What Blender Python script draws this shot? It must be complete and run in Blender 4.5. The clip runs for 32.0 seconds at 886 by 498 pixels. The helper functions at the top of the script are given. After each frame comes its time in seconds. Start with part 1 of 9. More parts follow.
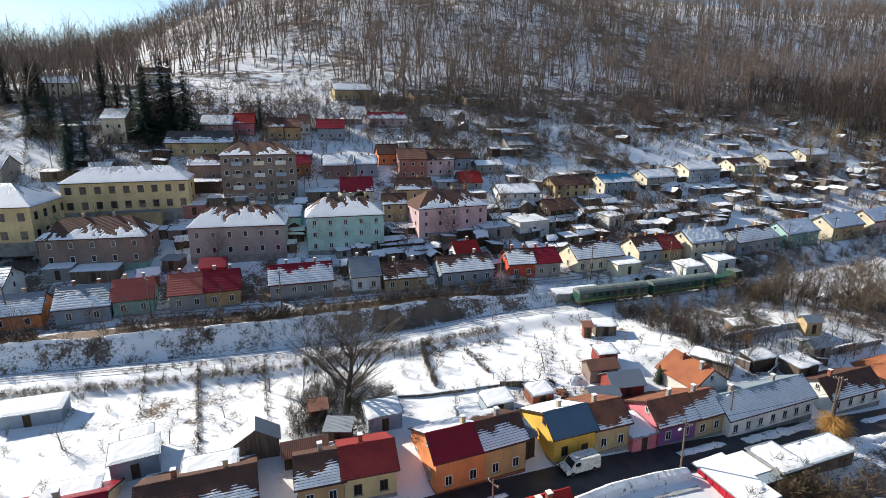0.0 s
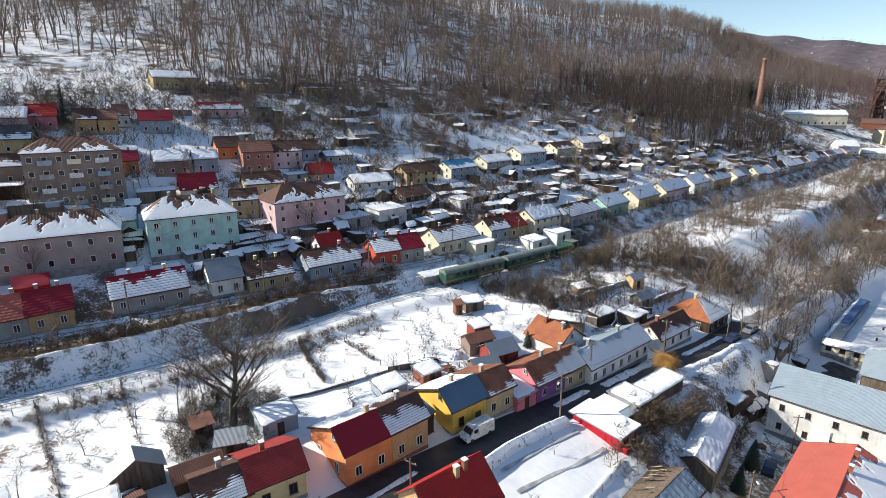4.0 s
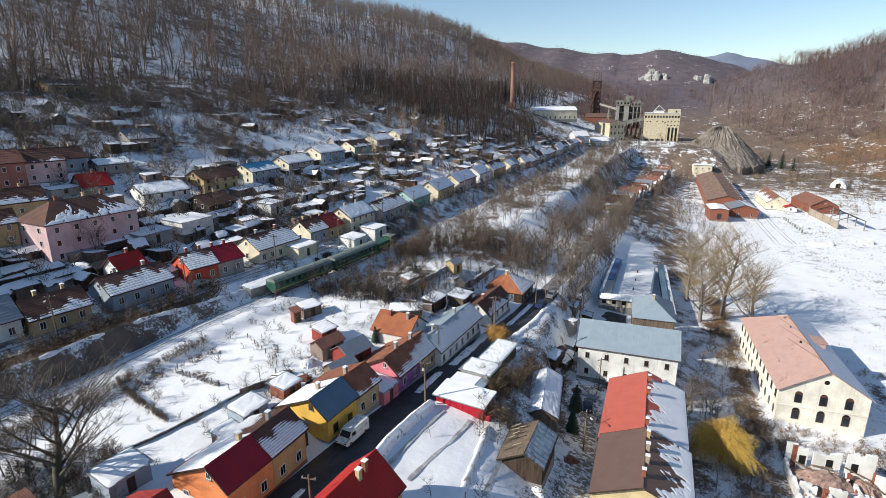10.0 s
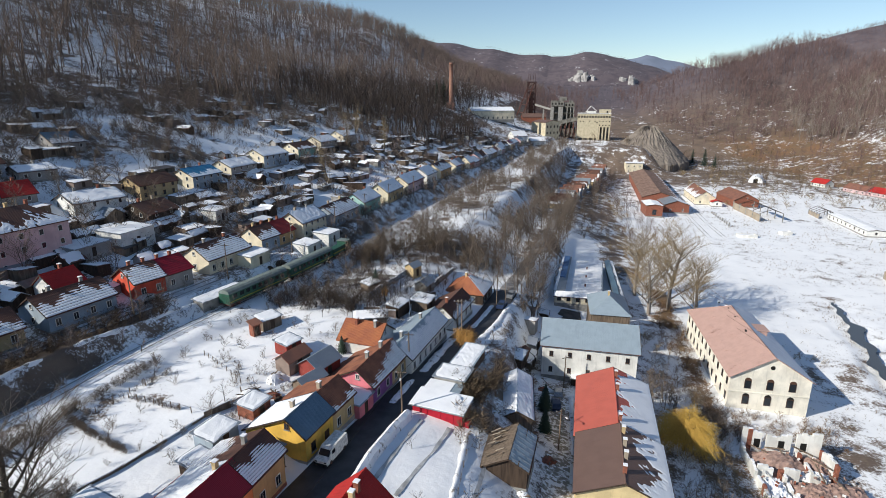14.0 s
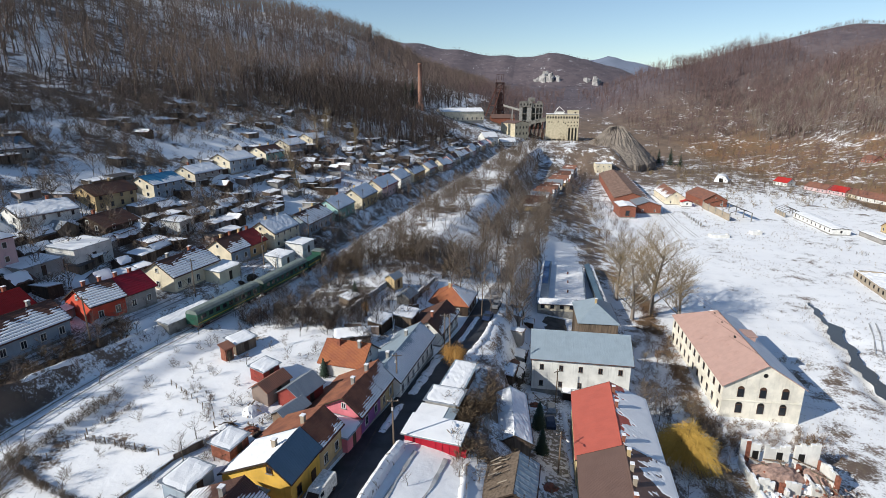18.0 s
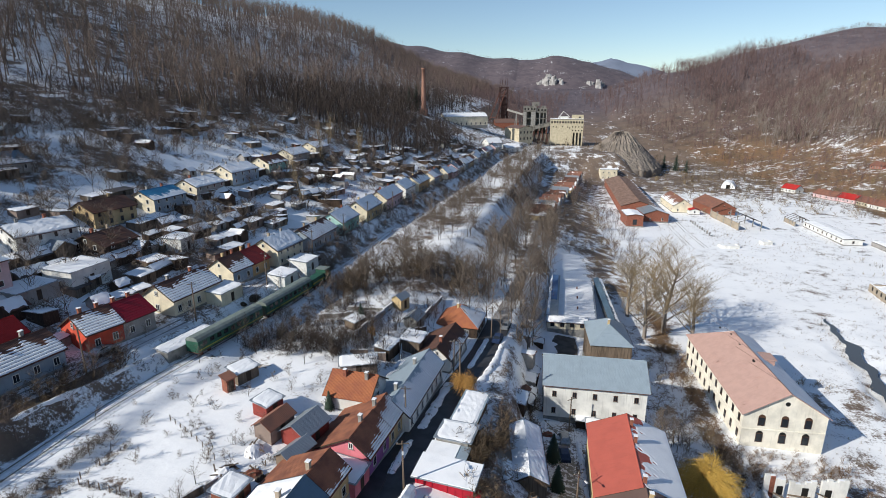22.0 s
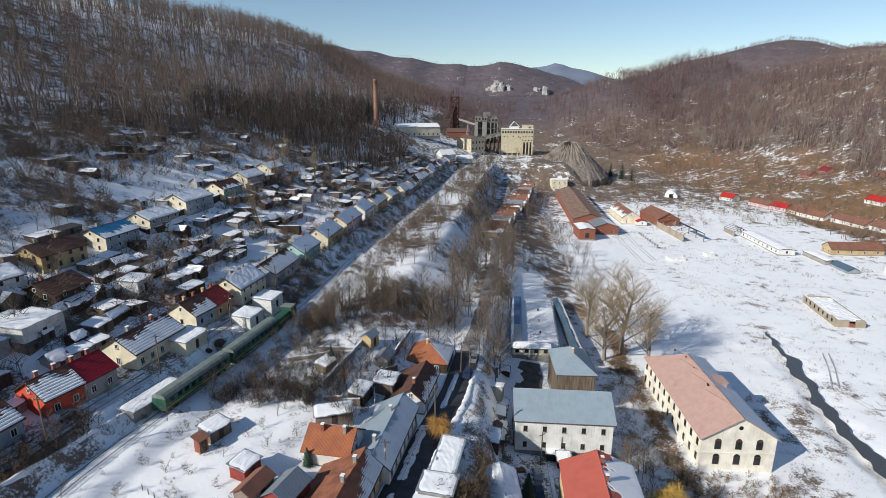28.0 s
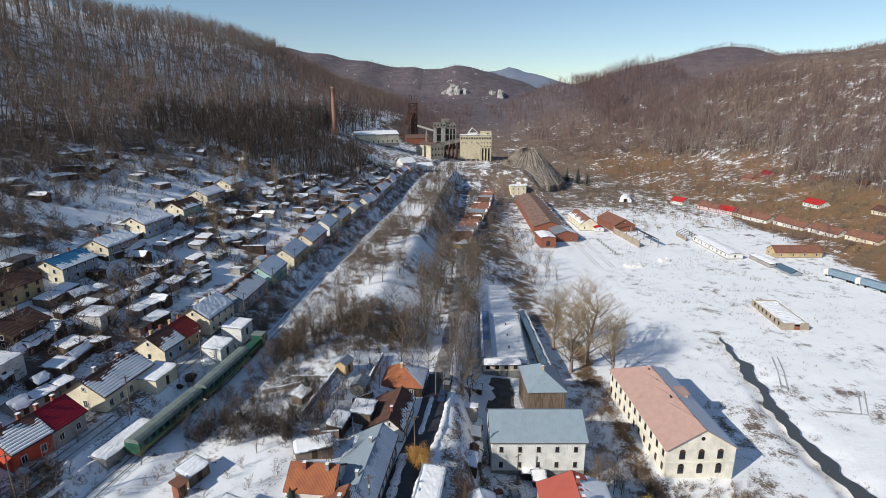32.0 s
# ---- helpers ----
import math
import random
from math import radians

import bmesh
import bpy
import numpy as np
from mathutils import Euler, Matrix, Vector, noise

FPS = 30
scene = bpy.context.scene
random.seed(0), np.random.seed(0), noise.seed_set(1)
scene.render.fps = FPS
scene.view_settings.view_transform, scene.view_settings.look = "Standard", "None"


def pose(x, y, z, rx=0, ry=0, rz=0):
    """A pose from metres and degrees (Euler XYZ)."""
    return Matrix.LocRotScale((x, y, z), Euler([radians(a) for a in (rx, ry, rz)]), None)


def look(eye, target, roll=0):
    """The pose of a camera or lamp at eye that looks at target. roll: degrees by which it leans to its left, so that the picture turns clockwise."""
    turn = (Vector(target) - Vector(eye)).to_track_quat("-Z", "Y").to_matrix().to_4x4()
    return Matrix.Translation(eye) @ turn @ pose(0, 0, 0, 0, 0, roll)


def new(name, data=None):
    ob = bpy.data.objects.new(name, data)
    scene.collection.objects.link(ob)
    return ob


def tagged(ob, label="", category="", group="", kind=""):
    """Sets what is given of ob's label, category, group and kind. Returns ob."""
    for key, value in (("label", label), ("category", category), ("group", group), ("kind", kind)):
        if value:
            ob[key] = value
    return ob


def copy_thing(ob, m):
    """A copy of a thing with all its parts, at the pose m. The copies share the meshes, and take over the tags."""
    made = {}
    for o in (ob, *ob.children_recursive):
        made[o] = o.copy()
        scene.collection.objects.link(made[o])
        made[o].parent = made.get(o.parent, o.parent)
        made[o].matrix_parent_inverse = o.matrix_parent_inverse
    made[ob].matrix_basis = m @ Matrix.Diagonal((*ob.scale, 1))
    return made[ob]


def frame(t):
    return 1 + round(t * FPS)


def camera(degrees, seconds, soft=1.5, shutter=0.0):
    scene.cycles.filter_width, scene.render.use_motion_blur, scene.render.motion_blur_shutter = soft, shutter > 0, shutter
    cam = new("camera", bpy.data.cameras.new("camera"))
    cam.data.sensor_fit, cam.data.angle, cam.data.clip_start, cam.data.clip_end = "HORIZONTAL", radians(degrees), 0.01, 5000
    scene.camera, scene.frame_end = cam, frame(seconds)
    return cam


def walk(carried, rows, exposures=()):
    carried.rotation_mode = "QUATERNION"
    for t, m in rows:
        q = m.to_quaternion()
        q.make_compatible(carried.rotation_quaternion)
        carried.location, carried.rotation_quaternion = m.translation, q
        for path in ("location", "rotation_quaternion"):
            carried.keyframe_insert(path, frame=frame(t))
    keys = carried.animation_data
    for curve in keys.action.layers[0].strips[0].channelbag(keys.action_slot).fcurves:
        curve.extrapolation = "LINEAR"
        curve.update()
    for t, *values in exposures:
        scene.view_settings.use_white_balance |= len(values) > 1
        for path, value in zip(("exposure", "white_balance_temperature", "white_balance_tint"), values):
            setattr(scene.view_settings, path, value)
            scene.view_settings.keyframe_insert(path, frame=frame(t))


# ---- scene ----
cam = camera(79.2, 32.0, soft=0.4)
PATH = [
    (0, (0.00, 0.00, 60.50), (-85.01, 46.25, 35.32), 0.08),
    (0.5, (-0.28, -0.56, 60.48), (-83.21, 48.77, 34.23), 0.05),
    (1, (-0.58, -1.16, 60.52), (-81.97, 50.30, 33.56), 0.08),
    (1.5, (-0.89, -1.90, 60.58), (-79.59, 53.56, 33.55), 0.03),
    (2, (-1.13, -2.80, 60.67), (-76.19, 57.46, 33.57), 0.11),
    (2.5, (-1.62, -3.55, 60.46), (-73.96, 59.99, 33.46), 0.04),
    (4.5, (-3.51, -6.24, 60.20), (-67.50, 65.74, 33.31), -0.07),
    (5, (-3.98, -6.92, 60.30), (-64.91, 67.65, 33.33), -0.05),
    (5.5, (-4.62, -7.53, 60.21), (-62.01, 69.80, 33.22), -0.02),
    (6, (-5.27, -8.13, 60.12), (-60.02, 71.09, 33.18), -0.08),
    (6.5, (-5.86, -8.67, 60.06), (-58.68, 71.88, 33.20), -0.01),
    (7, (-6.45, -9.21, 60.01), (-57.43, 72.52, 33.17), -0.06),
    (7.5, (-6.96, -9.61, 60.09), (-55.76, 73.43, 33.18), -0.01),
    (8, (-7.47, -10.00, 60.17), (-52.87, 74.92, 33.21), -0.13),
    (8.5, (-8.20, -10.38, 60.22), (-49.63, 76.51, 33.14), -0.03),
    (9, (-8.94, -10.77, 60.26), (-46.52, 77.84, 33.13), -0.15),
    (9.5, (-9.67, -10.93, 60.27), (-44.50, 78.77, 33.07), -0.05),
    (10, (-10.40, -11.09, 60.28), (-43.51, 79.27, 33.11), -0.17),
    (10.5, (-11.07, -11.15, 60.35), (-41.99, 79.98, 33.14), -0.04),
    (11, (-11.74, -11.20, 60.42), (-40.57, 80.61, 33.22), -0.06),
    (11.5, (-12.47, -11.14, 60.40), (-39.25, 81.29, 33.20), -0.03),
    (12, (-13.20, -11.08, 60.37), (-38.37, 81.81, 33.21), -0.06),
    (12.5, (-13.93, -11.08, 60.43), (-37.69, 82.17, 33.24), -0.02),
    (13, (-14.65, -11.08, 60.49), (-37.84, 82.31, 33.30), -0.03),
    (13.5, (-15.27, -11.01, 60.57), (-37.80, 82.55, 33.36), -0.01),
    (15.5, (-17.65, -10.21, 60.81), (-37.09, 84.06, 33.71), -0.10),
    (16, (-18.28, -9.56, 60.92), (-35.84, 85.08, 33.79), -0.02),
    (16.5, (-18.88, -8.60, 60.98), (-35.57, 86.18, 33.82), -0.01),
    (17, (-19.48, -7.65, 61.04), (-35.79, 87.20, 33.87), -0.01),
    (17.5, (-19.96, -6.63, 61.12), (-36.14, 88.24, 33.95), -0.02),
    (18, (-20.44, -5.60, 61.19), (-36.62, 89.27, 34.03), -0.04),
    (18.5, (-20.89, -4.72, 61.44), (-36.94, 90.18, 34.30), -0.02),
    (19, (-21.33, -3.84, 61.68), (-37.25, 91.09, 34.55), 0.01),
    (19.5, (-21.66, -3.17, 62.04), (-37.59, 91.77, 34.96), 0.00),
    (20, (-22.00, -2.51, 62.40), (-37.98, 92.41, 35.29), 0.04),
    (20.5, (-22.16, -2.05, 62.83), (-38.30, 92.86, 35.78), -0.00),
    (21, (-22.32, -1.58, 63.27), (-38.58, 93.30, 36.20), 0.02),
    (21.5, (-22.47, -1.38, 63.68), (-38.88, 93.50, 36.71), -0.00),
    (22, (-22.61, -1.19, 64.09), (-39.19, 93.70, 37.23), -0.03),
    (22.5, (-22.81, -1.11, 64.67), (-39.59, 93.75, 37.83), 0.01),
    (23, (-23.00, -1.03, 65.24), (-39.93, 93.82, 38.48), 0.02),
    (23.5, (-23.30, -1.01, 65.95), (-40.41, 93.81, 39.19), 0.02),
    (24, (-23.60, -0.99, 66.65), (-40.84, 93.83, 39.95), 0.11),
    (24.5, (-23.90, -0.98, 67.30), (-40.43, 93.98, 40.66), 0.04),
    (25, (-24.20, -0.97, 67.95), (-38.21, 94.40, 41.34), 0.16),
    (25.5, (-24.54, -0.99, 68.65), (-35.70, 94.76, 42.02), 0.02),
    (26, (-24.89, -1.00, 69.35), (-34.29, 94.94, 42.75), 0.04),
    (26.5, (-25.31, -1.02, 70.04), (-33.82, 95.00, 43.46), 0.08),
    (28.5, (-26.67, -0.76, 72.63), (-34.32, 95.40, 46.28), 0.10),
    (29, (-27.05, -0.78, 73.37), (-34.75, 95.39, 47.08), 0.07),
    (29.5, (-27.51, -0.77, 74.08), (-35.32, 95.40, 47.80), 0.03),
    (30, (-27.97, -0.75, 74.79), (-35.86, 95.42, 48.55), 0.08),
    (30.5, (-28.31, -0.83, 75.46), (-36.22, 95.34, 49.21), 0.03),
    (31, (-28.65, -0.91, 76.13), (-34.66, 95.41, 49.93), 0.07),
    (31.5, (-28.97, -1.01, 76.89), (-32.13, 95.43, 50.65), 0.02),
    (32, (-29.30, -1.12, 77.64), (-29.30, 95.38, 51.42), -0.02),
]
walk(cam, [(t, look(eye, target, roll)) for t, eye, target, roll in PATH], exposures=[(0, 0.41, 6950, 8), (4, 0.51, 6900, 8), (8, 0.37, 6750, 8), (13, 0.05, 6650, 8), (20, 0.0, 6600, 8), (26, -0.03, 6600, 8), (32, -0.1, 6650, 8)])

# ---- light: low winter sun from behind and to the west, clear sky ----
SUN_DIR = Vector((-0.69, -0.53, 0.49)).normalized()
world = bpy.data.worlds.new("winter_sky")
scene.world = world
world.use_nodes = True
wn = world.node_tree.nodes
sky = wn.new("ShaderNodeTexSky")
sky.sky_type, sky.sun_disc = "NISHITA", False
sky.sun_elevation, sky.sun_rotation = radians(29.4), radians(232.5)
sky.altitude, sky.air_density, sky.dust_density, sky.ozone_density = 600, 1.0, 0.25, 2.6
world.node_tree.links.new(sky.outputs[0], wn["Background"].inputs[0])
wn["Background"].inputs[1].default_value = 0.122
sun_data = bpy.data.lights.new("sun", "SUN")
sun_data.energy, sun_data.angle, sun_data.color = 5.0, radians(0.53), (1.0, 0.962, 0.9)
new("sun", sun_data).matrix_world = look(SUN_DIR * 900, (0, 0, 0))


# ---- materials ----
class Nodes:
    """A small wrapper round one material's node tree."""

    def __init__(self, name):
        self.mat = bpy.data.materials.new(name)
        self.mat.use_nodes = True
        self.n, self.l = self.mat.node_tree.nodes, self.mat.node_tree.links
        self.bsdf = self.n["Principled BSDF"]
        self.pos = self.n.new("ShaderNodeTexCoord").outputs["Object"]
        self.geo = self.n.new("ShaderNodeNewGeometry")

    def put(self, kind, **kw):
        node = self.n.new(kind)
        for key, value in kw.items():
            node.inputs[key.replace("_", " ")].default_value = value
        return node

    def noise(self, scale, detail=4.0, rough=0.55, at=None, stretch=None):
        node = self.put("ShaderNodeTexNoise", Scale=scale, Detail=detail, Roughness=rough)
        src = at or self.pos
        if stretch:
            m = self.put("ShaderNodeMapping", Scale=stretch)
            self.l.new(src, m.inputs["Vector"])
            src = m.outputs[0]
        self.l.new(src, node.inputs["Vector"])
        return node.outputs["Fac"]

    def math(self, op, a, b=0.0, c=None):
        node = self.n.new("ShaderNodeMath")
        node.operation = op
        for i, v in enumerate((a, b) if c is None else (a, b, c)):
            if isinstance(v, (int, float)):
                node.inputs[i].default_value = v
            else:
                self.l.new(v, node.inputs[i])
        return node.outputs[0]

    def step(self, fac, lo, hi):
        node = self.n.new("ShaderNodeMapRange")
        node.interpolation_type = "SMOOTHSTEP"
        self.l.new(fac, node.inputs[0])
        for i, v in ((1, lo), (2, hi)):
            if isinstance(v, (int, float)):
                node.inputs[i].default_value = v
            else:
                self.l.new(v, node.inputs[i])
        return node.outputs[0]

    def mix(self, fac, a, b):
        node = self.n.new("ShaderNodeMix")
        node.data_type = "RGBA"
        for i, v in ((0, fac), (6, a), (7, b)):
            if isinstance(v, (int, float)):
                node.inputs[i].default_value = v
            elif isinstance(v, tuple):
                node.inputs[i].default_value = (*v, 1)
            else:
                self.l.new(v, node.inputs[i])
        return node.outputs[2]

    def done(self, color, rough=0.8, bump=None, strength=0.3, distance=0.05, metal=0.0, spec=0.3):
        if isinstance(color, tuple):
            self.bsdf.inputs["Base Color"].default_value = (*color, 1)
        else:
            self.l.new(color, self.bsdf.inputs["Base Color"])
        if isinstance(rough, (int, float)):
            self.bsdf.inputs["Roughness"].default_value = rough
        else:
            self.l.new(rough, self.bsdf.inputs["Roughness"])
        self.bsdf.inputs["Metallic"].default_value = metal
        self.bsdf.inputs["Specular IOR Level"].default_value = spec
        if bump is not None:
            b = self.put("ShaderNodeBump", Strength=strength, Distance=distance)
            self.l.new(bump, b.inputs["Height"])
            self.l.new(b.outputs[0], self.bsdf.inputs["Normal"])
        return self.mat


def tone(c, k):
    return tuple(min(0.95, v * k) for v in c)


def plaster(name, c):
    m = Nodes(name)
    big, fine = m.noise(0.35, 6), m.noise(4, 5)
    streak = m.noise(1.0, 5, stretch=(2.2, 2.2, 0.25))
    col = m.mix(m.step(big, 0.35, 0.7), tone(c, 1.06), tone(c, 0.8))
    col = m.mix(m.math("MULTIPLY", m.step(streak, 0.52, 0.75), 0.45), col, tone(c, 0.55))
    col = m.mix(m.math("MULTIPLY", m.step(fine, 0.6, 0.75), 0.25), col, (0.33, 0.3, 0.27))
    return m.done(col, 0.9, fine, 0.25, 0.02)


def tiles(name, c, c2, rows=0.34):
    m = Nodes(name)
    fine, big = m.noise(9, 3), m.noise(0.5, 5)
    isl = m.geo.outputs["Random Per Island"]
    col = m.mix(m.step(big, 0.3, 0.7), c, c2)
    col = m.mix(m.math("MULTIPLY", isl, 0.3), col, tone(c2, 0.6))
    col = m.mix(m.math("MULTIPLY", m.step(fine, 0.55, 0.75), 0.5), col, tone(c, 0.5))
    wave = m.put("ShaderNodeTexWave", Scale=1.4, Distortion=0.4)
    wave.bands_direction = "X"
    m.l.new(m.pos, wave.inputs["Vector"])
    return m.done(col, 0.85, wave.outputs["Fac"], 0.5, 0.05)


def sheet(name, c, rough=0.5, metal=0.2, pitch=2.2):
    m = Nodes(name)
    big = m.noise(0.6, 5)
    streak = m.noise(1.2, 4, stretch=(2.5, 0.3, 0.3))
    col = m.mix(m.step(big, 0.35, 0.7), c, tone(c, 0.9))
    col = m.mix(m.math("MULTIPLY", m.step(streak, 0.55, 0.72), 0.22), col, tone(c, 0.6))
    col = m.mix(m.math("MULTIPLY", m.step(m.noise(5, 4), 0.6, 0.7), 0.25), col, tone(c, 0.65))
    wave = m.put("ShaderNodeTexWave", Scale=pitch)
    wave.bands_direction = "X"
    m.l.new(m.pos, wave.inputs["Vector"])
    return m.done(col, rough, wave.outputs["Fac"], 0.35, 0.04, metal)


def plain(name, c, rough=0.8, scale=3.0, var=0.6, metal=0.0, spec=0.3):
    m = Nodes(name)
    col = m.mix(m.step(m.noise(scale, 5), 0.35, 0.7), c, tone(c, var))
    return m.done(col, rough, m.noise(scale * 6, 3), 0.2, 0.02, metal, spec)


def boards(name, c):
    m = Nodes(name)
    wave = m.put("ShaderNodeTexWave", Scale=3.2, Distortion=0.6)
    m.l.new(m.pos, wave.inputs["Vector"])
    grain = m.noise(3, 5, stretch=(1, 1, 0.1))
    col = m.mix(m.step(grain, 0.35, 0.7), c, tone(c, 0.5))
    return m.done(col, 0.9, wave.outputs["Fac"], 0.6, 0.03)


def snow_mat(name, dirty=0.0, at=0.56):
    m = Nodes(name)
    big, fine = m.noise(0.4, 5), m.noise(5, 4)
    col = m.mix(m.step(big, 0.4, 0.75), (0.88, 0.88, 0.885), (0.78, 0.785, 0.8))
    col = m.mix(m.math("MULTIPLY", m.step(m.noise(1.3, 6), at, at + 0.12), dirty), col, (0.2, 0.17, 0.13))
    return m.done(col, 0.75, fine, 0.4, 0.06, 0.0, 0.35)


def bark(name, c, low=0.45):
    m = Nodes(name)
    col = m.mix(m.geo.outputs["Random Per Island"], c, tone(c, low))
    return m.done(col, 0.95)


def glass(name):
    m = Nodes(name)
    return m.done((0.018, 0.022, 0.028), 0.12, None, spec=0.6)


SNOW, DIRTY_SNOW = snow_mat("snow"), snow_mat("melting_snow", 0.9)
TRACK_BED = snow_mat("snowy_ballast", 0.8, 0.56)
GLASS = glass("window_glass")
WHITE = plain("white_paint", (0.75, 0.74, 0.7), 0.6)
BROWN_FRAME = plain("brown_frame", (0.1, 0.05, 0.03), 0.6)
RUBBLE = plain("brick_rubble", (0.42, 0.28, 0.23), 0.95, 0.9, 0.5)
BRICK = plain("old_brick", (0.3, 0.11, 0.07), 0.9, 2.0, 0.55)
STACK_BRICK = plain("weathered_brown_brick", (0.37, 0.2, 0.145), 0.9, 1.0, 0.6)
CONCRETE = plain("grey_concrete", (0.3, 0.29, 0.27), 0.9, 1.0, 0.6)
CREAM_CONC = plain("cream_concrete", (0.55, 0.48, 0.34), 0.9, 0.5, 0.75)
DARK = plain("dark_opening", (0.015, 0.014, 0.013), 0.9)
STEEL = plain("rusty_steel", (0.13, 0.055, 0.042), 0.8, 0.5, 0.5)
RAIL_STEEL = plain("rail_steel", (0.12, 0.08, 0.06), 0.45, 4, 0.6, 0.7)
ASPHALT = plain("wet_asphalt", (0.05, 0.05, 0.055), 0.45, 0.5, 0.55)
OLD_WOOD = boards("weathered_boards", (0.2, 0.15, 0.11))
DARK_WOOD = boards("dark_boards", (0.075, 0.05, 0.035))
BARK = bark("tree_bark", (0.14, 0.122, 0.09))
BEECH = bark("beech_bark", (0.29, 0.215, 0.17), 0.35)
FAR_BEECH = bark("reddish_beech_twigs", (0.225, 0.152, 0.142))
# mauve tint paints distance haze into the ridge woods
RIDGE_TWIG = bark("haze_mauve_twigs", (0.13, 0.115, 0.145))
PALE_TRUNK = bark("pale_trunks", (0.34, 0.29, 0.25))
GREY_TWIG = bark("dark_grey_twigs", (0.13, 0.105, 0.085))
# dark scrub tone, also used to put shade into the mine woods
DARK_TWIG = bark("dark_and_shade_twigs", (0.085, 0.064, 0.054))
HAZEL = bark("grey_brown_twigs", (0.205, 0.16, 0.125))
TWIG = bark("bare_twigs", (0.22, 0.165, 0.14))
BUSH = bark("bush_twigs", (0.17, 0.12, 0.075))
TAN_TWIG = bark("tan_twigs", (0.36, 0.27, 0.16))
WILLOW = bark("willow_shoots", (0.72, 0.46, 0.11), 0.6)
OCHRE_TWIG = bark("ochre_shoots", (0.5, 0.27, 0.08), 0.6)
OCHRE_DRY = bark("dry_brown_stalks", (0.26, 0.16, 0.085))
NEEDLE = bark("spruce_needles", (0.075, 0.115, 0.085), 0.6)
ROOF_BROWN = tiles("brown_tiles", (0.16, 0.075, 0.05), (0.1, 0.055, 0.045))
ROOF_RUSSET = tiles("russet_tiles", (0.36, 0.145, 0.08), (0.19, 0.075, 0.05))
ROOF_ORANGE = tiles("orange_tiles", (0.42, 0.15, 0.065), (0.32, 0.11, 0.06))
ROOF_FADED = tiles("faded_tiles", (0.3, 0.13, 0.085), (0.2, 0.1, 0.075))
ROOF_RUST = tiles("rusty_sheet", (0.34, 0.22, 0.165), (0.18, 0.11, 0.085))
ROOF_RED = tiles("red_tiles", (0.36, 0.045, 0.04), (0.28, 0.035, 0.035))
ROOF_BRIGHT = tiles("bright_red_tiles", (0.5, 0.03, 0.026), (0.4, 0.028, 0.025))
ROOF_CRIMSON = sheet("crimson_sheet", (0.32, 0.016, 0.03), 0.4)
ROOF_GREY = sheet("grey_sheet", (0.3, 0.33, 0.36), 0.5, 0.4)
ROOF_SLATE = sheet("blue_grey_sheet", (0.12, 0.19, 0.25), 0.45, 0.3)
ROOF_BLUE = sheet("blue_sheet", (0.05, 0.25, 0.42), 0.45, 0.3)
ROOF_PINK = sheet("faded_pink_sheet", (0.5, 0.32, 0.27), 0.8, 0.0)
ROOF_PALE = sheet("pale_blue_grey_sheet", (0.33, 0.4, 0.45), 0.5, 0.2)
ROOF_TERRA = sheet("terracotta_sheet", (0.5, 0.12, 0.085), 0.6, 0.0)
ROOF_UMBER = sheet("brown_sheet", (0.17, 0.105, 0.085), 0.6, 0.1)
ROOF_TAR = plain("tar_felt", (0.11, 0.1, 0.1), 0.9, 0.8, 0.6)
P_YELLOW = plaster("yellow_plaster", (0.74, 0.46, 0.09))
P_ORANGE = plaster("orange_plaster", (0.72, 0.25, 0.1))
P_BEIGE = plaster("beige_plaster", (0.5, 0.37, 0.2))
P_OCHRE = plaster("ochre_plaster", (0.5, 0.31, 0.15))
P_PINK = plaster("pink_plaster", (0.62, 0.44, 0.44))
P_PURPLE = plaster("purple_plaster", (0.25, 0.1, 0.27))
P_ROSE = plaster("rose_plaster", (0.66, 0.2, 0.24))
P_BRICKY = plaster("brick_red_plaster", (0.4, 0.17, 0.13))
P_WHITE = plaster("white_plaster", (0.74, 0.73, 0.69))
P_MILL = plaster("pale_mill_plaster", (0.8, 0.75, 0.64))
P_CREAM = plaster("cream_plaster", (0.72, 0.64, 0.48))
P_GREY = plaster("grey_plaster", (0.34, 0.32, 0.3))
P_BLUEGREY = plaster("blue_grey_plaster", (0.3, 0.36, 0.42))
P_DULL = plaster("dull_wall_plaster", (0.36, 0.3, 0.23))
P_MINT = plaster("mint_plaster", (0.4, 0.62, 0.57))
P_RED = plaster("red_plaster", (0.6, 0.09, 0.05))
P_GREEN = plaster("green_plaster", (0.24, 0.42, 0.36))
P_LEMON = plaster("pale_yellow_plaster", (0.66, 0.52, 0.28))
P_BROWN = plaster("brown_plaster", (0.25, 0.19, 0.16))
P_DARKRED = plaster("dark_red_plaster", (0.26, 0.05, 0.04))
RED_BOARD = plain("red_painted_boards", (0.42, 0.012, 0.03), 0.6, 1.5, 0.75)
TRAIN_GREEN = plain("green_coach_paint", (0.03, 0.105, 0.07), 0.5, 1.0, 0.7)
TRAIN_ROOF = plain("grey_coach_roof", (0.2, 0.235, 0.215), 0.6, 1.0, 0.75)
TRAIN_YELLOW = plain("yellow_stripe_paint", (0.6, 0.5, 0.03), 0.5)
RUBBER = plain("black_rubber", (0.015, 0.015, 0.015), 0.8)
HEAP = plain("mine_spoil", (0.25, 0.21, 0.175), 0.95, 0.12, 0.6)
DEEP_BLUE = sheet("deep_blue_sheet", (0.06, 0.13, 0.28), 0.5, 0.1)
SOOT_CONC = plain("sooty_concrete", (0.2, 0.19, 0.17), 0.9, 0.4, 0.5)
ROCK = plain("limestone_cliff", (0.42, 0.4, 0.385), 0.95, 0.05, 0.4)


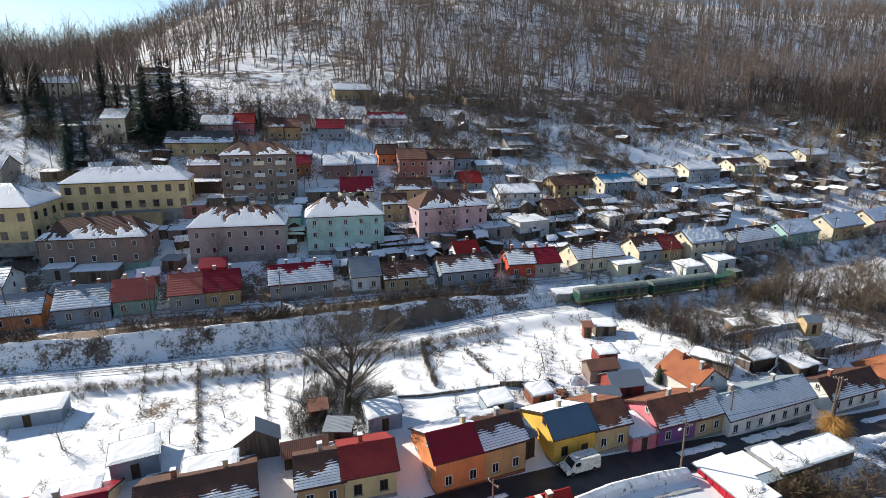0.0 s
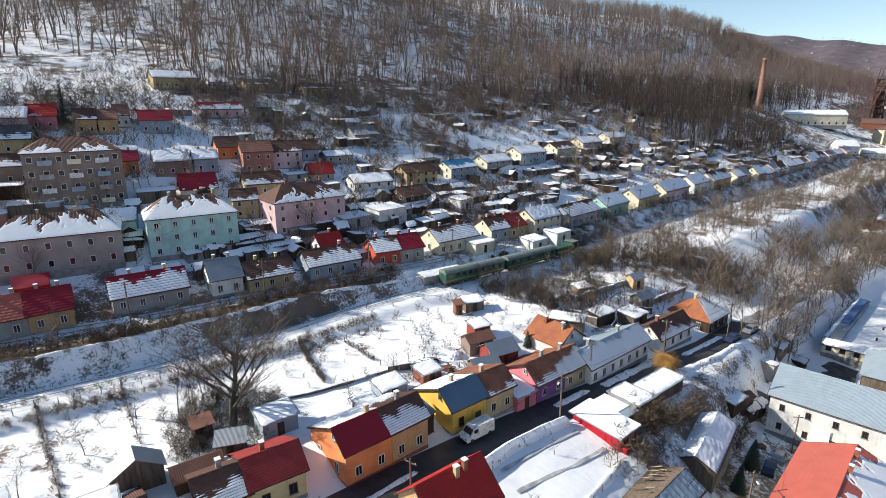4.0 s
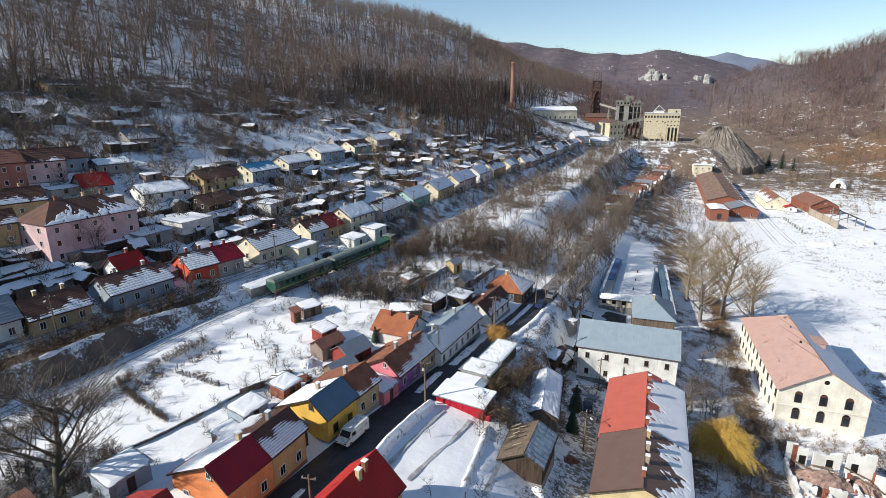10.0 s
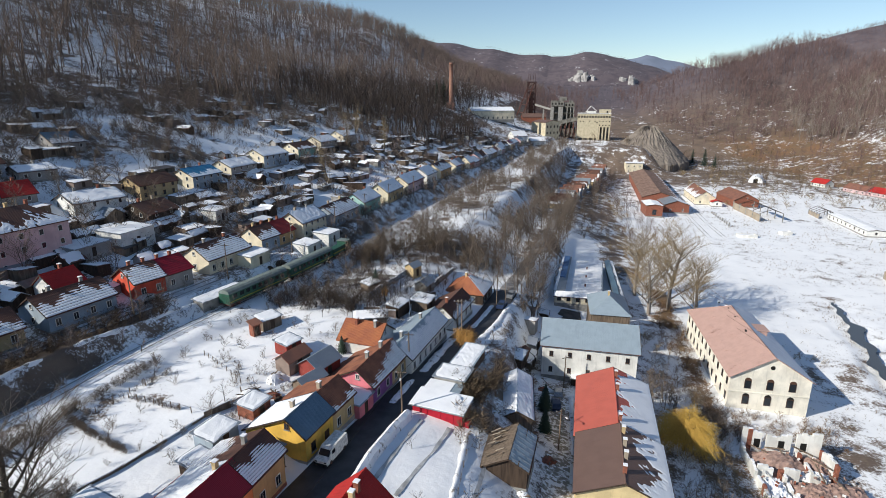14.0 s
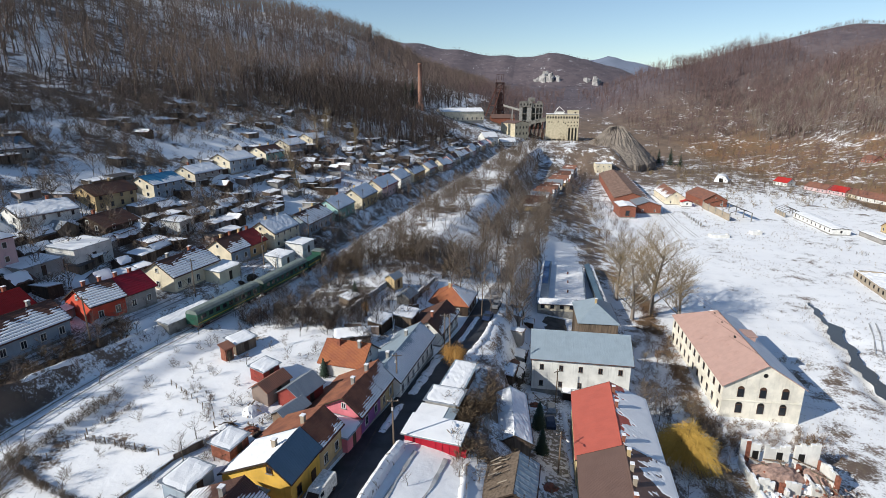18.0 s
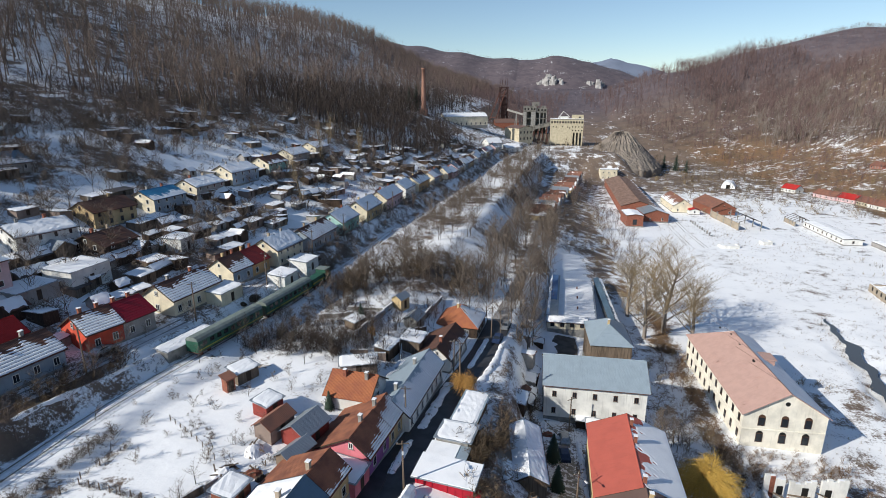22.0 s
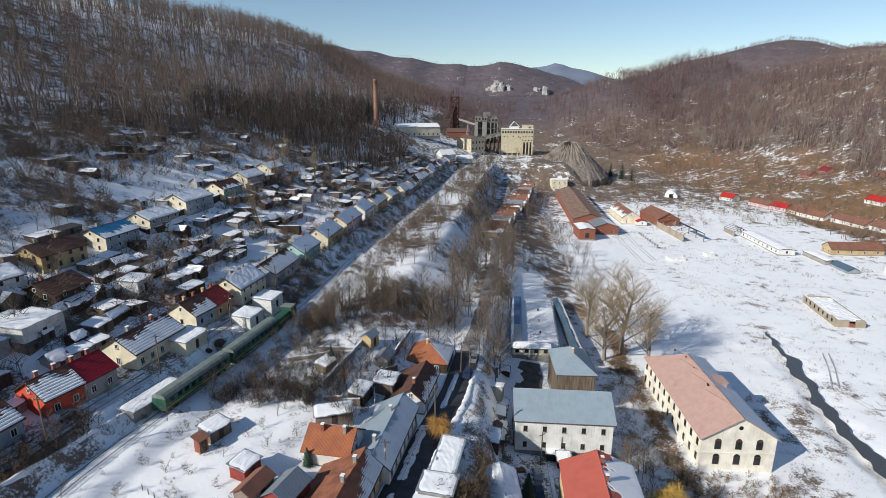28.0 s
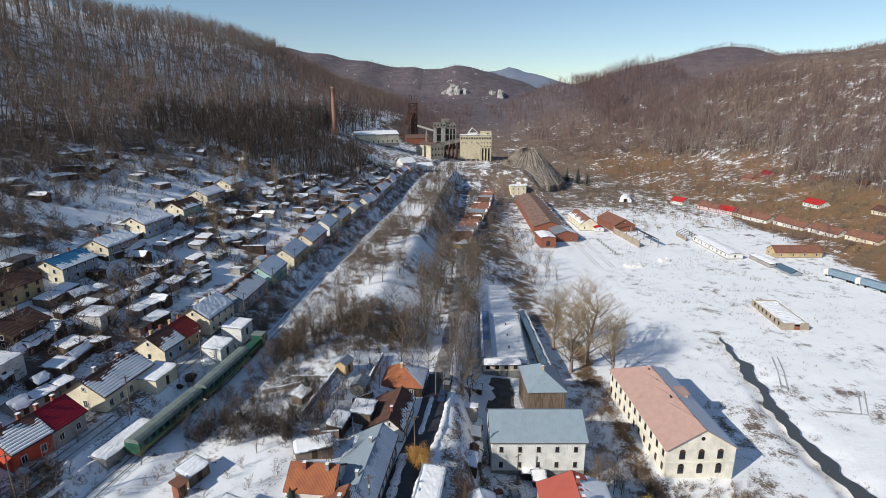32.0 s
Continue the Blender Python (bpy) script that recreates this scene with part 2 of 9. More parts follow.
# ---- geometry helpers: a shape is (vertices, faces) ----
def box(x0, y0, z0, x1, y1, z1):
    v = [(x, y, z) for z in (z0, z1) for x, y in ((x0, y0), (x1, y0), (x1, y1), (x0, y1))]
    return v, [(3, 2, 1, 0), (4, 5, 6, 7), (0, 1, 5, 4), (1, 2, 6, 5), (2, 3, 7, 6), (3, 0, 4, 7)]


def cone(p, q, r0, r1, n=6):
    """A tapered tube from p to q."""
    p, q = Vector(p), Vector(q)
    a = (q - p).normalized()
    u = a.orthogonal().normalized()
    w = a.cross(u)
    v = [tuple(c + (u * math.cos(k * math.tau / n) + w * math.sin(k * math.tau / n)) * r) for c, r in ((p, r0), (q, r1)) for k in range(n)]
    f = [(k, (k + 1) % n, n + (k + 1) % n, n + k) for k in range(n)]
    return v, f + [tuple(range(n - 1, -1, -1)), tuple(range(n, 2 * n))]


def slab(pts, t):
    """A flat polygon, thickened downward by t along z."""
    n = len(pts)
    v = [tuple(p) for p in pts] + [(p[0], p[1], p[2] - t) for p in pts]
    return v, [tuple(range(n)), tuple(range(2 * n - 1, n - 1, -1))] + [(k, n + k, n + (k + 1) % n, (k + 1) % n) for k in range(n)]


def join(*shapes):
    v, f = [], []
    for sv, sf in shapes:
        k = len(v)
        v += sv
        f += [tuple(i + k for i in q) for q in sf]
    return v, f


def moved(shape, m):
    return [tuple(m @ Vector(p)) for p in shape[0]], shape[1]


def mesh(name, shape, mat, smooth_faces=False):
    me = bpy.data.meshes.new(name)
    me.from_pydata(shape[0], [], shape[1])
    me.materials.append(mat)
    if smooth_faces:
        me.polygons.foreach_set("use_smooth", [True] * len(me.polygons))
    me.update()
    return me


def part(name, shape, mat, parent, label="", at=None, smooth_faces=False):
    """One mesh object under a thing or a part; shape may be a mesh that is shared."""
    me = shape if isinstance(shape, bpy.types.Mesh) else mesh(name, shape, mat, smooth_faces)
    ob = new(name, me)
    ob.parent = parent
    if at is not None:
        ob.matrix_basis = at
    return tagged(ob, label)


def thing(name, label, category, x=0, y=0, z=0, turn=0, group="", kind=""):
    ob = new(name)
    ob.empty_display_size = 0.5
    ob.matrix_basis = pose(x, y, z, 0, 0, turn)
    return tagged(ob, label, category, group, kind)


def solid(name, shape, mat, label, category, at=None, group="", kind="", smooth_faces=False):
    ob = new(name, mesh(name, shape, mat, smooth_faces))
    if at is not None:
        ob.matrix_basis = at
    return tagged(ob, label, category, group, kind)


rng = random.Random(7)

# ---- the lie of the land ----
# street and railway lines: centre x and height by distance up the valley
ST_Y = [-120, 0, 30, 45, 62, 80, 100, 125, 160, 215, 300, 460, 600]
ST_X = [-54, -47.5, -43.8, -41.6, -39, -36, -31.8, -29.3, -26, -22, -19, -10, 0]
ST_Z = [19, 17.2, 16.6, 16.2, 15, 13.8, 12.8, 12, 9.8, 7.4, 5, 5, 7]
RL_Y = [-200, -25, 25, 72, 103, 133, 171, 225, 287, 420, 571, 700, 1200]
RL_X = [-150, -106, -90, -80.5, -75.5, -73, -72, -65, -58, -49, -27, 0, 60]
# the track itself; below the near end of the lane it swings away from the foot of the slope
TR_Y = [-200, -25, -5, 15, 38, 57, 70, 84, 103, 133, 171, 225, 287, 420, 571, 700, 1200]
TR_X = [-143, -98.8, -92.8, -87.6, -84.8, -84.2, -82.4, -79.8, -76, -73, -72, -65, -58, -49, -27, 0, 60]
LO_Y = [-50, 45, 60, 75, 95, 130, 227, 300, 460]
LO_X = [-14, -12, -14, -21, -21, -20, -7, -4, 8]
LO_Z = [10, 8.5, 7, 5, 2.6, 2.3, 4.3, 3.5, 2]
FT_Y = [0, 400, 600, 800, 1000, 1500]
FT_X = [185, 190, 175, 130, 90, 80]
# the lip of the bank above the track: how far from the track, and how high
LIP_Y = [-200, -20, 0, 35, 48, 57, 66, 76, 100, 125]
LIP_D = [4.2, 4.2, 4.9, 4.8, 4.8, 4.3, 4.0, 3.6, 3.6, 3.6]
LIP_H = [4.0, 4.0, 4.1, 4.1, 3.9, 3.1, 2.4, 1.9, 1.5, 0.0]
UP_D = [4, 7.5, 16, 28, 42, 60, 80, 100, 125, 150, 200, 300, 420]
UP_Z = [20, 23.2, 24.2, 27.6, 31.8, 38.5, 47, 54.5, 62.5, 69, 88, 140, 176]

def smooth(t):
    t = np.clip(t, 0, 1)
    return t * t * (3 - 2 * t)

def rail_d(x, y):
    """How far up the slope from the track a place lies; negative on the garden side."""
    foot, track = np.interp(y, RL_Y, RL_X) - 7.5, np.interp(y, TR_Y, TR_X) - 2.5
    between = 2.5 + 5 * (track - x) / np.maximum(track - foot, 1)
    return np.where(x > track, track + 2.5 - x, np.where(x < foot, foot + 7.5 - x, between))


def ground(x, y):
    x, y = np.asarray(x, float), np.asarray(y, float)
    xs, zs, xr = np.interp(y, ST_Y, ST_X), np.interp(y, ST_Y, ST_Z), np.interp(y, RL_Y, RL_X)
    xl, zl, xf = np.interp(y, LO_Y, LO_X), np.interp(y, LO_Y, LO_Z), np.interp(y, FT_Y, FT_X)
    zr = np.interp(y, [0, 300, 480, 600, 1200], [20, 19, 19, 18, 40])
    d = rail_d(x, y)
    d = np.where(d > 0, d / (1 + np.clip((y - 850) / 600, 0, 1.0)), d)
    # hillside above the line; lower shoulder at the near end of the ridge
    k = np.interp(y, [-150, -35, 0, 40, 100, 200, 300], [0.15, 0.24, 0.4, 0.62, 0.82, 1.0, 1.0])
    up = np.interp(d, UP_D, UP_Z)
    up = np.where(up > 69, 69 + (up - 69) * k, up) + zr - 20
    # terraces between line and street
    fl = zr - 1.2
    a = smooth((-d - 3) / 4)
    z = np.where(d > 4, up, zr - 1.2 * a)
    s, off, lip = np.interp(y, TR_Y, TR_X) - x, np.interp(y, LIP_Y, LIP_D), np.interp(y, LIP_Y, LIP_H)
    bank = zr + lip * np.clip((s - off + 2.0) / 2.0, 0, 1) - 0.13 * np.clip(s - off, 0, 10)
    z = np.where((s > off - 2.0) & (s < off + 9) & (y < 125), np.maximum(z, bank), z)
    g1, g2 = xr + 22, xs - 9
    g1 = np.minimum(g1, g2 - 1)
    zg = zs + 1.6
    t = np.clip((x - g1) / (g2 - g1), 0, 1)
    z = np.where(x > g1, fl + (zg - fl) * t, z)
    t = smooth((x - g2) / 4.5)
    z = np.where(x > g2, zg + (zs - zg) * t, z)
    b0 = np.minimum(xs + 11, xl - 5)
    t = np.clip((x - xs - 4) / (b0 - xs - 4), 0, 1)
    z = np.where(x > xs + 4, zs - 1.2 * t, z)
    t = smooth((x - b0) / (xl - b0))
    z = np.where(x > b0, zs - 1.2 + (zl - zs + 1.2) * t, z)
    t = np.clip((x - xl) / (16 - xl), 0, 1)
    z = np.where(x > xl, zl + (-1.6 - zl) * t, z)
    t = np.clip((x - 16) / 30, 0, 1)
    z = np.where(x > 16, -1.6 - 1.6 * t, z)
    # far side
    e = x - xf
    right = np.interp(e, [0, 35, 90, 150, 290, 420, 700], [0, 9, 24, 50, 118, 160, 165]) * np.interp(y, [900, 1500], [1, 0.75])
    z = np.where(e > 0, -3.2 + right, z)
    # mine platform and rising valley head
    pl = smooth((y - 470) / 40) * (1 - smooth((y - 640) / 60)) * (1 - smooth((x - 45) / 30)) * smooth((x + 75) / 20)
    z = z + pl * np.maximum(17 - z, 0)
    # the floor climbs behind the mine
    floor = np.interp(y, [600, 700, 1000, 1300, 2000], [-10, 12, 58, 84, 90])
    z = np.where(y > 600, np.maximum(z, floor + 0.0004 * np.clip(np.abs(x - 40), 0, 300) ** 2), z)
    # ranges that close the valley
    far = smooth((y - 1150) / 560) * (1 - 0.45 * smooth((y - 1800) / 600)) * (np.interp(x, [-900, -600, -341, -256, -172, -87, 6, 117, 169, 255, 345, 900], [270, 258, 222, 213, 194, 176, 188, 172, 147, 124, 105, 110]) + 3 * np.sin(x / 23))
    # the spur that comes in from the east
    spur = np.interp(x, [40, 89, 188, 287, 385, 482, 532, 583, 752, 1100], [20, 66, 108, 133, 150, 171, 170, 159, 150, 160]) * smooth((y - 640) / 380) * (1 - 0.6 * smooth((y - 1150) / 700))
    far = np.maximum(far, spur)
    west = smooth((-x - 750) / 450) * np.interp(y, [-500, -250, -112, 57, 250, 900], [120, 145, 166, 232, 290, 230])
    high = np.maximum(far, west)
    return np.where(high > 0.5, np.maximum(z, high), z)


def gz(x, y):
    return float(ground(x, y))


def along(y):
    """x of street, x of railway, at y."""
    return float(np.interp(y, ST_Y, ST_X)), float(np.interp(y, RL_Y, RL_X))


def axis(*runs):
    """Grid lines from runs of (start, end, spacing)."""
    return np.concatenate([np.arange(a, b, s) for a, b, s in runs] + [[runs[-1][1]]])


def fbm(x, y, scale, octaves=4):
    """Cheap smooth noise on arrays, from sums of turned sines."""
    out, amp = np.zeros_like(x), 1.0
    for k in range(octaves):
        a = 1.7 * k + 0.4
        u, v = (x * math.cos(a) + y * math.sin(a)) / scale, (-x * math.sin(a) + y * math.cos(a)) / scale
        out += amp * np.sin(u + 1.3 * np.sin(v * 0.7 + k)) * np.cos(v + 0.9 * np.sin(u * 0.6 - k))
        scale, amp = scale * 0.47, amp * 0.55
    return out


def build_ground():
    xs = axis((-2600, -700, 60), (-700, -260, 14), (-260, -130, 4), (-130, -112, 1.6), (-112, -74, 0.75), (-74, 60, 1.6), (60, 220, 5), (220, 700, 14), (700, 2600, 60))
    ys = axis((-700, -150, 40), (-150, -40, 6), (-40, 170, 1.7), (170, 330, 3.5), (330, 700, 7), (700, 1500, 25), (1500, 4200, 90))
    X, Y = np.meshgrid(xs, ys)
    Z = ground(X, Y)
    xst = np.interp(Y, ST_Y, ST_X)
    d = rail_d(X, Y)
    # slow swells of the far hills, small unevenness near
    far = smooth((np.hypot(X, Y) - 500) / 700)
    Z = Z + 14 * fbm(X, Y, 190, 3) * smooth((d - 150) / 120) * np.clip(0.35 + far, 0, 1)
    Z = Z + 12 * fbm(X + 90, Y, 170, 3) * smooth((X - np.interp(Y, FT_Y, FT_X) - 40) / 120)
    rough = 0.16 * fbm(X, Y, 5.5, 4)
    keep = np.minimum(np.clip(np.abs(d) / 6 - 0.5, 0, 1), np.clip(np.abs(X - xst) / 6 - 0.6, 0, 1))
    Z = Z + rough * keep
    # river bed
    for k in range(len(RIVER) - 1):
        (x0, y0, w0), (x1, y1, w1) = RIVER[k], RIVER[k + 1]
        t = np.clip(((X - x0) * (x1 - x0) + (Y - y0) * (y1 - y0)) / ((x1 - x0) ** 2 + (y1 - y0) ** 2), 0, 1)
        dist = np.hypot(X - x0 - t * (x1 - x0), Y - y0 - t * (y1 - y0))
        Z = Z - 0.8 * (1 - smooth((dist - 0.4 * (w0 + t * (w1 - w0))) / 3)) * (Z < 0)
    # cover: 0 clean snow, 1 bare ground and leaves
    U, V = X + 5 * fbm(X, Y, 21, 3), Y + 6 * fbm(X + 40, Y, 24, 3)
    du, vs = rail_d(U, V), np.interp(V, ST_Y, ST_X)
    lip = np.interp(Y, TR_Y, TR_X) - X - np.interp(Y, LIP_Y, LIP_D)
    c = np.full_like(X, 0.25)
    for where, value in (
        ((du > 3) & (du < 30), 0.5), (du >= 30, 0.47), (du > 40, 0.49), (du > 88, 0.53), (du > 104, 0.56), (du > 150, 0.48), (du > 175, 0.46), ((du > 100) & (V > 280), 0.52), ((du > 95) & (V > 420) & (V < 800), 0.44),
        ((du > 112) & (V < 70) & (V > 5) & (du < 175), 0.43),
        ((du < -2) & (U < vs - 4) & (V > 100), 0.52), ((du < 0) & (U < vs - 8) & (V <= 96), 0.35), ((du < -12) & (U < vs - 8) & (V <= 96), 0.3), ((du < -5) & (U < vs - 8) & (V <= 34), 0.25),
        ((U > vs + 4) & (U < 8), 0.46), ((X > vs + 5) & (X < -27) & (Y < 58), 0.1),
        ((U >= 6) & (U < 40) & (V < 97), 0.48), ((U >= 0) & (U < 17) & (V > 80) & (V < 200), 0.43),
        ((U > 38) & (V < 335), 0.31), ((U > 10) & (V >= 335) & (V < 540), 0.46), ((U > 60) & (V > 225) & (V < 400), 0.32),
        ((U > -42) & (U < 12) & (V > 170), 0.55), ((U > -20) & (U < -2) & (V > 112) & (V < 215), 0.14),
        (U > np.interp(V, FT_Y, FT_X) - 6, 0.72), (U > np.interp(V, FT_Y, FT_X) + 24, 0.66), (U > np.interp(V, FT_Y, FT_X) + 50, 0.8), (U > np.interp(V, FT_Y, FT_X) + 84, 0.5), (U > np.interp(V, FT_Y, FT_X) + 108, 0.68), (V > 820, 0.78),
        ((lip > -2.4) & (lip < 0.3) & (Y < 110), 0.53), ((lip > 0.9) & (lip < 4.5) & (Y < 68), 0.8), ((lip > 0.9) & (lip < 2.5) & (Y >= 68) & (Y < 100), 0.4), ((lip >= 0.3) & (lip <= 0.9) & (Y < 110), 0.2), ((X > 12.6) & (X < 17.8) & (Y > 92) & (Y < 172), 0.64), ((d > -4) & (d < 10) & (Y >= 122) & (Y < 520), 0.5), ((U > 15) & (V > 430) & (V < 640), 0.62), ((U > -90) & (V > 610) & (V < 860), 0.7),
    ):
        c = np.where(where, value, c)
    strip = (d < -2) & (X < xst - 4) & (Y > 100)
    c = np.where(strip, 0.42 + 0.13 * np.tanh(2 * fbm(X, Y, 12, 2)), c)
    plots = (d > 24) & (d < 118) & (Y > -40) & (Y < 420)
    c = np.where(plots, 0.44 + 0.14 * np.tanh(2.5 * (fbm(X, Y, 9, 3) - 0.15)), c)
    c = np.where((X > 36) & (X < 64) & (Y > 84) & (Y < 150), 0.34 + 0.07 * np.tanh(2 * fbm(X, Y, 9, 2)), c)
    c = np.where((X > 33) & (X < 66) & (Y > 52) & (Y < 88), 0.42 + 0.1 * np.tanh(2 * fbm(X, Y, 7, 2)), c)
    for _ in range(3):
        c[1:-1, 1:-1] = (c[1:-1, 1:-1] * 2 + c[:-2, 1:-1] + c[2:, 1:-1] + c[1:-1, :-2] + c[1:-1, 2:]) / 6
    ny, nx = X.shape
    me = bpy.data.meshes.new("ground")
    me.vertices.add(nx * ny)
    me.vertices.foreach_set("co", np.stack([X, Y, Z], -1).astype(np.float32).ravel())
    i = (np.arange(ny - 1)[:, None] * nx + np.arange(nx - 1)).ravel()
    quads = np.stack([i, i + 1, i + nx + 1, i + nx], -1)
    me.loops.add(quads.size)
    me.loops.foreach_set("vertex_index", quads.ravel())
    me.polygons.add(len(quads))
    me.polygons.foreach_set("loop_start", np.arange(0, quads.size, 4))
    me.polygons.foreach_set("use_smooth", np.ones(len(quads), bool))
    me.update(calc_edges=True)
    me.attributes.new("cover", "FLOAT", "POINT").data.foreach_set("value", c.astype(np.float32).ravel())
    e = X - np.interp(Y, FT_Y, FT_X)
    dry = smooth((e + 25) / 20) * (1 - smooth((e - 80 - 18 * np.sin(Y / 37)) / 14)) * smooth((Y - 60) / 60) * (1 - smooth((Y - 640) / 80))
    dry = np.maximum(dry, 0.75 * smooth((X - 4) / 6) * (1 - smooth((X - 20) / 6)) * smooth((Y - 55) / 20) * (1 - smooth((Y - 330) / 60)))
    me.attributes.new("dry_grass", "FLOAT", "POINT").data.foreach_set("value", dry.astype(np.float32).ravel())
    # weight of the haze tint painted on ground far up the valley
    me.attributes.new("far_haze", "FLOAT", "POINT").data.foreach_set("value", (0.85 * smooth((Y - 760) / 200)).astype(np.float32).ravel())
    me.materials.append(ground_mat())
    tagged(new("ground", me), "snow-patched valley floor and leaf-covered hillsides", "ground", kind="structure")


def ground_mat():
    m = Nodes("snow_and_leaf_litter")
    at = m.n.new("ShaderNodeAttribute")
    at.attribute_name = "cover"
    big, mid, fine = m.noise(0.035, 5), m.noise(0.22, 6, 0.62), m.noise(2.4, 6, 0.7)
    streak = m.noise(0.11, 6, 0.7, stretch=(1.0, 0.35, 1.0))
    f = m.math("MULTIPLY_ADD", big, 0.34, m.math("MULTIPLY_ADD", mid, 0.42, m.math("MULTIPLY", streak, 0.24)))
    f = m.math("MULTIPLY_ADD", fine, 0.24, m.math("MULTIPLY", f, 0.76))
    lim = m.math("SUBTRACT", 1.0, at.outputs["Fac"])
    lim = m.math("MULTIPLY_ADD", lim, 0.34, 0.33)
    mask = m.step(f, m.math("SUBTRACT", lim, 0.03), m.math("ADD", lim, 0.03))
    leaf = m.mix(m.step(m.noise(0.09, 5), 0.35, 0.7), (0.19, 0.135, 0.1), (0.12, 0.088, 0.07))
    leaf = m.mix(m.math("MULTIPLY", m.step(m.noise(0.8, 5), 0.5, 0.7), 0.6), leaf, (0.19, 0.15, 0.105))
    dry = m.n.new("ShaderNodeAttribute")
    dry.attribute_name = "dry_grass"
    straw = m.mix(m.step(m.noise(0.06, 6), 0.35, 0.65), (0.25, 0.135, 0.068), (0.18, 0.12, 0.07))
    leaf = m.mix(dry.outputs["Fac"], leaf, m.mix(m.math("MULTIPLY", m.step(m.noise(0.5, 6, 0.7), 0.45, 0.65), 0.7), straw, (0.12, 0.085, 0.055)))
    # distance haze put into the far leaf colour as mauve-blue
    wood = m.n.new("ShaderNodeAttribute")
    wood.attribute_name = "far_haze"
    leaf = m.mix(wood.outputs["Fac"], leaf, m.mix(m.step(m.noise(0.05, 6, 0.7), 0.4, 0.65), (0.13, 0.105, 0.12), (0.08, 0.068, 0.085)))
    snow = m.mix(m.step(mid, 0.45, 0.75), (0.88, 0.88, 0.885), (0.79, 0.795, 0.81))
    return m.done(m.mix(mask, snow, leaf), 0.85, m.noise(0.5, 7, 0.6), 0.4, 0.3)


RIVER = [(69.4, 174.5, 0.9), (67.8, 168, 1.8), (67.2, 160, 1.7), (66.0, 152.5, 4.6), (64.2, 144, 3.4), (62.6, 135, 2.6), (61.2, 129, 3.4), (59.4, 118, 3.6), (59.2, 107, 3.9), (59.6, 96, 4.6), (58, 80, 5), (54, 20, 6)]
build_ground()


def ribbon(points, w0, w1, lift, step=2.0, wave=0.0, h=0.0):
    """A strip that follows a line of (x, y) over the ground, from w0 to w1 across."""
    pts = [Vector(p) for p in points]
    line = []
    for a, b in zip(pts, pts[1:]):
        n = max(1, int((b - a).length / step))
        line += [a.lerp(b, k / n) for k in range(n)]
    line.append(pts[-1])
    v, f = [], []
    for k, p in enumerate(line):
        t = (line[min(k + 1, len(line) - 1)] - line[max(k - 1, 0)]).normalized()
        nrm = Vector((t.y, -t.x))
        wob = wave * math.sin(k * 0.9) * math.cos(k * 0.37)
        for s in (w0 - wob, (w0 + w1) / 2, w1 + wob):
            q = p + nrm * s
            v.append((q.x, q.y, gz(q.x, q.y) + lift + (h if s == (w0 + w1) / 2 else 0)))
    for k in range(len(line) - 1):
        a = 3 * k
        f += [(a, a + 1, a + 4, a + 3), (a + 1, a + 2, a + 5, a + 4)]
    return v, f


street_line = [(float(np.interp(y, ST_Y, ST_X)), y) for y in range(-120, 300, 6)]
rail_line = [(float(np.interp(y, TR_Y, TR_X)), y) for y in range(-150, 570, 7)]
solid("lane", ribbon([p for p in street_line if p[1] >= 118], -1.9, 1.9, 0.08, wave=0.3), plain("trodden_snow_and_mud", (0.36, 0.34, 0.33), 0.85, 0.5, 0.35), "narrow trodden lane of snow and mud under the trees", "road", kind="structure")
solid("road", ribbon([p for p in street_line if p[1] < 124], -3.0, 3.0, 0.07), ASPHALT, "wet dark asphalt village street between snow banks", "road", kind="structure")
upper = [(along(y)[1] - np.interp(y, [-60, 100, 150, 200], [10.0, 9.4, 7.0, 6.0]), y) for _, y in rail_line if -60 < y < 128]
solid("upper_road", ribbon(upper, -1.7, 1.7, 0.08, wave=0.3), plain("snowy_road", (0.66, 0.67, 0.69), 0.7, 0.6, 0.75), "snowy rutted lane below the row of houses", "road", kind="structure")
for rut in (-0.85, 0.75):
    solid("lane_rut", ribbon(upper, rut - 0.16, rut + 0.16, 0.12, wave=0.08), plain("slushy_rut", (0.27, 0.27, 0.28), 0.5, 0.8, 0.5), "slushy wheel rut in the snowy lane", "rut", kind="structure")
solid("railway_bed", ribbon(rail_line, -1.7, 1.7, 0.06, h=0.18, wave=0.2), TRACK_BED, "ballast bed of the single railway line", "railway", kind="structure")


def rails():
    track = thing("railway_track", "single railway track with rusty rails on sleepers", "railway", kind="structure")
    for s in (-0.75, 0.75):
        part("rail", ribbon(rail_line, s - 0.09, s + 0.09, 0.36), RAIL_STEEL, track)


rails()
water = Nodes("dark_river_water")


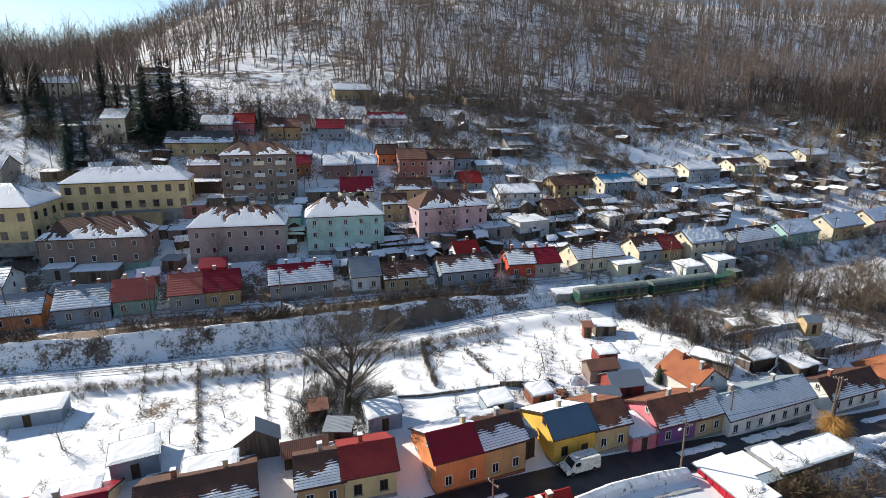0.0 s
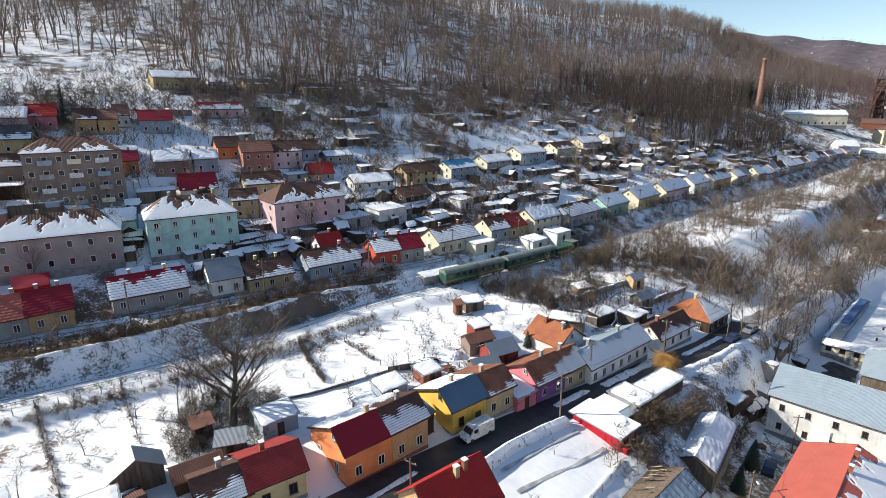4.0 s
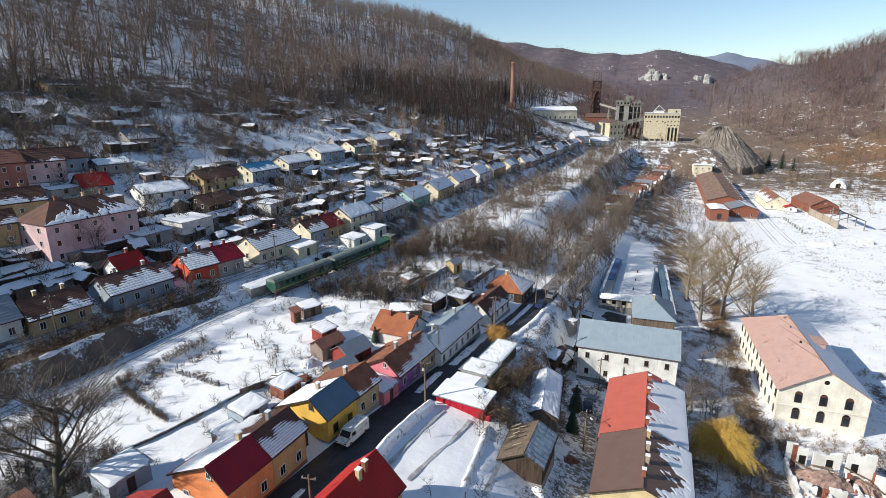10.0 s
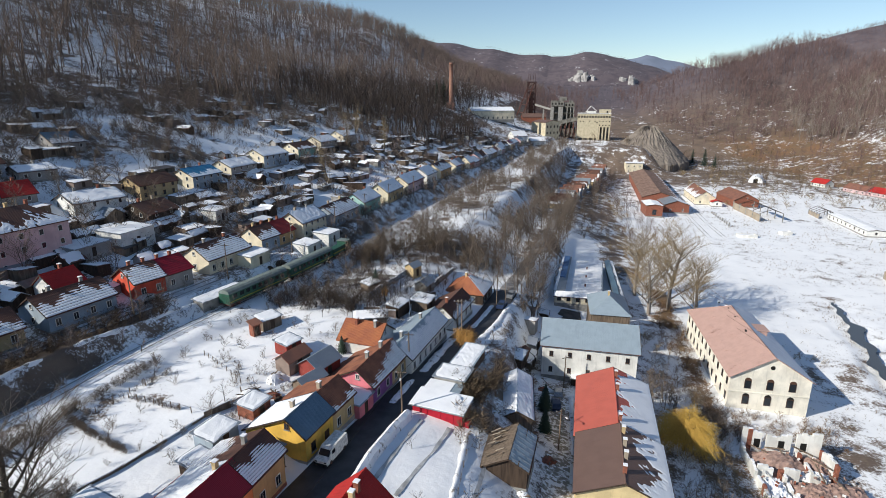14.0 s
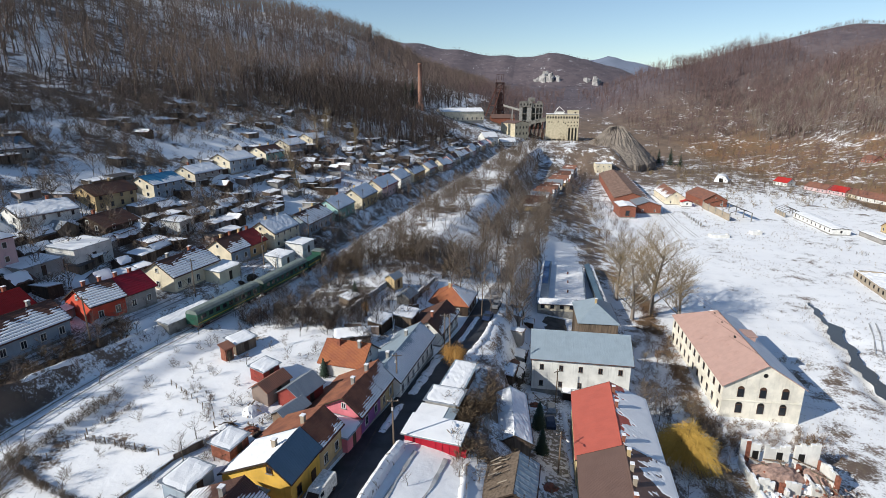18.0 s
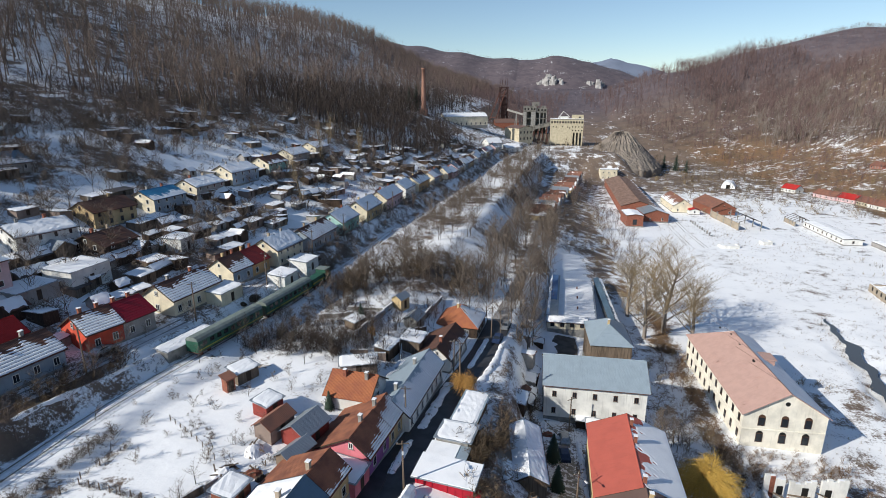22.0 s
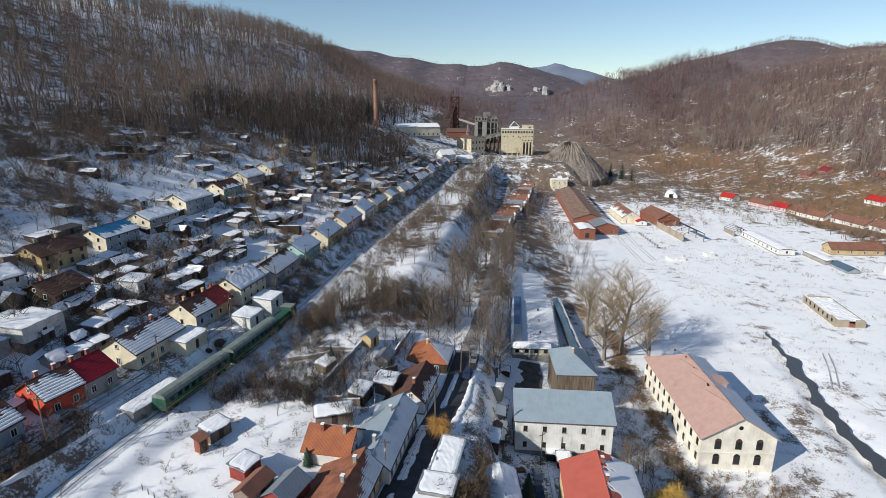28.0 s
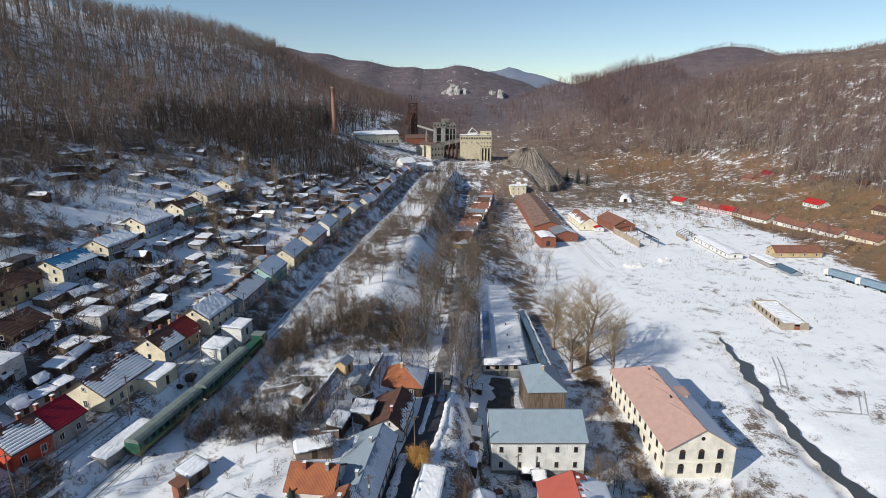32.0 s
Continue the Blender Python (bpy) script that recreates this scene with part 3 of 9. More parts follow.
def stream(rows, lift):
    """Water between wavy banks, as wide as each row says."""
    v, f = [], []
    for (x0, y0, w0), (x1, y1, w1) in zip(rows, rows[1:]):
        n = max(2, int(math.hypot(x1 - x0, y1 - y0) / 1.3))
        for k in range(n):
            s = k / n
            x, y, w = x0 + (x1 - x0) * s, y0 + (y1 - y0) * s, (w0 + (w1 - w0) * s) * 0.52
            bend = 0.55 * math.sin(y * 0.42) + 0.4 * math.sin(y * 0.9 + 1)
            a, b = w * (0.88 + 0.2 * math.sin(y * 0.31) + rng.uniform(-0.14, 0.14)) - bend, w * (0.88 + 0.22 * math.sin(y * 0.53 + 2) + rng.uniform(-0.14, 0.14)) + bend
            z = gz(x, y) + lift
            v += [(x - a, y, z), (x + b, y, z)]
    return v, [(2 * k, 2 * k + 1, 2 * k + 3, 2 * k + 2) for k in range(len(v) // 2 - 1)]


solid("river", stream(RIVER, 0.42), water.done((0.075, 0.078, 0.08), 0.2, water.noise(1.5, 3), 0.2, 0.05), "narrow dark stream winding through the snow field", "river", kind="structure")


# ---- houses ----
WINDOWS = {}


def near(ob):
    x, y, _ = ob.matrix_basis.translation
    return math.hypot(x + 20, y - 20) < 105


def window(parent, w, h, m, frame=None, shutters=None):
    frame = frame or WHITE
    key = (round(w, 2), round(h, 2), frame.name)
    if key not in WINDOWS:
        t = 0.1
        WINDOWS[key] = mesh("window", box(-w / 2, 0, 0, w / 2, 0.06, h), frame), mesh("pane", box(t - w / 2, 0.06, t, -0.04, 0.072, h - t), GLASS), mesh("sill", box(-w / 2 - 0.08, 0, -0.1, w / 2 + 0.08, 0.15, -0.004), CONCRETE), mesh("window", join(box(-w / 2, 0, 0, w / 2, 0.06, h), box(t - w / 2, 0.06, t, w / 2 - t, 0.072, h - t)), frame)
        whole = WINDOWS[key][3]
        whole.materials.append(GLASS)
        for face in list(whole.polygons)[6:]:
            face.material_index = 1
    f, g, s, whole = WINDOWS[key]
    close = near(parent)
    ob = part("window", f if close else whole, None, parent, at=m)
    if close:
        part("pane", g, None, ob)
        part("pane", g, None, ob, at=pose(w / 2 - 0.06, 0, 0))
        part("sill", s, None, ob)
    return ob


def side_pose(side, u, v, L, W):
    """Pose on a wall: local y points out of it. u along the wall as seen from outside."""
    if side == "F":
        return pose(u, -W / 2, v, 0, 0, 180)
    if side == "B":
        return pose(-u, W / 2, v)
    if side == "L":
        return pose(-L / 2 - 0.036, -u, v, 0, 0, 90)
    return pose(L / 2, u, v, 0, 0, -90)


def roof_slope(L, y0, z0, y1, z1, over, rows, t=0.14):
    """One slope from the eave (y0, z0) to the ridge (y1, z1), stepped in overlapping courses."""
    x0, x1, n = -L / 2 - over, L / 2 + over, max(1, rows)
    line = []
    for k in range(n):
        for s, up in ((k / n, 0.045 if n > 1 else 0.0), ((k + 1) / n, 0.0)):
            line.append((y0 + (y1 - y0) * s, z0 + (z1 - z0) * s + up))
    line += [(y1, z1 - t), (y0, z0 - t)]
    m = len(line)
    v = [(x, *p) for x in (x0, x1) for p in line]
    f = [(k, (k + 1) % m, m + (k + 1) % m, m + k) for k in range(m)]
    f += [(2 * k, 2 * k + 1, m - 2, m - 1) if k == 0 else (2 * k, 2 * k + 1, m - 2) for k in range(n)]
    f += [(m + 2 * k + 1, m + 2 * k, 2 * m - 1, 2 * m - 2) if k == 0 else (m + 2 * k + 1, m + 2 * k, 2 * m - 2) for k in range(n)]
    return v, (f if y1 < y0 else [q[::-1] for q in f])


def snow_strips(L, y0, z0, y1, z1, over, amount, seed, rows):
    """Melting snow on a slope: one uneven sheet that dips under the tiles where it has gone, thinner at each course."""
    r = random.Random(seed)
    cols, n = max(8, int(L / 0.42)), 3 * max(6, rows)
    ph = [r.uniform(0, 6.3) for _ in range(6)]
    v, f = [], []
    for i in range(cols + 1):
        u = i / cols
        x = -L / 2 - over + (L + 2 * over) * u
        edge = amount + 0.13 * math.sin(x * 0.55 + ph[0]) + 0.08 * math.sin(x * 1.7 + ph[1]) + r.uniform(-0.05, 0.05)
        for k in range(n + 1):
            s = k / n
            t = (edge - s) * 0.5 + 0.03 * math.sin(x * 3.1 + ph[2] + 9 * s) + r.uniform(-0.05, 0.04)
            t = min(0.11, t) - (0.085 if k % 3 == 0 and k else 0.0)
            if k == 0 or i in (0, cols):
                t = min(t, 0.03)
            v.append((x, y0 + (y1 - y0) * s, z0 + (z1 - z0) * s + max(t, -0.06)))
    for i in range(cols):
        for k in range(n):
            a = i * (n + 1) + k
            q = (a, a + n + 1, a + n + 2, a + 1)
            if max(v[j][2] - (z0 + (z1 - z0) * (v[j][1] - y0) / (y1 - y0)) for j in q) > 0:
                f.append(q if y1 > y0 else q[::-1])
    return v, f


def snow_sheet(L, y0, z0, y1, z1, over, seed, t=0.14):
    """A whole slope under soft snow with an uneven lower edge."""
    r = random.Random(seed)
    cols, n = max(6, int(L / 0.7)), 8
    v, f = [], []
    for i in range(cols + 1):
        x = -L / 2 - over + (L + 2 * over) * i / cols
        lo = r.uniform(0.0, 0.05)
        for k in range(n + 1):
            s = lo + (1 - lo) * k / n
            up = -0.02 if k == 0 or i in (0, cols) else t + r.uniform(-0.04, 0.04) + 0.03 * math.sin(x + 5 * s)
            v.append((x, y0 + (y1 - y0) * s, z0 + (z1 - z0) * s + up))
    for i in range(cols):
        for k in range(n):
            a = i * (n + 1) + k
            q = (a, a + n + 1, a + n + 2, a + 1)
            f.append(q if y1 > y0 else q[::-1])
    return v, f


def quad_snow(a, b, c, d, amount, seed):
    """Melting snow on a roof face with the eave a-b and the top c-d; it dips under the roof where it has gone."""
    a, b, c, d = (Vector(q) for q in (a, b, c, d))
    r = random.Random(seed)
    cols, n = max(8, int((b - a).length / 0.45)), 14
    ph = [r.uniform(0, 6.3) for _ in range(4)]
    v, f, keep = [], [], []
    for i in range(cols + 1):
        u = i / cols
        s0 = u * (b - a).length
        edge = amount + 0.16 * math.sin(s0 * 0.6 + ph[0]) + 0.1 * math.sin(s0 * 1.9 + ph[1])
        for k in range(n + 1):
            s = k / n
            t = (edge - s) * 0.4 + 0.07 * math.sin(s0 * 1.3 + ph[2]) * math.sin(9 * s + ph[3]) + r.uniform(-0.06, 0.06)
            t = min(0.06, t + 0.05 * math.sin(s0 * 4.3 + 13 * s))
            if k == 0 or i in (0, cols):
                t = min(t, 0.02)
            q = a.lerp(b, u).lerp(d.lerp(c, u), s)
            v.append((q.x, q.y, q.z + max(t, -0.08)))
            keep.append(t)
    for i in range(cols):
        for k in range(n):
            j = i * (n + 1) + k
            q = (j, j + n + 1, j + n + 2, j + 1)
            if max(keep[m] for m in q) > 0:
                f.append(q)
    return v, f


def chimney(parent, x, y, z, h=1.0, w=0.5, mat=None):
    c = part("chimney", join(box(-w / 2, -w / 2, -1.2, w / 2, w / 2, h), box(-w / 2 - 0.07, -w / 2 - 0.07, h, w / 2 + 0.07, w / 2 + 0.07, h + 0.12)), mat or (BRICK, CONCRETE, P_DULL, P_BEIGE)[int(abs(x * 7 + z * 3)) % 4], parent, at=pose(x, y, z))
    if near(parent):
        part("snow_cap", box(-w / 2 - 0.05, -w / 2 - 0.05, h + 0.122, w / 2 + 0.05, w / 2 + 0.05, h + 0.2), SNOW, c)


def house(name, label, x, y, turn, L, W, eave, rise, wall, roof, z=None, category="house", front=3, back=0, left=1, right=1, storeys=1, hip=0.0, over=0.35, rows=8, snow=None, snow_back=None, chims=((0.1, 0.2),), win=(0.95, 1.35), frame=None, door=None, plinth=None, sill=1.1, group="", attic=True, gable=None, faces=(1, 1, 0.8, 0.5), crest=None, back_eave=None):
    """A house with its ridge along local x; its front is the -y side. snow: None, 'full', or the covered part of a slope. crest: how far the ridge lies behind the front wall; back_eave: the height of the rear eave."""
    z = gz(x, y) if z is None else z
    h = thing(name, label, category, x, y, z, turn, group)
    yr = 0.0 if crest is None else crest - W / 2
    eb = eave if back_eave is None else back_eave
    if hip:
        part("body", box(-L / 2, -W / 2, -2.5, L / 2, W / 2, eave), wall, h)
    else:
        v = [(sx * L / 2, y_, z_) for sx in (-1, 1) for y_, z_ in ((-W / 2, -2.5), (W / 2, -2.5), (W / 2, eb), (yr, eave + rise), (-W / 2, eave))]
        part("body", (v, [(0, 4, 3, 2, 1), (5, 6, 7, 8, 9), (0, 5, 9, 4), (1, 2, 7, 6), (0, 1, 6, 5), (4, 9, 8, 3), (3, 8, 7, 2)]), wall, h)
    if gable and not hip:
        part("gable_wall", ([(-L / 2 - k, y_, z_) for k in (0.035, 0.0) for y_, z_ in ((-W / 2, 0.46), (W / 2, 0.46), (W / 2, eb), (yr, eave + rise), (-W / 2, eave))], [(0, 4, 3, 2, 1), (5, 6, 7, 8, 9), (0, 1, 6, 5), (1, 2, 7, 6), (2, 3, 8, 7), (3, 4, 9, 8), (4, 0, 5, 9)]), gable, h)
    part("plinth", box(-L / 2 - 0.04, -W / 2 - 0.04, -2.5, L / 2 + 0.04, W / 2 + 0.04, 0.45), plinth or CONCRETE, h)
    slope, slope_b = rise / (W / 2 + yr), (eave + rise - eb) / (W / 2 - yr)
    ye, ze = -W / 2 - over, eave - over * slope + 0.1
    yb, zb = W / 2 + over, eb - over * slope_b + 0.1
    zr = eave + rise + 0.1
    if hip:
        e = hip
        lx, ly = L / 2 + over, W / 2 + over
        v = [(-lx, -ly, ze), (lx, -ly, ze), (lx, ly, ze), (-lx, ly, ze), (-L / 2 + e, 0, zr), (L / 2 - e, 0, zr)]
        v += [(p[0], p[1], p[2] - 0.15) for p in v[:4]]
        f = [(0, 1, 5, 4), (1, 2, 5), (2, 3, 4, 5), (3, 0, 4), (0, 6, 7, 1), (1, 7, 8, 2), (2, 8, 9, 3), (3, 9, 6, 0), (9, 8, 7, 6)]
        part("roof", (v, f), roof, h)
        if snow:
            k = 0.85 if snow == "full" else snow
            for i, (qa, qb, qc, qd) in enumerate(((0, 1, 5, 4), (2, 3, 4, 5), (1, 2, 5, 5), (3, 0, 4, 4))):
                if k * faces[i] > 0.15:
                    part("snow_cover", quad_snow(v[qa], v[qb], v[qc], v[qd], k * faces[i], int(abs(x * 5 + y)) + i), SNOW, h)
    else:
        part("roof_slope", roof_slope(L, ye, ze, yr, zr, over, rows), roof, h)
        part("roof_slope", roof_slope(L, yb, zb, yr, zr, over, rows), roof, h)
        part("ridge_cap", cone((-L / 2 - over, yr, zr - 0.02), (L / 2 + over, yr, zr - 0.02), 0.13, 0.13, 6), roof, h)
        for sy, sz, cov in ((ye, ze, snow), (yb, zb, snow_back)):
            if cov == "full":
                part("snow_cover", snow_sheet(L, sy, sz, yr, zr, over, int(abs(x * 7 + y))), SNOW, h)
            elif cov and rows == 1:
                part("snow_cover", quad_snow((-L / 2 - over, sy, sz), (L / 2 + over, sy, sz), (L / 2 + over, yr, zr), (-L / 2 - over, yr, zr), cov, int(abs(x * 7 + y))), SNOW, h)
            elif cov:
                part("snow_cover", snow_strips(L, sy, sz, yr, zr, over, cov, int(abs(x * 7 + y)), max(rows, 8)), SNOW, h)
        for s in (-1, 1):
            sx = s * (L / 2 + over + 0.02)
            part("verge_board", (lambda a, b: (a[0] + b[0], a[1] + [tuple(i + 8 for i in q) for q in b[1]]))(*[slab([(sx - 0.03, sy, sz + 0.02), (sx + 0.03, sy, sz + 0.02), (sx + 0.03, yr, zr + 0.02), (sx - 0.03, yr, zr + 0.02)], 0.22) for sy, sz in ((ye, ze), (yb, zb))]), DARK_WOOD, h)
    part("gutter", cone((-L / 2 - over, ye - 0.05, ze - 0.1), (L / 2 + over, ye - 0.05, ze - 0.1), 0.07, 0.07, 5), STEEL, h)
    w, hh = win
    sh = (eave - 0.3) / storeys
    for s in range(storeys):
        v0 = s * sh + sill
        for side, n, span in (("F", front, L), ("B", back, L), ("L", left, W), ("R", right, W)):
            for k in range(n):
                u = -span / 2 + span * (k + 0.5) / n
                if door is not None and side == "F" and s == 0 and k == door:
                    d = part("door", box(-0.5, 0, -0.05, 0.5, 0.06, 2.0), BROWN_FRAME, h, at=side_pose("F", u, 0.1, L, W))
                    part("handle", box(0.35, 0.06, 0.95, 0.42, 0.1, 1.1), STEEL, d)
                else:
                    window(h, w, hh, side_pose(side, u, v0, L, W), frame)
    if attic and not hip and rise > 1.75:
        for side in "LR":
            window(h, 0.7, 0.9, side_pose(side, -yr if side == "L" else yr, eave + rise * 0.22, L, W), frame)
    for cx, cy in chims:
        yy = cy * W
        chimney(h, cx * L, yr + yy, zr - abs(yy) * (slope if yy < 0 else slope_b))
    return h


def facing(name, label, a, b, depth, *args, **kw):
    """A house whose front wall runs from a to b; it stands to the left of that way."""
    a, b = Vector(a), Vector(b)
    t = (b - a).normalized()
    mid = (a + b) / 2 + Vector((-t.y, t.x)) * depth / 2
    kw.setdefault("z", min(gz(*a), gz(*b)))
    return house(name, label, mid.x, mid.y, math.degrees(math.atan2(t.y, t.x)), (b - a).length, depth, *args, **kw)


def lumpy(L, W, hz, seed, t=0.09):
    """Soft snow on a roof; hz(y) is the roof's height across it."""
    r = random.Random(seed)
    nx, ny = max(4, int(L / 0.7)), 8
    v, f = [], []
    for i in range(nx + 1):
        for k in range(ny + 1):
            x, y = -L / 2 + L * i / nx, -W / 2 + W * k / ny
            edge = i in (0, nx) or k in (0, ny)
            v.append((x + (r.uniform(-0.08, 0.08) if edge else 0), y + (r.uniform(-0.1, 0.1) if edge else 0), hz(y) + (-0.03 if edge else t + r.uniform(-0.03, 0.035))))
    for i in range(nx):
        for k in range(ny):
            a = i * (ny + 1) + k
            f.append((a, a + ny + 1, a + ny + 2, a + 1))
    return v, f


HUDDLE = []


def shed(x, y, turn, L, W, h, wall, roof, snow=True, label="", rise=0.35, name="shed", z=None, group="sheds in the yards", pitched=False, single=True):
    """A lean-to or gabled shed; where single is off its shapes go to the joined huts of the upper slope."""
    z = gz(x, y) if z is None else z
    at = pose(x, y, z, 0, 0, turn)
    s = thing(name, label or ("small shed with a pitched snowy roof" if pitched else "small shed under a snow-covered lean-to roof"), "shed", x, y, z, turn, group) if single else None

    def put(what, shape, mat):
        if single:
            part(what, shape, mat, s)
        else:
            HUDDLE.append((moved(shape, at), mat))

    o, t = 0.32, 0.1
    if pitched:
        rise = W * 0.32
        v = [(sx * L / 2, y_, z_) for sx in (-1, 1) for y_, z_ in ((-W / 2, -1.5), (W / 2, -1.5), (W / 2, h), (0, h + rise), (-W / 2, h))]
        put("body", (v, [(0, 4, 3, 2, 1), (5, 6, 7, 8, 9), (0, 5, 9, 4), (1, 2, 7, 6), (0, 1, 6, 5), (4, 9, 8, 3), (3, 8, 7, 2)]), wall)

        def top(yy):
            return h + 0.08 + rise * (1 - abs(yy) / (W / 2))
    else:
        v = [(sx * L / 2, sy * W / 2, zz if low else h + (rise if sy > 0 else 0)) for low, zz in ((True, -1.5), (False, 0)) for sx, sy in ((-1, -1), (1, -1), (1, 1), (-1, 1))]
        put("body", (v, box(0, 0, 0, 1, 1, 1)[1]), wall)

        def top(yy):
            return h + 0.1 + rise * (yy / W + 0.5)
    ys = (-W / 2 - o, 0, W / 2 + o)
    v = [(sx * (L / 2 + o), yy, top(yy) - dz) for dz in (0, t) for sx in (-1, 1) for yy in ys]
    put("roof", (v, [(0, 3, 4, 1), (1, 4, 5, 2), (6, 7, 10, 9), (7, 8, 11, 10), (0, 6, 9, 3), (2, 5, 11, 8), (0, 1, 7, 6), (1, 2, 8, 7), (3, 9, 10, 4), (4, 10, 11, 5)]), roof)
    if snow:
        put("snow_cover", lumpy(L + 2 * o, W + 2 * o, top, int(abs(x * 13 + y * 7))), SNOW)
    put("door", box(-0.45, -W / 2 - 0.05, 0, 0.45, -W / 2 + 0.02, min(1.9, h - 0.2)), DARK_WOOD)
    return s


# ---- the street's near row ----
facing("row_house", "house with rusty tiles half under snow by the street", (-54.6, -5.6), (-52.9, 5.8), 8.6, 3.4, 1.9, P_OCHRE, ROOF_BROWN, z=17.0, front=4, left=1, rows=12, snow=0.35, snow_back=0.3, chims=((-0.2, 0.08), (0.25, 0.06)), crest=2.6, back_eave=2.4)
facing("row_house", "low house with a crimson sheet roof by the street", (-56.8, -19.0), (-55.2, -8.5), 8.6, 3.4, 1.8, P_CREAM, ROOF_CRIMSON, z=17.2, front=3, left=1, rows=1, chims=((0.1, 0.06),), crest=2.6, back_eave=2.4)
facing("row_house", "ochre house with snow-streaked brown tiles beside the street", (-51.6, 10.0), (-50.6, 14.9), 8.6, 3.6, 2.0, P_OCHRE, ROOF_BROWN, z=16.9, front=2, left=2, rows=12, snow=0.55, snow_back=0.3, chims=((0.05, 0.08),), crest=2.6, back_eave=2.6)
facing("row_house", "pale yellow house with a dark red tiled roof", (-50.6, 14.95), (-49.4, 20.8), 8.6, 3.8, 2.0, P_LEMON, ROOF_RED, z=16.9, front=2, rows=12, frame=BROWN_FRAME, chims=((-0.1, 0.1),), crest=2.6, back_eave=2.8)
facing("row_house", "bright orange house with a smooth crimson sheet roof", (-47.4, 24.9), (-46.7, 31.2), 8.8, 4.8, 2.0, P_ORANGE, ROOF_CRIMSON, z=16.5, front=2, left=2, rows=1, snow_back="full", chims=((0.25, 0.05),), plinth=BRICK, crest=2.6, back_eave=3.8)
facing("row_house", "light orange house with snow-streaked brown tiles", (-46.7, 31.25), (-46.2, 36.9), 8.8, 4.8, 2.0, P_OCHRE, ROOF_BROWN, z=16.5, front=2, left=0, rows=12, snow=0.62, snow_back=0.5, chims=((0.05, 0.06),), plinth=BRICK, crest=2.6, back_eave=3.8)
facing("row_house", "bright yellow house with a blue-grey sheet roof", (-45.6, 41.0), (-44.8, 47.2), 9.2, 4.1, 2.0, P_YELLOW, ROOF_SLATE, z=16.2, front=2, left=1, rows=1, snow_back="full", chims=((-0.05, 0.12),), frame=BROWN_FRAME, door=1, crest=2.6, back_eave=3.1)
facing("row_house", "beige house with russet tiles and snow along the eaves", (-44.8, 47.25), (-44.0, 52.6), 9.2, 4.1, 2.0, P_BEIGE, ROOF_RUSSET, z=16.0, front=2, left=0, rows=12, snow=0.3, chims=((-0.2, 0.05),), crest=2.6, back_eave=3.1)
facing("row_house", "pink and purple house with russet tiles and a pink gable", (-42.8, 57.2), (-41.9, 63.6), 9.0, 3.7, 2.2, P_PURPLE, ROOF_RUSSET, z=15.0, front=2, left=1, rows=12, snow=0.4, chims=((0.1, 0.05),), over=0.45, gable=P_ROSE, crest=2.6, back_eave=2.7)
facing("row_house", "beige house with russet tiles half under snow", (-41.9, 63.65), (-41.3, 69.0), 9.0, 3.7, 2.2, P_BEIGE, ROOF_RUSSET, z=14.7, front=2, left=0, rows=12, snow=0.75, chims=((-0.1, 0.05),), crest=2.6, back_eave=2.7)
facing("long_house", "long white and yellow house under a snow-striped tiled roof", (-40.2, 68.9), (-38.1, 86.6), 8.4, 3.6, 2.2, P_WHITE, ROOF_PALE, z=14.0, front=7, left=0, rows=16, snow=0.97, snow_back=0.2, chims=((-0.3, 0.1), (0.2, 0.1)), crest=2.6, back_eave=2.6)
facing("row_house", "low white house with dark tiles and snowy eaves", (-37.3, 90.5), (-35.6, 102.3), 8.4, 3.1, 2.2, P_WHITE, ROOF_BROWN, z=13.2, front=4, rows=13, snow=0.4, chims=((-0.3, 0.0),), crest=2.6, back_eave=2.1)
house("corner_cabin", "cabin with an orange tiled hip roof, one side under snow", -38.4, 113.5, 84, 9.0, 9.5, 3.2, 3.0, DARK_WOOD, ROOF_ORANGE, z=12.0, hip=3.4, front=3, left=2, rows=1, snow=0.95, faces=(1, 0, 0.7, 0), chims=((-0.1, 0.05),))
house("back_house", "low house with an orange tiled roof behind the street", -49.8, 72.8, 174, 7.4, 7.0, 2.8, 2.4, P_WHITE, ROOF_ORANGE, front=2, rows=10, snow="full", chims=((-0.3, 0.1), (0.2, 0.1)))
house("corner_house", "house with a bright red sheet roof below the street", -35.2, 29.1, 82, 8.2, 6.8, 4.5, 3.0, P_OCHRE, ROOF_BRIGHT, z=15.9, front=2, left=2, rows=13, chims=((0.05, -0.1), (0.2, -0.08)))

# ---- below the street ----
house("terrace_barn", "long low block roofed in terracotta and brown sheet", -6.2, 57.2, 88.5, 13.0, 12.2, 5.2, 2.6, P_LEMON, ROOF_UMBER, z=5.4, front=0, left=3, rows=1, snow_back=0.0, snow=0.5, chims=((-0.35, 0.0), (-0.1, -0.03), (0.12, -0.03), (0.36, -0.03)), attic=False)
house("terrace_barn", "long low block roofed in faded red sheet", -6.0, 73.2, 88.5, 18.6, 12.2, 5.2, 2.6, P_LEMON, ROOF_TERRA, z=5.0, front=0, left=0, rows=1, snow=0.9, chims=((-0.4, -0.03), (0.1, -0.03), (0.35, -0.03)), attic=False)
house("plank_house", "white two-storey house with a grey sheet roof", -9.4, 101.5, 0, 19.4, 12, 7.6, 3.4, P_WHITE, ROOF_PALE, z=2.6, front=5, left=2, rows=1, storeys=2, chims=(), win=(0.8, 1.2), frame=BROWN_FRAME, sill=1.3, over=0.5)
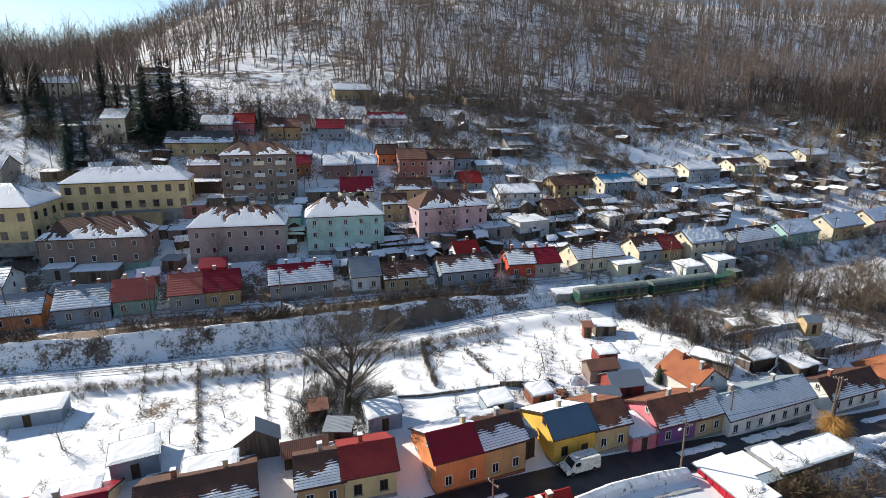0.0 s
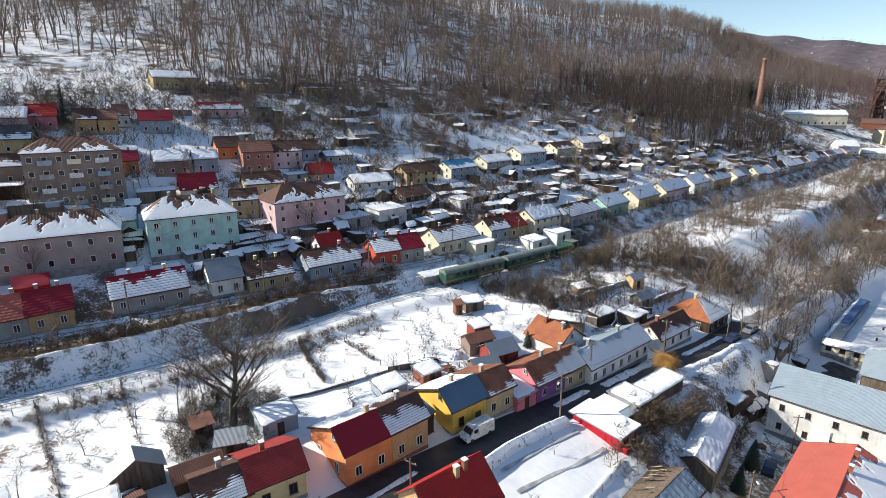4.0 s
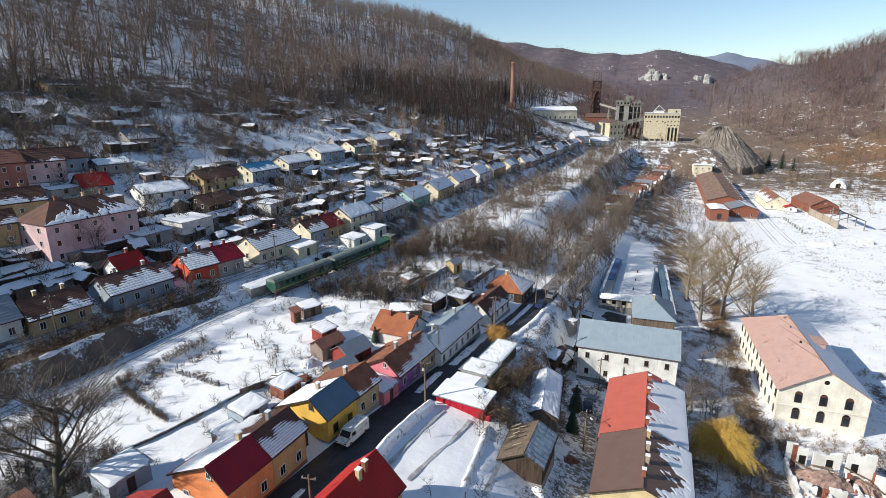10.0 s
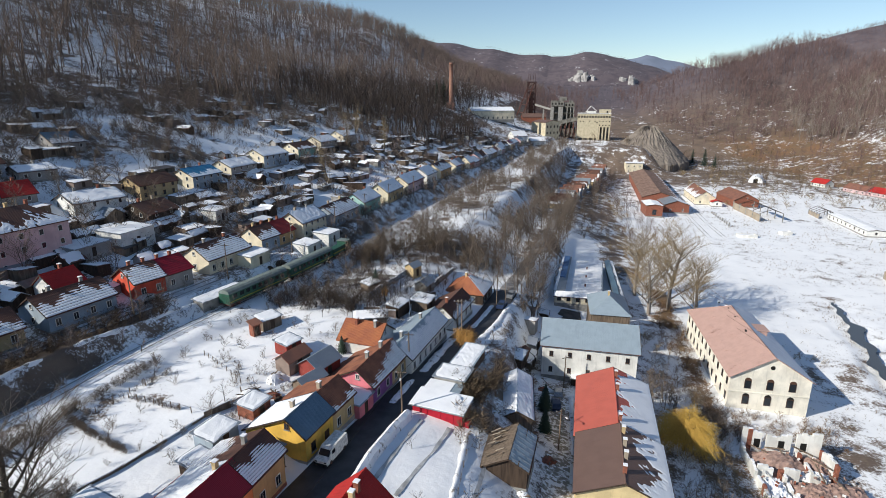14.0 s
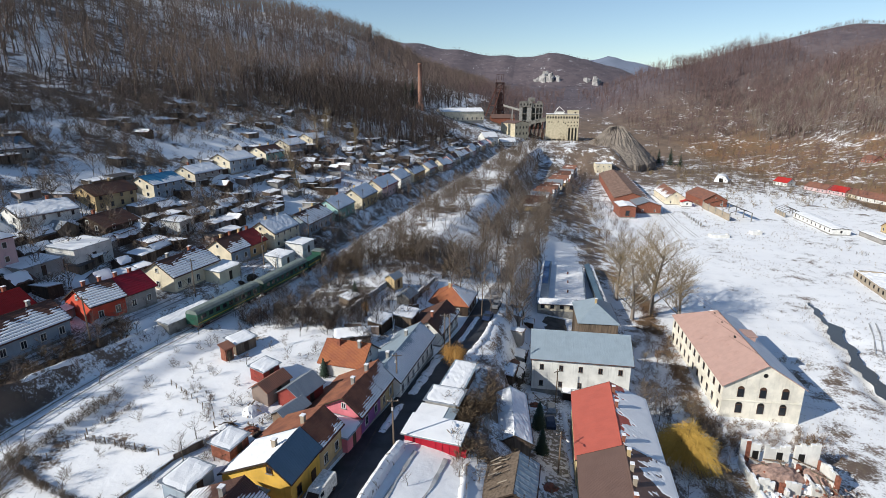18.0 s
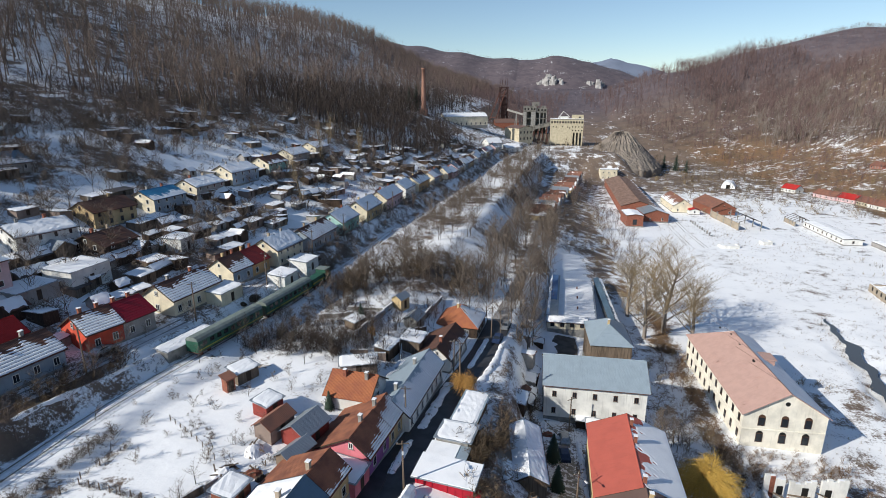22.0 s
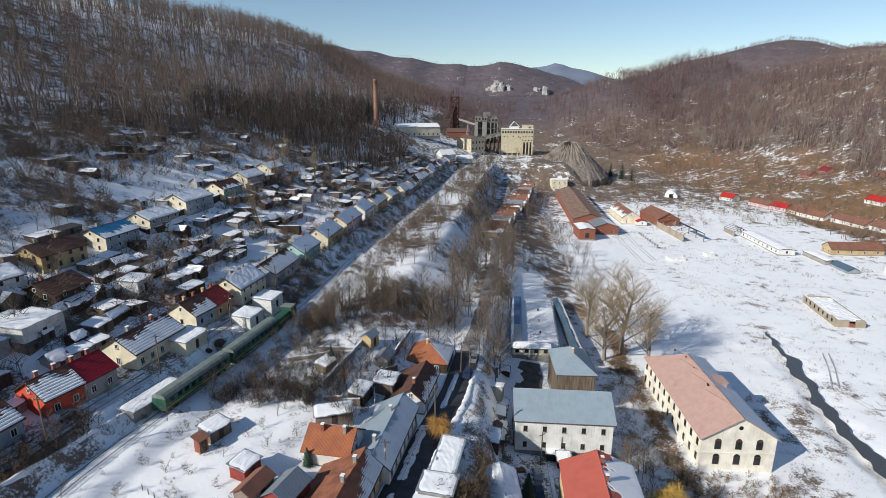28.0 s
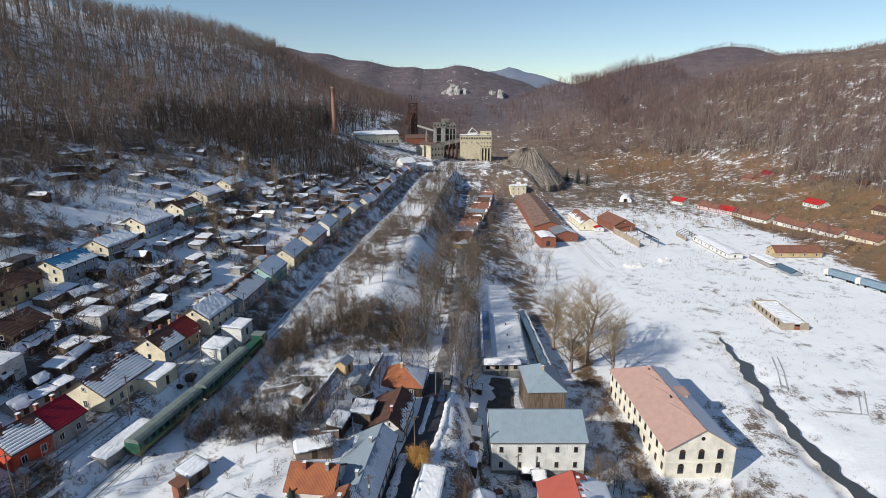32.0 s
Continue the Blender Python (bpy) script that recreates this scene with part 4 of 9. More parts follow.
house("annex", "annex with a grey-blue sheet hip roof behind the white house", -4.2, 121.5, 92, 13, 9.0, 8.0, 3.0, OLD_WOOD, ROOF_PALE, z=2.4, hip=4.5, front=2, rows=1, chims=((-0.1, 0.02),))
barn = house("old_barn", "collapsing barn with patched tin and board roof", -21.75, 53.2, 86, 7.6, 6.5, 3.3, 1.4, DARK_WOOD, OLD_WOOD, z=10.6, front=0, left=0, right=0, rows=6, chims=(), attic=False, category="barn", crest=2.5, back_eave=2.5)
part("tin_sheet", snow_sheet(7.6, -3.64, 3.24, -0.75, 4.84, 0.3, 3, 0.03), ROOF_PALE, barn, "pale ribbed tin over one roof slope")
for k in range(8):
    part("tin_seam", moved(box(-0.03, 0, 0, 0.03, 3.2, 0.05), pose(-3.6 + 1.0 * k, -3.58, 3.33, 29.2, 0, 0)), ROOF_GREY, barn)
for k in range(14):
    part("loose_board", moved(box(-0.1, -0.9, 0, 0.1, rng.uniform(0.3, 0.9), 0.03), pose(rng.uniform(-3.4, 3.4), rng.uniform(0.6, 2.4), 4.5 - rng.uniform(0.3, 0.8), -29 + rng.uniform(-6, 6), 0, rng.uniform(-14, 14))), (OLD_WOOD, P_DULL)[k % 2], barn)
house("snow_shed", "long shed with a snow-covered gable roof", -22.2, 71.4, 95.3, 13.6, 5.0, 4.2, 1.3, OLD_WOOD, ROOF_PALE, z=7.3, front=0, left=0, right=0, rows=1, chims=(), attic=False, category="shed", snow="full", snow_back="full")


def red_shed():
    s = thing("red_shed", "long shed with red painted boards and stepped snow-covered roofs", "shed", -36.6, 57.2, 14.0, -8)
    part("body", box(0, 0, -2.5, 7.9, 4.0, 2.5), RED_BOARD, s)
    part("lean_to", box(7.92, 0.3, -2.5, 8.8, 1.8, 1.0), RED_BOARD, s)
    part("footing", box(-0.3, -0.35, -2.5, 8.0, -0.02, -0.6), CONCRETE, s)
    for u in range(8):
        part("batten", box(0.3 + u * 1.03, -0.05, -0.6, 0.38 + u * 1.03, -0.005, 2.5), RED_BOARD, s)
    part("roof", slab([(-0.4, -0.7, 2.72), (8.4, -0.7, 2.6), (8.4, 4.2, 2.9), (-0.4, 4.2, 3.0)], 0.14), ROOF_GREY, s)
    part("snow_cover", slab([(-0.3, -0.6, 2.85), (8.3, -0.6, 2.73), (8.3, 4.15, 3.03), (-0.3, 4.15, 3.13)], 0.12), SNOW, s)
    for k, (u0, u1, v0, v1, h) in enumerate(((0.0, 5.6, 4.3, 8.0, 2.2), (0.2, 5.6, 8.1, 13.0, 2.75), (0.8, 4.8, 13.2, 23.5, 2.0))):
        part("bay_body", box(u0, v0, -3.5, u1 - 0.6, v1, h), (OLD_WOOD, CONCRETE, OLD_WOOD)[k], s)
        part("bay_roof", box(u0 - 0.4, v0 - 0.05, h + 0.01, u1, v1 + 0.05, h + 0.15), (ROOF_PALE, ROOF_GREY, ROOF_PALE)[k], s)
        if k == 0:
            part("snow_cover", box(u0 - 0.3, v0, h + 0.155, u1 - 1.6, v1, h + 0.24), SNOW, s)
        else:
            part("snow_cover", moved(lumpy(v1 - v0, u1 - u0, lambda q: h + 0.16, 5 + k, 0.07), pose((u0 + u1) / 2 - 0.2, (v0 + v1) / 2, 0, 0, 0, 90)), SNOW, s)


red_shed()


def factory():
    f = thing("ruined_mill", "abandoned cream two-storey mill with a torn faded pink roof", "building", 26.2, 117.5, -1.6, 92)
    L, W, e, r = 36.0, 15.2, 7.3, 4.6
    hx = L / 2 - 7.5
    v = [(-L / 2, -W / 2, -2), (L / 2, -W / 2, -2), (L / 2, W / 2, -2), (-L / 2, W / 2, -2), (-L / 2, -W / 2, e), (L / 2, -W / 2, e), (L / 2, W / 2, e), (-L / 2, W / 2, e), (-L / 2, 0, e + r), (hx, 0, e + r - 0.3)]
    part("body", (v, [(3, 2, 1, 0), (0, 1, 5, 4), (2, 3, 7, 6), (1, 2, 6, 5), (3, 0, 4, 8, 7), (4, 5, 9, 8), (6, 7, 8, 9), (5, 6, 9)]), P_MILL, f)
    sl = r / (W / 2)
    xe, ye, ze, zt = -L / 2 - 0.6, W / 2 + 0.5, e - 0.3, e + r + 0.12
    part("roof_slope", slab([(xe, -ye, ze), (L / 2 + 0.5, -ye, ze), (hx, 0, zt), (xe, 0, zt)], 0.14), ROOF_PINK, f, "snow-covered roof slope")
    part("snow_cover", quad_snow((xe, -ye, ze + 0.03), (L / 2 + 0.4, -ye, ze + 0.03), (hx, -0.1, zt), (xe, -0.1, zt), 1.5, 5), SNOW, f)
    part("roof_slope", slab([(L / 2 + 0.5, ye, ze), (xe, ye, ze), (xe, 0, zt), (hx, 0, zt)], 0.14), ROOF_PINK, f, "faded pink sheet slope with holes")
    part("hip_end", slab([(L / 2 + 0.5, -ye, ze), (L / 2 + 0.5, ye, ze), (hx, 0, zt)], 0.14), ROOF_UMBER, f, "broken boarding of the hipped end under snow")
    part("snow_cover", quad_snow((L / 2 + 0.5, -ye, ze + 0.03), (L / 2 + 0.5, ye, ze + 0.03), (hx, 0.1, zt), (hx, -0.1, zt), 0.75, 6), SNOW, f)
    for k in range(26):
        px, py = rng.uniform(-L / 2 + 1, hx - 1), rng.uniform(0.8, W / 2 - 0.6)
        part("loose_sheet", moved(box(-0.9, -0.35, 0, rng.uniform(0.4, 1.4), 0.35, 0.03), pose(px, py, e + r + 0.13 - py * sl, -math.degrees(math.atan(sl)) + rng.uniform(-3, 3), rng.uniform(-2, 2), rng.uniform(-6, 6))), ROOF_PINK, f)
    part("cornice", box(-L / 2 - 0.12, W / 2, 3.5, L / 2 + 0.12, W / 2 + 0.12, 3.75), P_MILL, f)
    part("cornice", box(-L / 2 - 0.14, -W / 2, 3.5, -L / 2, W / 2, 3.75), P_MILL, f)
    for s in range(2):
        for k in range(11):
            window(f, 0.95, 1.7, side_pose("B", -L / 2 + L * (k + 0.5) / 11, 0.9 + s * 3.4, L, W), BROWN_FRAME)
        for k in (-1, 0, 1):
            window(f, 1.3, 1.9, side_pose("L", k * 4.2, 0.9 + s * 3.6, L, W), BROWN_FRAME)
            part("arch", cone((-L / 2 - 0.05, -k * 4.2, 2.7 + s * 3.6), (-L / 2 + 0.1, -k * 4.2, 2.7 + s * 3.6), 0.65, 0.65, 16), BROWN_FRAME if s else DARK, f, "arched window head")
    part("round_window", cone((-L / 2 - 0.04, 0, e + 2.2), (-L / 2 + 0.05, 0, e + 2.2), 0.45, 0.45, 14), DARK, f)
    for hx, hy, k in ((-4, 1.0, 0.7), (9.5, 0.8, 0.5), (14.5, 1.6, 0.6), (4, 0.9, 0.45)):
        ring = [(math.cos(a) * k * rng.uniform(0.5, 1.1), math.sin(a) * 0.5 * k * rng.uniform(0.5, 1.1), 0.05) for a in [j * 0.628 for j in range(10)]]
        part("roof_hole", moved(slab(ring, 0.04), pose(hx, hy, e + r + 0.13 - hy * sl, -math.degrees(math.atan(sl)), 0, 0)), DARK, f, "hole torn in the roof")
    for k in range(5):
        part("seam", moved(box(-0.04, -7.6, 0, 0.04, 0, 0.05), pose(-14 + 7 * k, 0, e + r + 0.13, 180 - math.degrees(math.atan(sl)), 180, 0)), ROOF_RUST, f)
    part("dormer", join(box(-1.6, -4.5, e + 0.5, 1.6, -0.5, e + 3.4), slab([(-1.9, -4.8, e + 3.5), (1.9, -4.8, e + 3.5), (1.9, -0.4, e + 3.7), (-1.9, -0.4, e + 3.7)], 0.2)), ROOF_PINK, f)


factory()


def ruin():
    r = thing("ruined_house", "roofless white house shell with brick rubble inside", "ruin", 24.5, 78.5, -1.2, 2)
    q, t = random.Random(19), 0.45

    def wall(name, x0, y0, x1, y1, lo, hi, gaps=()):
        """A broken wall in pieces of uneven height, with snow along parts of its top."""
        n = max(3, int(math.hypot(x1 - x0, y1 - y0) / 0.8))
        h = q.uniform(lo, hi)
        for k in range(n):
            if k in gaps:
                continue
            h = min(hi, max(lo, h + q.uniform(-0.6, 0.6)))
            ax, ay = x0 + (x1 - x0) * k / n, y0 + (y1 - y0) * k / n
            bx, by = x0 + (x1 - x0) * (k + 1) / n, y0 + (y1 - y0) * (k + 1) / n
            wx, wy = (t / 2, 0) if x0 == x1 else (0, t / 2)
            part(name, box(min(ax, bx) - wx, min(ay, by) - wy, -2, max(ax, bx) + wx, max(ay, by) + wy, h), P_WHITE if q.random() < 0.85 else BRICK, r)
            if q.random() < 0.45:
                part("snow_cap", box(min(ax, bx) - wx * 0.9, min(ay, by) - wy * 0.9, h + 0.003, max(ax, bx) + wx * 0.9, max(ay, by) + wy * 0.9, h + 0.1), SNOW, r)

    wall("back_wall", -6.5, 5.7, 6.5, 5.7, 2.8, 4.6, (4, 10))
    wall("side_wall", -6.5, -8.2, -6.5, 5.3, 0.9, 2.6, (6,))
    wall("side_wall", 6.5, -0.6, 6.5, 5.3, 1.6, 3.6)
    wall("cross_wall", -6.1, -1.4, 4.6, -1.4, 0.5, 1.9, (3, 8, 9))
    wall("wall_stub", 2.6, -0.9, 2.6, 5.3, 0.8, 2.4, (3, 4))
    wall("wall_stub", -2.0, -8.0, -2.0, -1.8, 0.3, 1.5, (2, 5))
    wall("front_wall", -6.1, -8.2, 5.0, -8.2, 0.2, 1.3, (4, 5, 9))
    for k in (-4, 0, 3.6):
        part("opening", box(k - 0.5, 5.44, 0.7, k + 0.5, 5.96, 2.4), DARK, r)

    def heap(name, cx, cy, rx, ry, h, mat):
        n, v, f = 16, [], []
        for i in range(n + 1):
            for j in range(n + 1):
                a, b = i / n * 2 - 1, j / n * 2 - 1
                edge = max(abs(a), abs(b)) > 0.99
                v.append((cx + a * rx + q.uniform(-0.15, 0.15), cy + b * ry + q.uniform(-0.15, 0.15), -0.6 if edge else max(0, 1 - a * a - b * b) * h + q.uniform(-0.1, 0.3)))
        for i in range(n):
            for j in range(n):
                a = i * (n + 1) + j
                f.append((a, a + n + 1, a + n + 2, a + 1))
        part(name, (v, f), mat, r)

    heap("rubble", -1.6, 2.1, 4.4, 3.0, 1.7, RUBBLE)
    heap("rubble", 4.6, 2.2, 1.6, 2.6, 1.1, RUBBLE)
    heap("rubble", 1.5, -5.0, 3.2, 2.6, 1.0, RUBBLE)
    heap("rubble", 6.5, -4.6, 3.4, 3.0, 0.9, RUBBLE)
    heap("snow_drift", -4.3, -4.8, 1.8, 2.8, 0.5, SNOW)
    heap("snow_drift", 3.2, -0.4, 2.4, 0.8, 0.7, SNOW)
    for k in range(60):
        part("loose_brick", moved(box(-0.25, -0.14, -0.1, 0.25, 0.14, 0.14), pose(q.uniform(-6, 9), q.uniform(-8, 5.2), q.uniform(0.5, 1.2), q.uniform(-40, 40), q.uniform(-40, 40), q.uniform(0, 180))), q.choice((BRICK, P_WHITE, RUBBLE)), r)
    for k in range(7):
        part("fallen_beam", moved(box(-1.7, -0.09, -0.09, 1.7, 0.09, 0.09), pose(q.uniform(-5, 6), q.uniform(-6, 5), 1.5, q.uniform(-10, 10), q.uniform(-25, 25), q.uniform(0, 180))), OLD_WOOD, r)


ruin()

# ---- rows along the railway ----
ROW_NEAR = [
    ("row_house", "orange-plastered house at the end of the row", (-113, -32), (-111, -20), 7, 3.2, 2.6, P_ORANGE, ROOF_GREY, dict(front=3, snow=0.8)),
    ("row_house", "grey house with a striped tin roof beside the lane", (-110.5, -18), (-109, -9.5), 8, 3.4, 2.8, P_BLUEGREY, ROOF_GREY, dict(front=2, snow=0.6)),
    ("row_house", "grey-green house with a rusty red roof", (-109.5, -9), (-108.5, -2.5), 7, 3.4, 2.8, P_GREEN, ROOF_TERRA, dict(front=2)),
    ("row_house", "grey house with a faded red sheet roof", (-107.3, 0.2), (-106.2, 6.3), 7.5, 3.6, 2.8, P_GREY, ROOF_TERRA, dict(front=2, left=0)),
    ("row_house", "ochre house with a bright red sheet roof", (-106.2, 6.35), (-105.2, 12.4), 7.5, 3.6, 2.8, P_OCHRE, ROOF_CRIMSON, dict(front=2)),
    ("row_house", "grey house with red sheet half under snow", (-104.6, 18.0), (-102.2, 30.0), 7.5, 3.3, 2.8, P_GREY, ROOF_CRIMSON, dict(front=4, snow=0.85)),
    ("row_house", "white house with a grey sheet roof", (-100.9, 33.8), (-99.7, 39.4), 7.5, 3.7, 2.9, P_WHITE, ROOF_GREY, dict(front=2)),
    ("row_house", "beige house with a snow-edged brown roof", (-98.4, 40.0), (-96.4, 48.5), 7.0, 3.2, 2.5, P_BEIGE, ROOF_BROWN, dict(front=3, snow=0.35)),
]
ROW_FAR = [
    ("row_house", "blue-grey house with snow on old tiles", (-96.2, 52.4), (-94.0, 63.8), 8.0, 3.3, 2.5, P_BLUEGREY, ROOF_BROWN, dict(front=4, snow=0.7)),
    ("row_house", "bright red-orange house with a frosted tiled roof", (-93.7, 68.0), (-91.9, 73.7), 7.6, 3.7, 2.4, P_RED, ROOF_BROWN, dict(front=2, left=0, snow=0.85)),
    ("row_house", "pale grey house with a crimson roof", (-91.9, 73.75), (-90.5, 79.8), 7.6, 3.7, 2.4, P_GREY, ROOF_CRIMSON, dict(front=2)),
    ("row_house", "cream-gabled long house with a snowy roof", (-90.0, 84.6), (-88.0, 97.0), 8.2, 3.7, 2.6, P_CREAM, ROOF_BROWN, dict(front=5, snow=0.9)),
    ("row_house", "slate-grey house with a snowy roof", (-88.6, 103.2), (-87.4, 109.4), 7.6, 3.6, 2.5, P_BLUEGREY, ROOF_BROWN, dict(front=2, snow=0.5, gable=P_CREAM)),
    ("row_house", "ochre house with dark red tiles", (-87.4, 109.45), (-86.5, 115.8), 7.6, 3.6, 2.5, P_OCHRE, ROOF_RED, dict(front=2)),
    ("row_house", "tall cream house with a snow-covered roof", (-85.4, 118.4), (-84.0, 130.0), 8.2, 4.6, 2.6, P_CREAM, ROOF_GREY, dict(front=4, storeys=2, win=(0.8, 1.1), snow="full")),
    ("row_house", "grey house under snow beside the line", (-83.0, 134.0), (-82.2, 150.5), 8.2, 3.8, 2.6, P_BLUEGREY, ROOF_BROWN, dict(front=5, snow=0.9)),
    ("row_house", "green house with a snowy roof", (-81.6, 154.0), (-80.9, 168.0), 8.2, 4.2, 2.8, P_GREEN, ROOF_GREY, dict(front=4, snow="full", gable=P_MINT)),
    ("row_house", "tan house with a cream gable by the railway", (-79.9, 173.6), (-79.2, 189.5), 8.2, 4.4, 3.0, P_BEIGE, ROOF_GREY, dict(front=4, snow="full", gable=P_CREAM)),
    ("row_house", "pale pink house with snow and a crimson back slope", (-78.3, 193.8), (-77.2, 213.5), 8.2, 4.6, 3.0, P_PINK, ROOF_CRIMSON, dict(front=5, snow="full", gable=P_CREAM)),
    ("row_house", "white house with a snowy roof by the railway", (-77.2, 219.5), (-76.3, 233.5), 8.2, 4.4, 3.0, P_WHITE, ROOF_GREY, dict(front=3, snow="full")),
    ("row_house", "ochre house with a snow-edged roof by the railway", (-75.2, 236.5), (-74.0, 255.0), 8.2, 4.4, 3.0, P_OCHRE, ROOF_BROWN, dict(front=4, snow=0.8, gable=P_CREAM)),
]
for name, label, a, b, w, e, r, wall, roof, kw in ROW_NEAR + ROW_FAR:
    facing(name, label, a, b, w, e, r, wall, roof, chims=((-0.22, 0.06), (0.25, 0.06)), group="row along the railway", rows=9, **kw)

far_walls = [P_CREAM, P_WHITE, P_PINK, P_BEIGE, P_GREY, P_BRICKY, P_CREAM, P_BLUEGREY]
far_roofs = [ROOF_GREY, ROOF_BROWN, ROOF_BROWN, ROOF_FADED, ROOF_CRIMSON]
y, k, vary = 260.0, 0, random.Random(21)
while y < 440:
    L = vary.uniform(7.5, 12)
    off, eave = 10.5 + vary.uniform(-1.2, 1.8), vary.uniform(2.9, 4.6)
    x0, x1 = along(y)[1] - off, along(y + L)[1] - off
    facing("row_house", "small pastel row house with a snowy roof by the railway", (x0, y), (x1, y + L), vary.uniform(6.5, 8.5), eave, vary.uniform(2.2, 3.2), vary.choice(far_walls), vary.choice(far_roofs), front=3, rows=4, snow=vary.choice(("full", "full", 0.5, 0.3)), chims=((0.1, 0.05),), group="row along the railway", gable=vary.choice((P_CREAM, P_CREAM, P_WHITE, P_PINK)))
    y += L + vary.choice((0.4, 1.5, 3, 4))
    k += 1
for k in range(15):
    y = 262 + k * 11.5
    t = (y - 262) / 172
    x = -21.5 + 31 * t
    house("row_house", "tiny row house with a snowy gable roof on the lane", x, y + 5, -10 + vary.uniform(-4, 4), vary.uniform(8, 12), vary.uniform(6.4, 9.0), vary.uniform(2.8, 3.8), 2.8, far_walls[(k * 5 + 3) % 8], (ROOF_FADED, ROOF_BROWN, ROOF_GREY, ROOF_FADED, ROOF_BROWN)[(k * 3 + 1) % 5], z=max(gz(x, y + 5), 4.0), front=2, left=1, rows=4, snow=(0.5, 0.3, 0.7, 0.15)[k % 4], snow_back=0.6, chims=((0, 0.05),), group="row along the lane")

# ---- upper slope ----
UP = [
    ("villa", "white two-storey house with a snowy roof", (-125.0, 86.5), (-121.6, 98.0), 9.0, 4.7, 1.9, P_WHITE, ROOF_GREY, dict(snow="full")),
    ("villa", "tan two-storey house with a brown roof", (-125.3, 106.8), (-123.2, 118.2), 8.5, 4.4, 2.1, P_BEIGE, ROOF_BROWN, dict(frame=BROWN_FRAME)),
    ("villa", "blue-grey house with a cream gable and a blue sheet roof", (-122.9, 124.6), (-121.9, 136.6), 8.5, 4.4, 2.1, P_BLUEGREY, ROOF_BLUE, dict(snow=0.5, gable=P_CREAM)),
    ("villa", "grey two-storey house with a cream gable and a snowy roof", (-123.3, 143.9), (-122.4, 157.4), 8.5, 4.4, 2.1, P_GREY, ROOF_GREY, dict(snow="full", gable=P_CREAM)),
    ("villa", "blue-green house with a cream gable and a snowy roof", (-125.2, 167.0), (-123.6, 182.0), 9, 4.7, 2.3, P_BLUEGREY, ROOF_GREY, dict(snow="full", gable=P_CREAM)),
    ("villa", "green-grey house with a brown roof below the woods", (-124.0, 191.0), (-122.8, 204.4), 8.5, 4.5, 2.4, P_GREEN, ROOF_BROWN, dict(snow=0.4, gable=P_CREAM)),
    ("villa", "grey house with a cream gable on the upper lane", (-124.7, 213.4), (-123.4, 228.2), 8.5, 4.4, 2.3, P_GREY, ROOF_GREY, dict(snow="full", gable=P_CREAM)),
    ("villa", "pale grey house at the end of the upper lane", (-124.5, 238.0), (-123.6, 252.6), 8.5, 4.4, 2.3, P_GREY, ROOF_GREY, dict(snow="full", gable=P_CREAM)),
    ("hillside_house", "dark wooden house with a brown roof", (-113.5, 95.5), (-113.0, 105.0), 9, 3.8, 2.2, DARK_WOOD, ROOF_BROWN, dict(front=2)),
]
for name, label, a, b, w, e, r, wall, roof, kw in UP:
    kw = dict(dict(front=4, storeys=2, left=2, win=(0.8, 1.2)), **kw)
    facing(name, label, a, b, w, e, r, wall, roof, chims=((-0.25, 0.05), (0.2, 0.05)), group="houses on the upper lane", rows=7, **kw)
house("apartment_house", "mint-green two-storey apartment house with a snowy hip roof", -122.2, 39.5, 75, 17.5, 11, 8.4, 3.4, P_MINT, ROOF_BROWN, z=28.6, front=5, left=2, storeys=3, hip=4.0, snow=0.7, win=(0.9, 1.2), frame=WHITE, chims=((0.1, 0.05), (-0.2, 0.05), (0.3, 0.05)), sill=0.9)
house("apartment_house", "pale pink apartment house with a patchy tiled hip roof", -120.6, 66.5, 83, 18.5, 10.5, 8.2, 3.4, P_PINK, ROOF_BROWN, z=28.8, front=5, left=2, storeys=3, hip=4.2, snow=0.3, win=(0.9, 1.2), chims=((0.1, 0.05), (-0.2, 0.05), (0.3, 0.05)), sill=0.9)
block = house("apartment_block", "grey-brown four-storey block with small balconies", -150.0, 25.8, 79, 18.5, 11.0, 12.4, 2.8, P_BROWN, ROOF_BROWN, z=37.0, front=7, left=2, storeys=4, hip=4.5, snow=0.2, win=(1.1, 1.3), chims=((0.1, 0.05), (-0.25, 0.05)))
for s_ in range(4):
    for u in (-5.3, 0.0, 5.3):
        bal = part("balcony", join(box(-1.3, 0, -0.12, 1.3, 1.0, 0.0), box(-1.3, 0.94, 0.0, 1.3, 1.0, 0.95), box(-1.3, 0, 0.0, -1.24, 0.94, 0.95), box(1.24, 0, 0.0, 1.3, 0.94, 0.95)), (P_GREY, P_CREAM, WHITE, P_BLUEGREY)[int(s_ * 3 + u) % 4], block, at=side_pose("F", u, 0.75 + s_ * 3.02, 18.5, 11.0))
house("school", "long yellow two-storey school with a snowy hip roof", -152.5, -4.5, 79, 27, 11, 7.4, 3.0, P_LEMON, ROOF_GREY, z=36.6, front=9, left=2, storeys=2, hip=4.5, snow=0.85, win=(1.3, 1.7), frame=BROWN_FRAME, chims=())
house("school", "yellow school wing with a wide snowy hip roof", -148.0, -33, 72, 26, 15, 8.0, 4.0, P_LEMON, ROOF_GREY, z=33.0, front=7, right=4, storeys=2, hip=6.5, snow=0.9, win=(1.3, 1.7), frame=BROWN_FRAME, chims=())
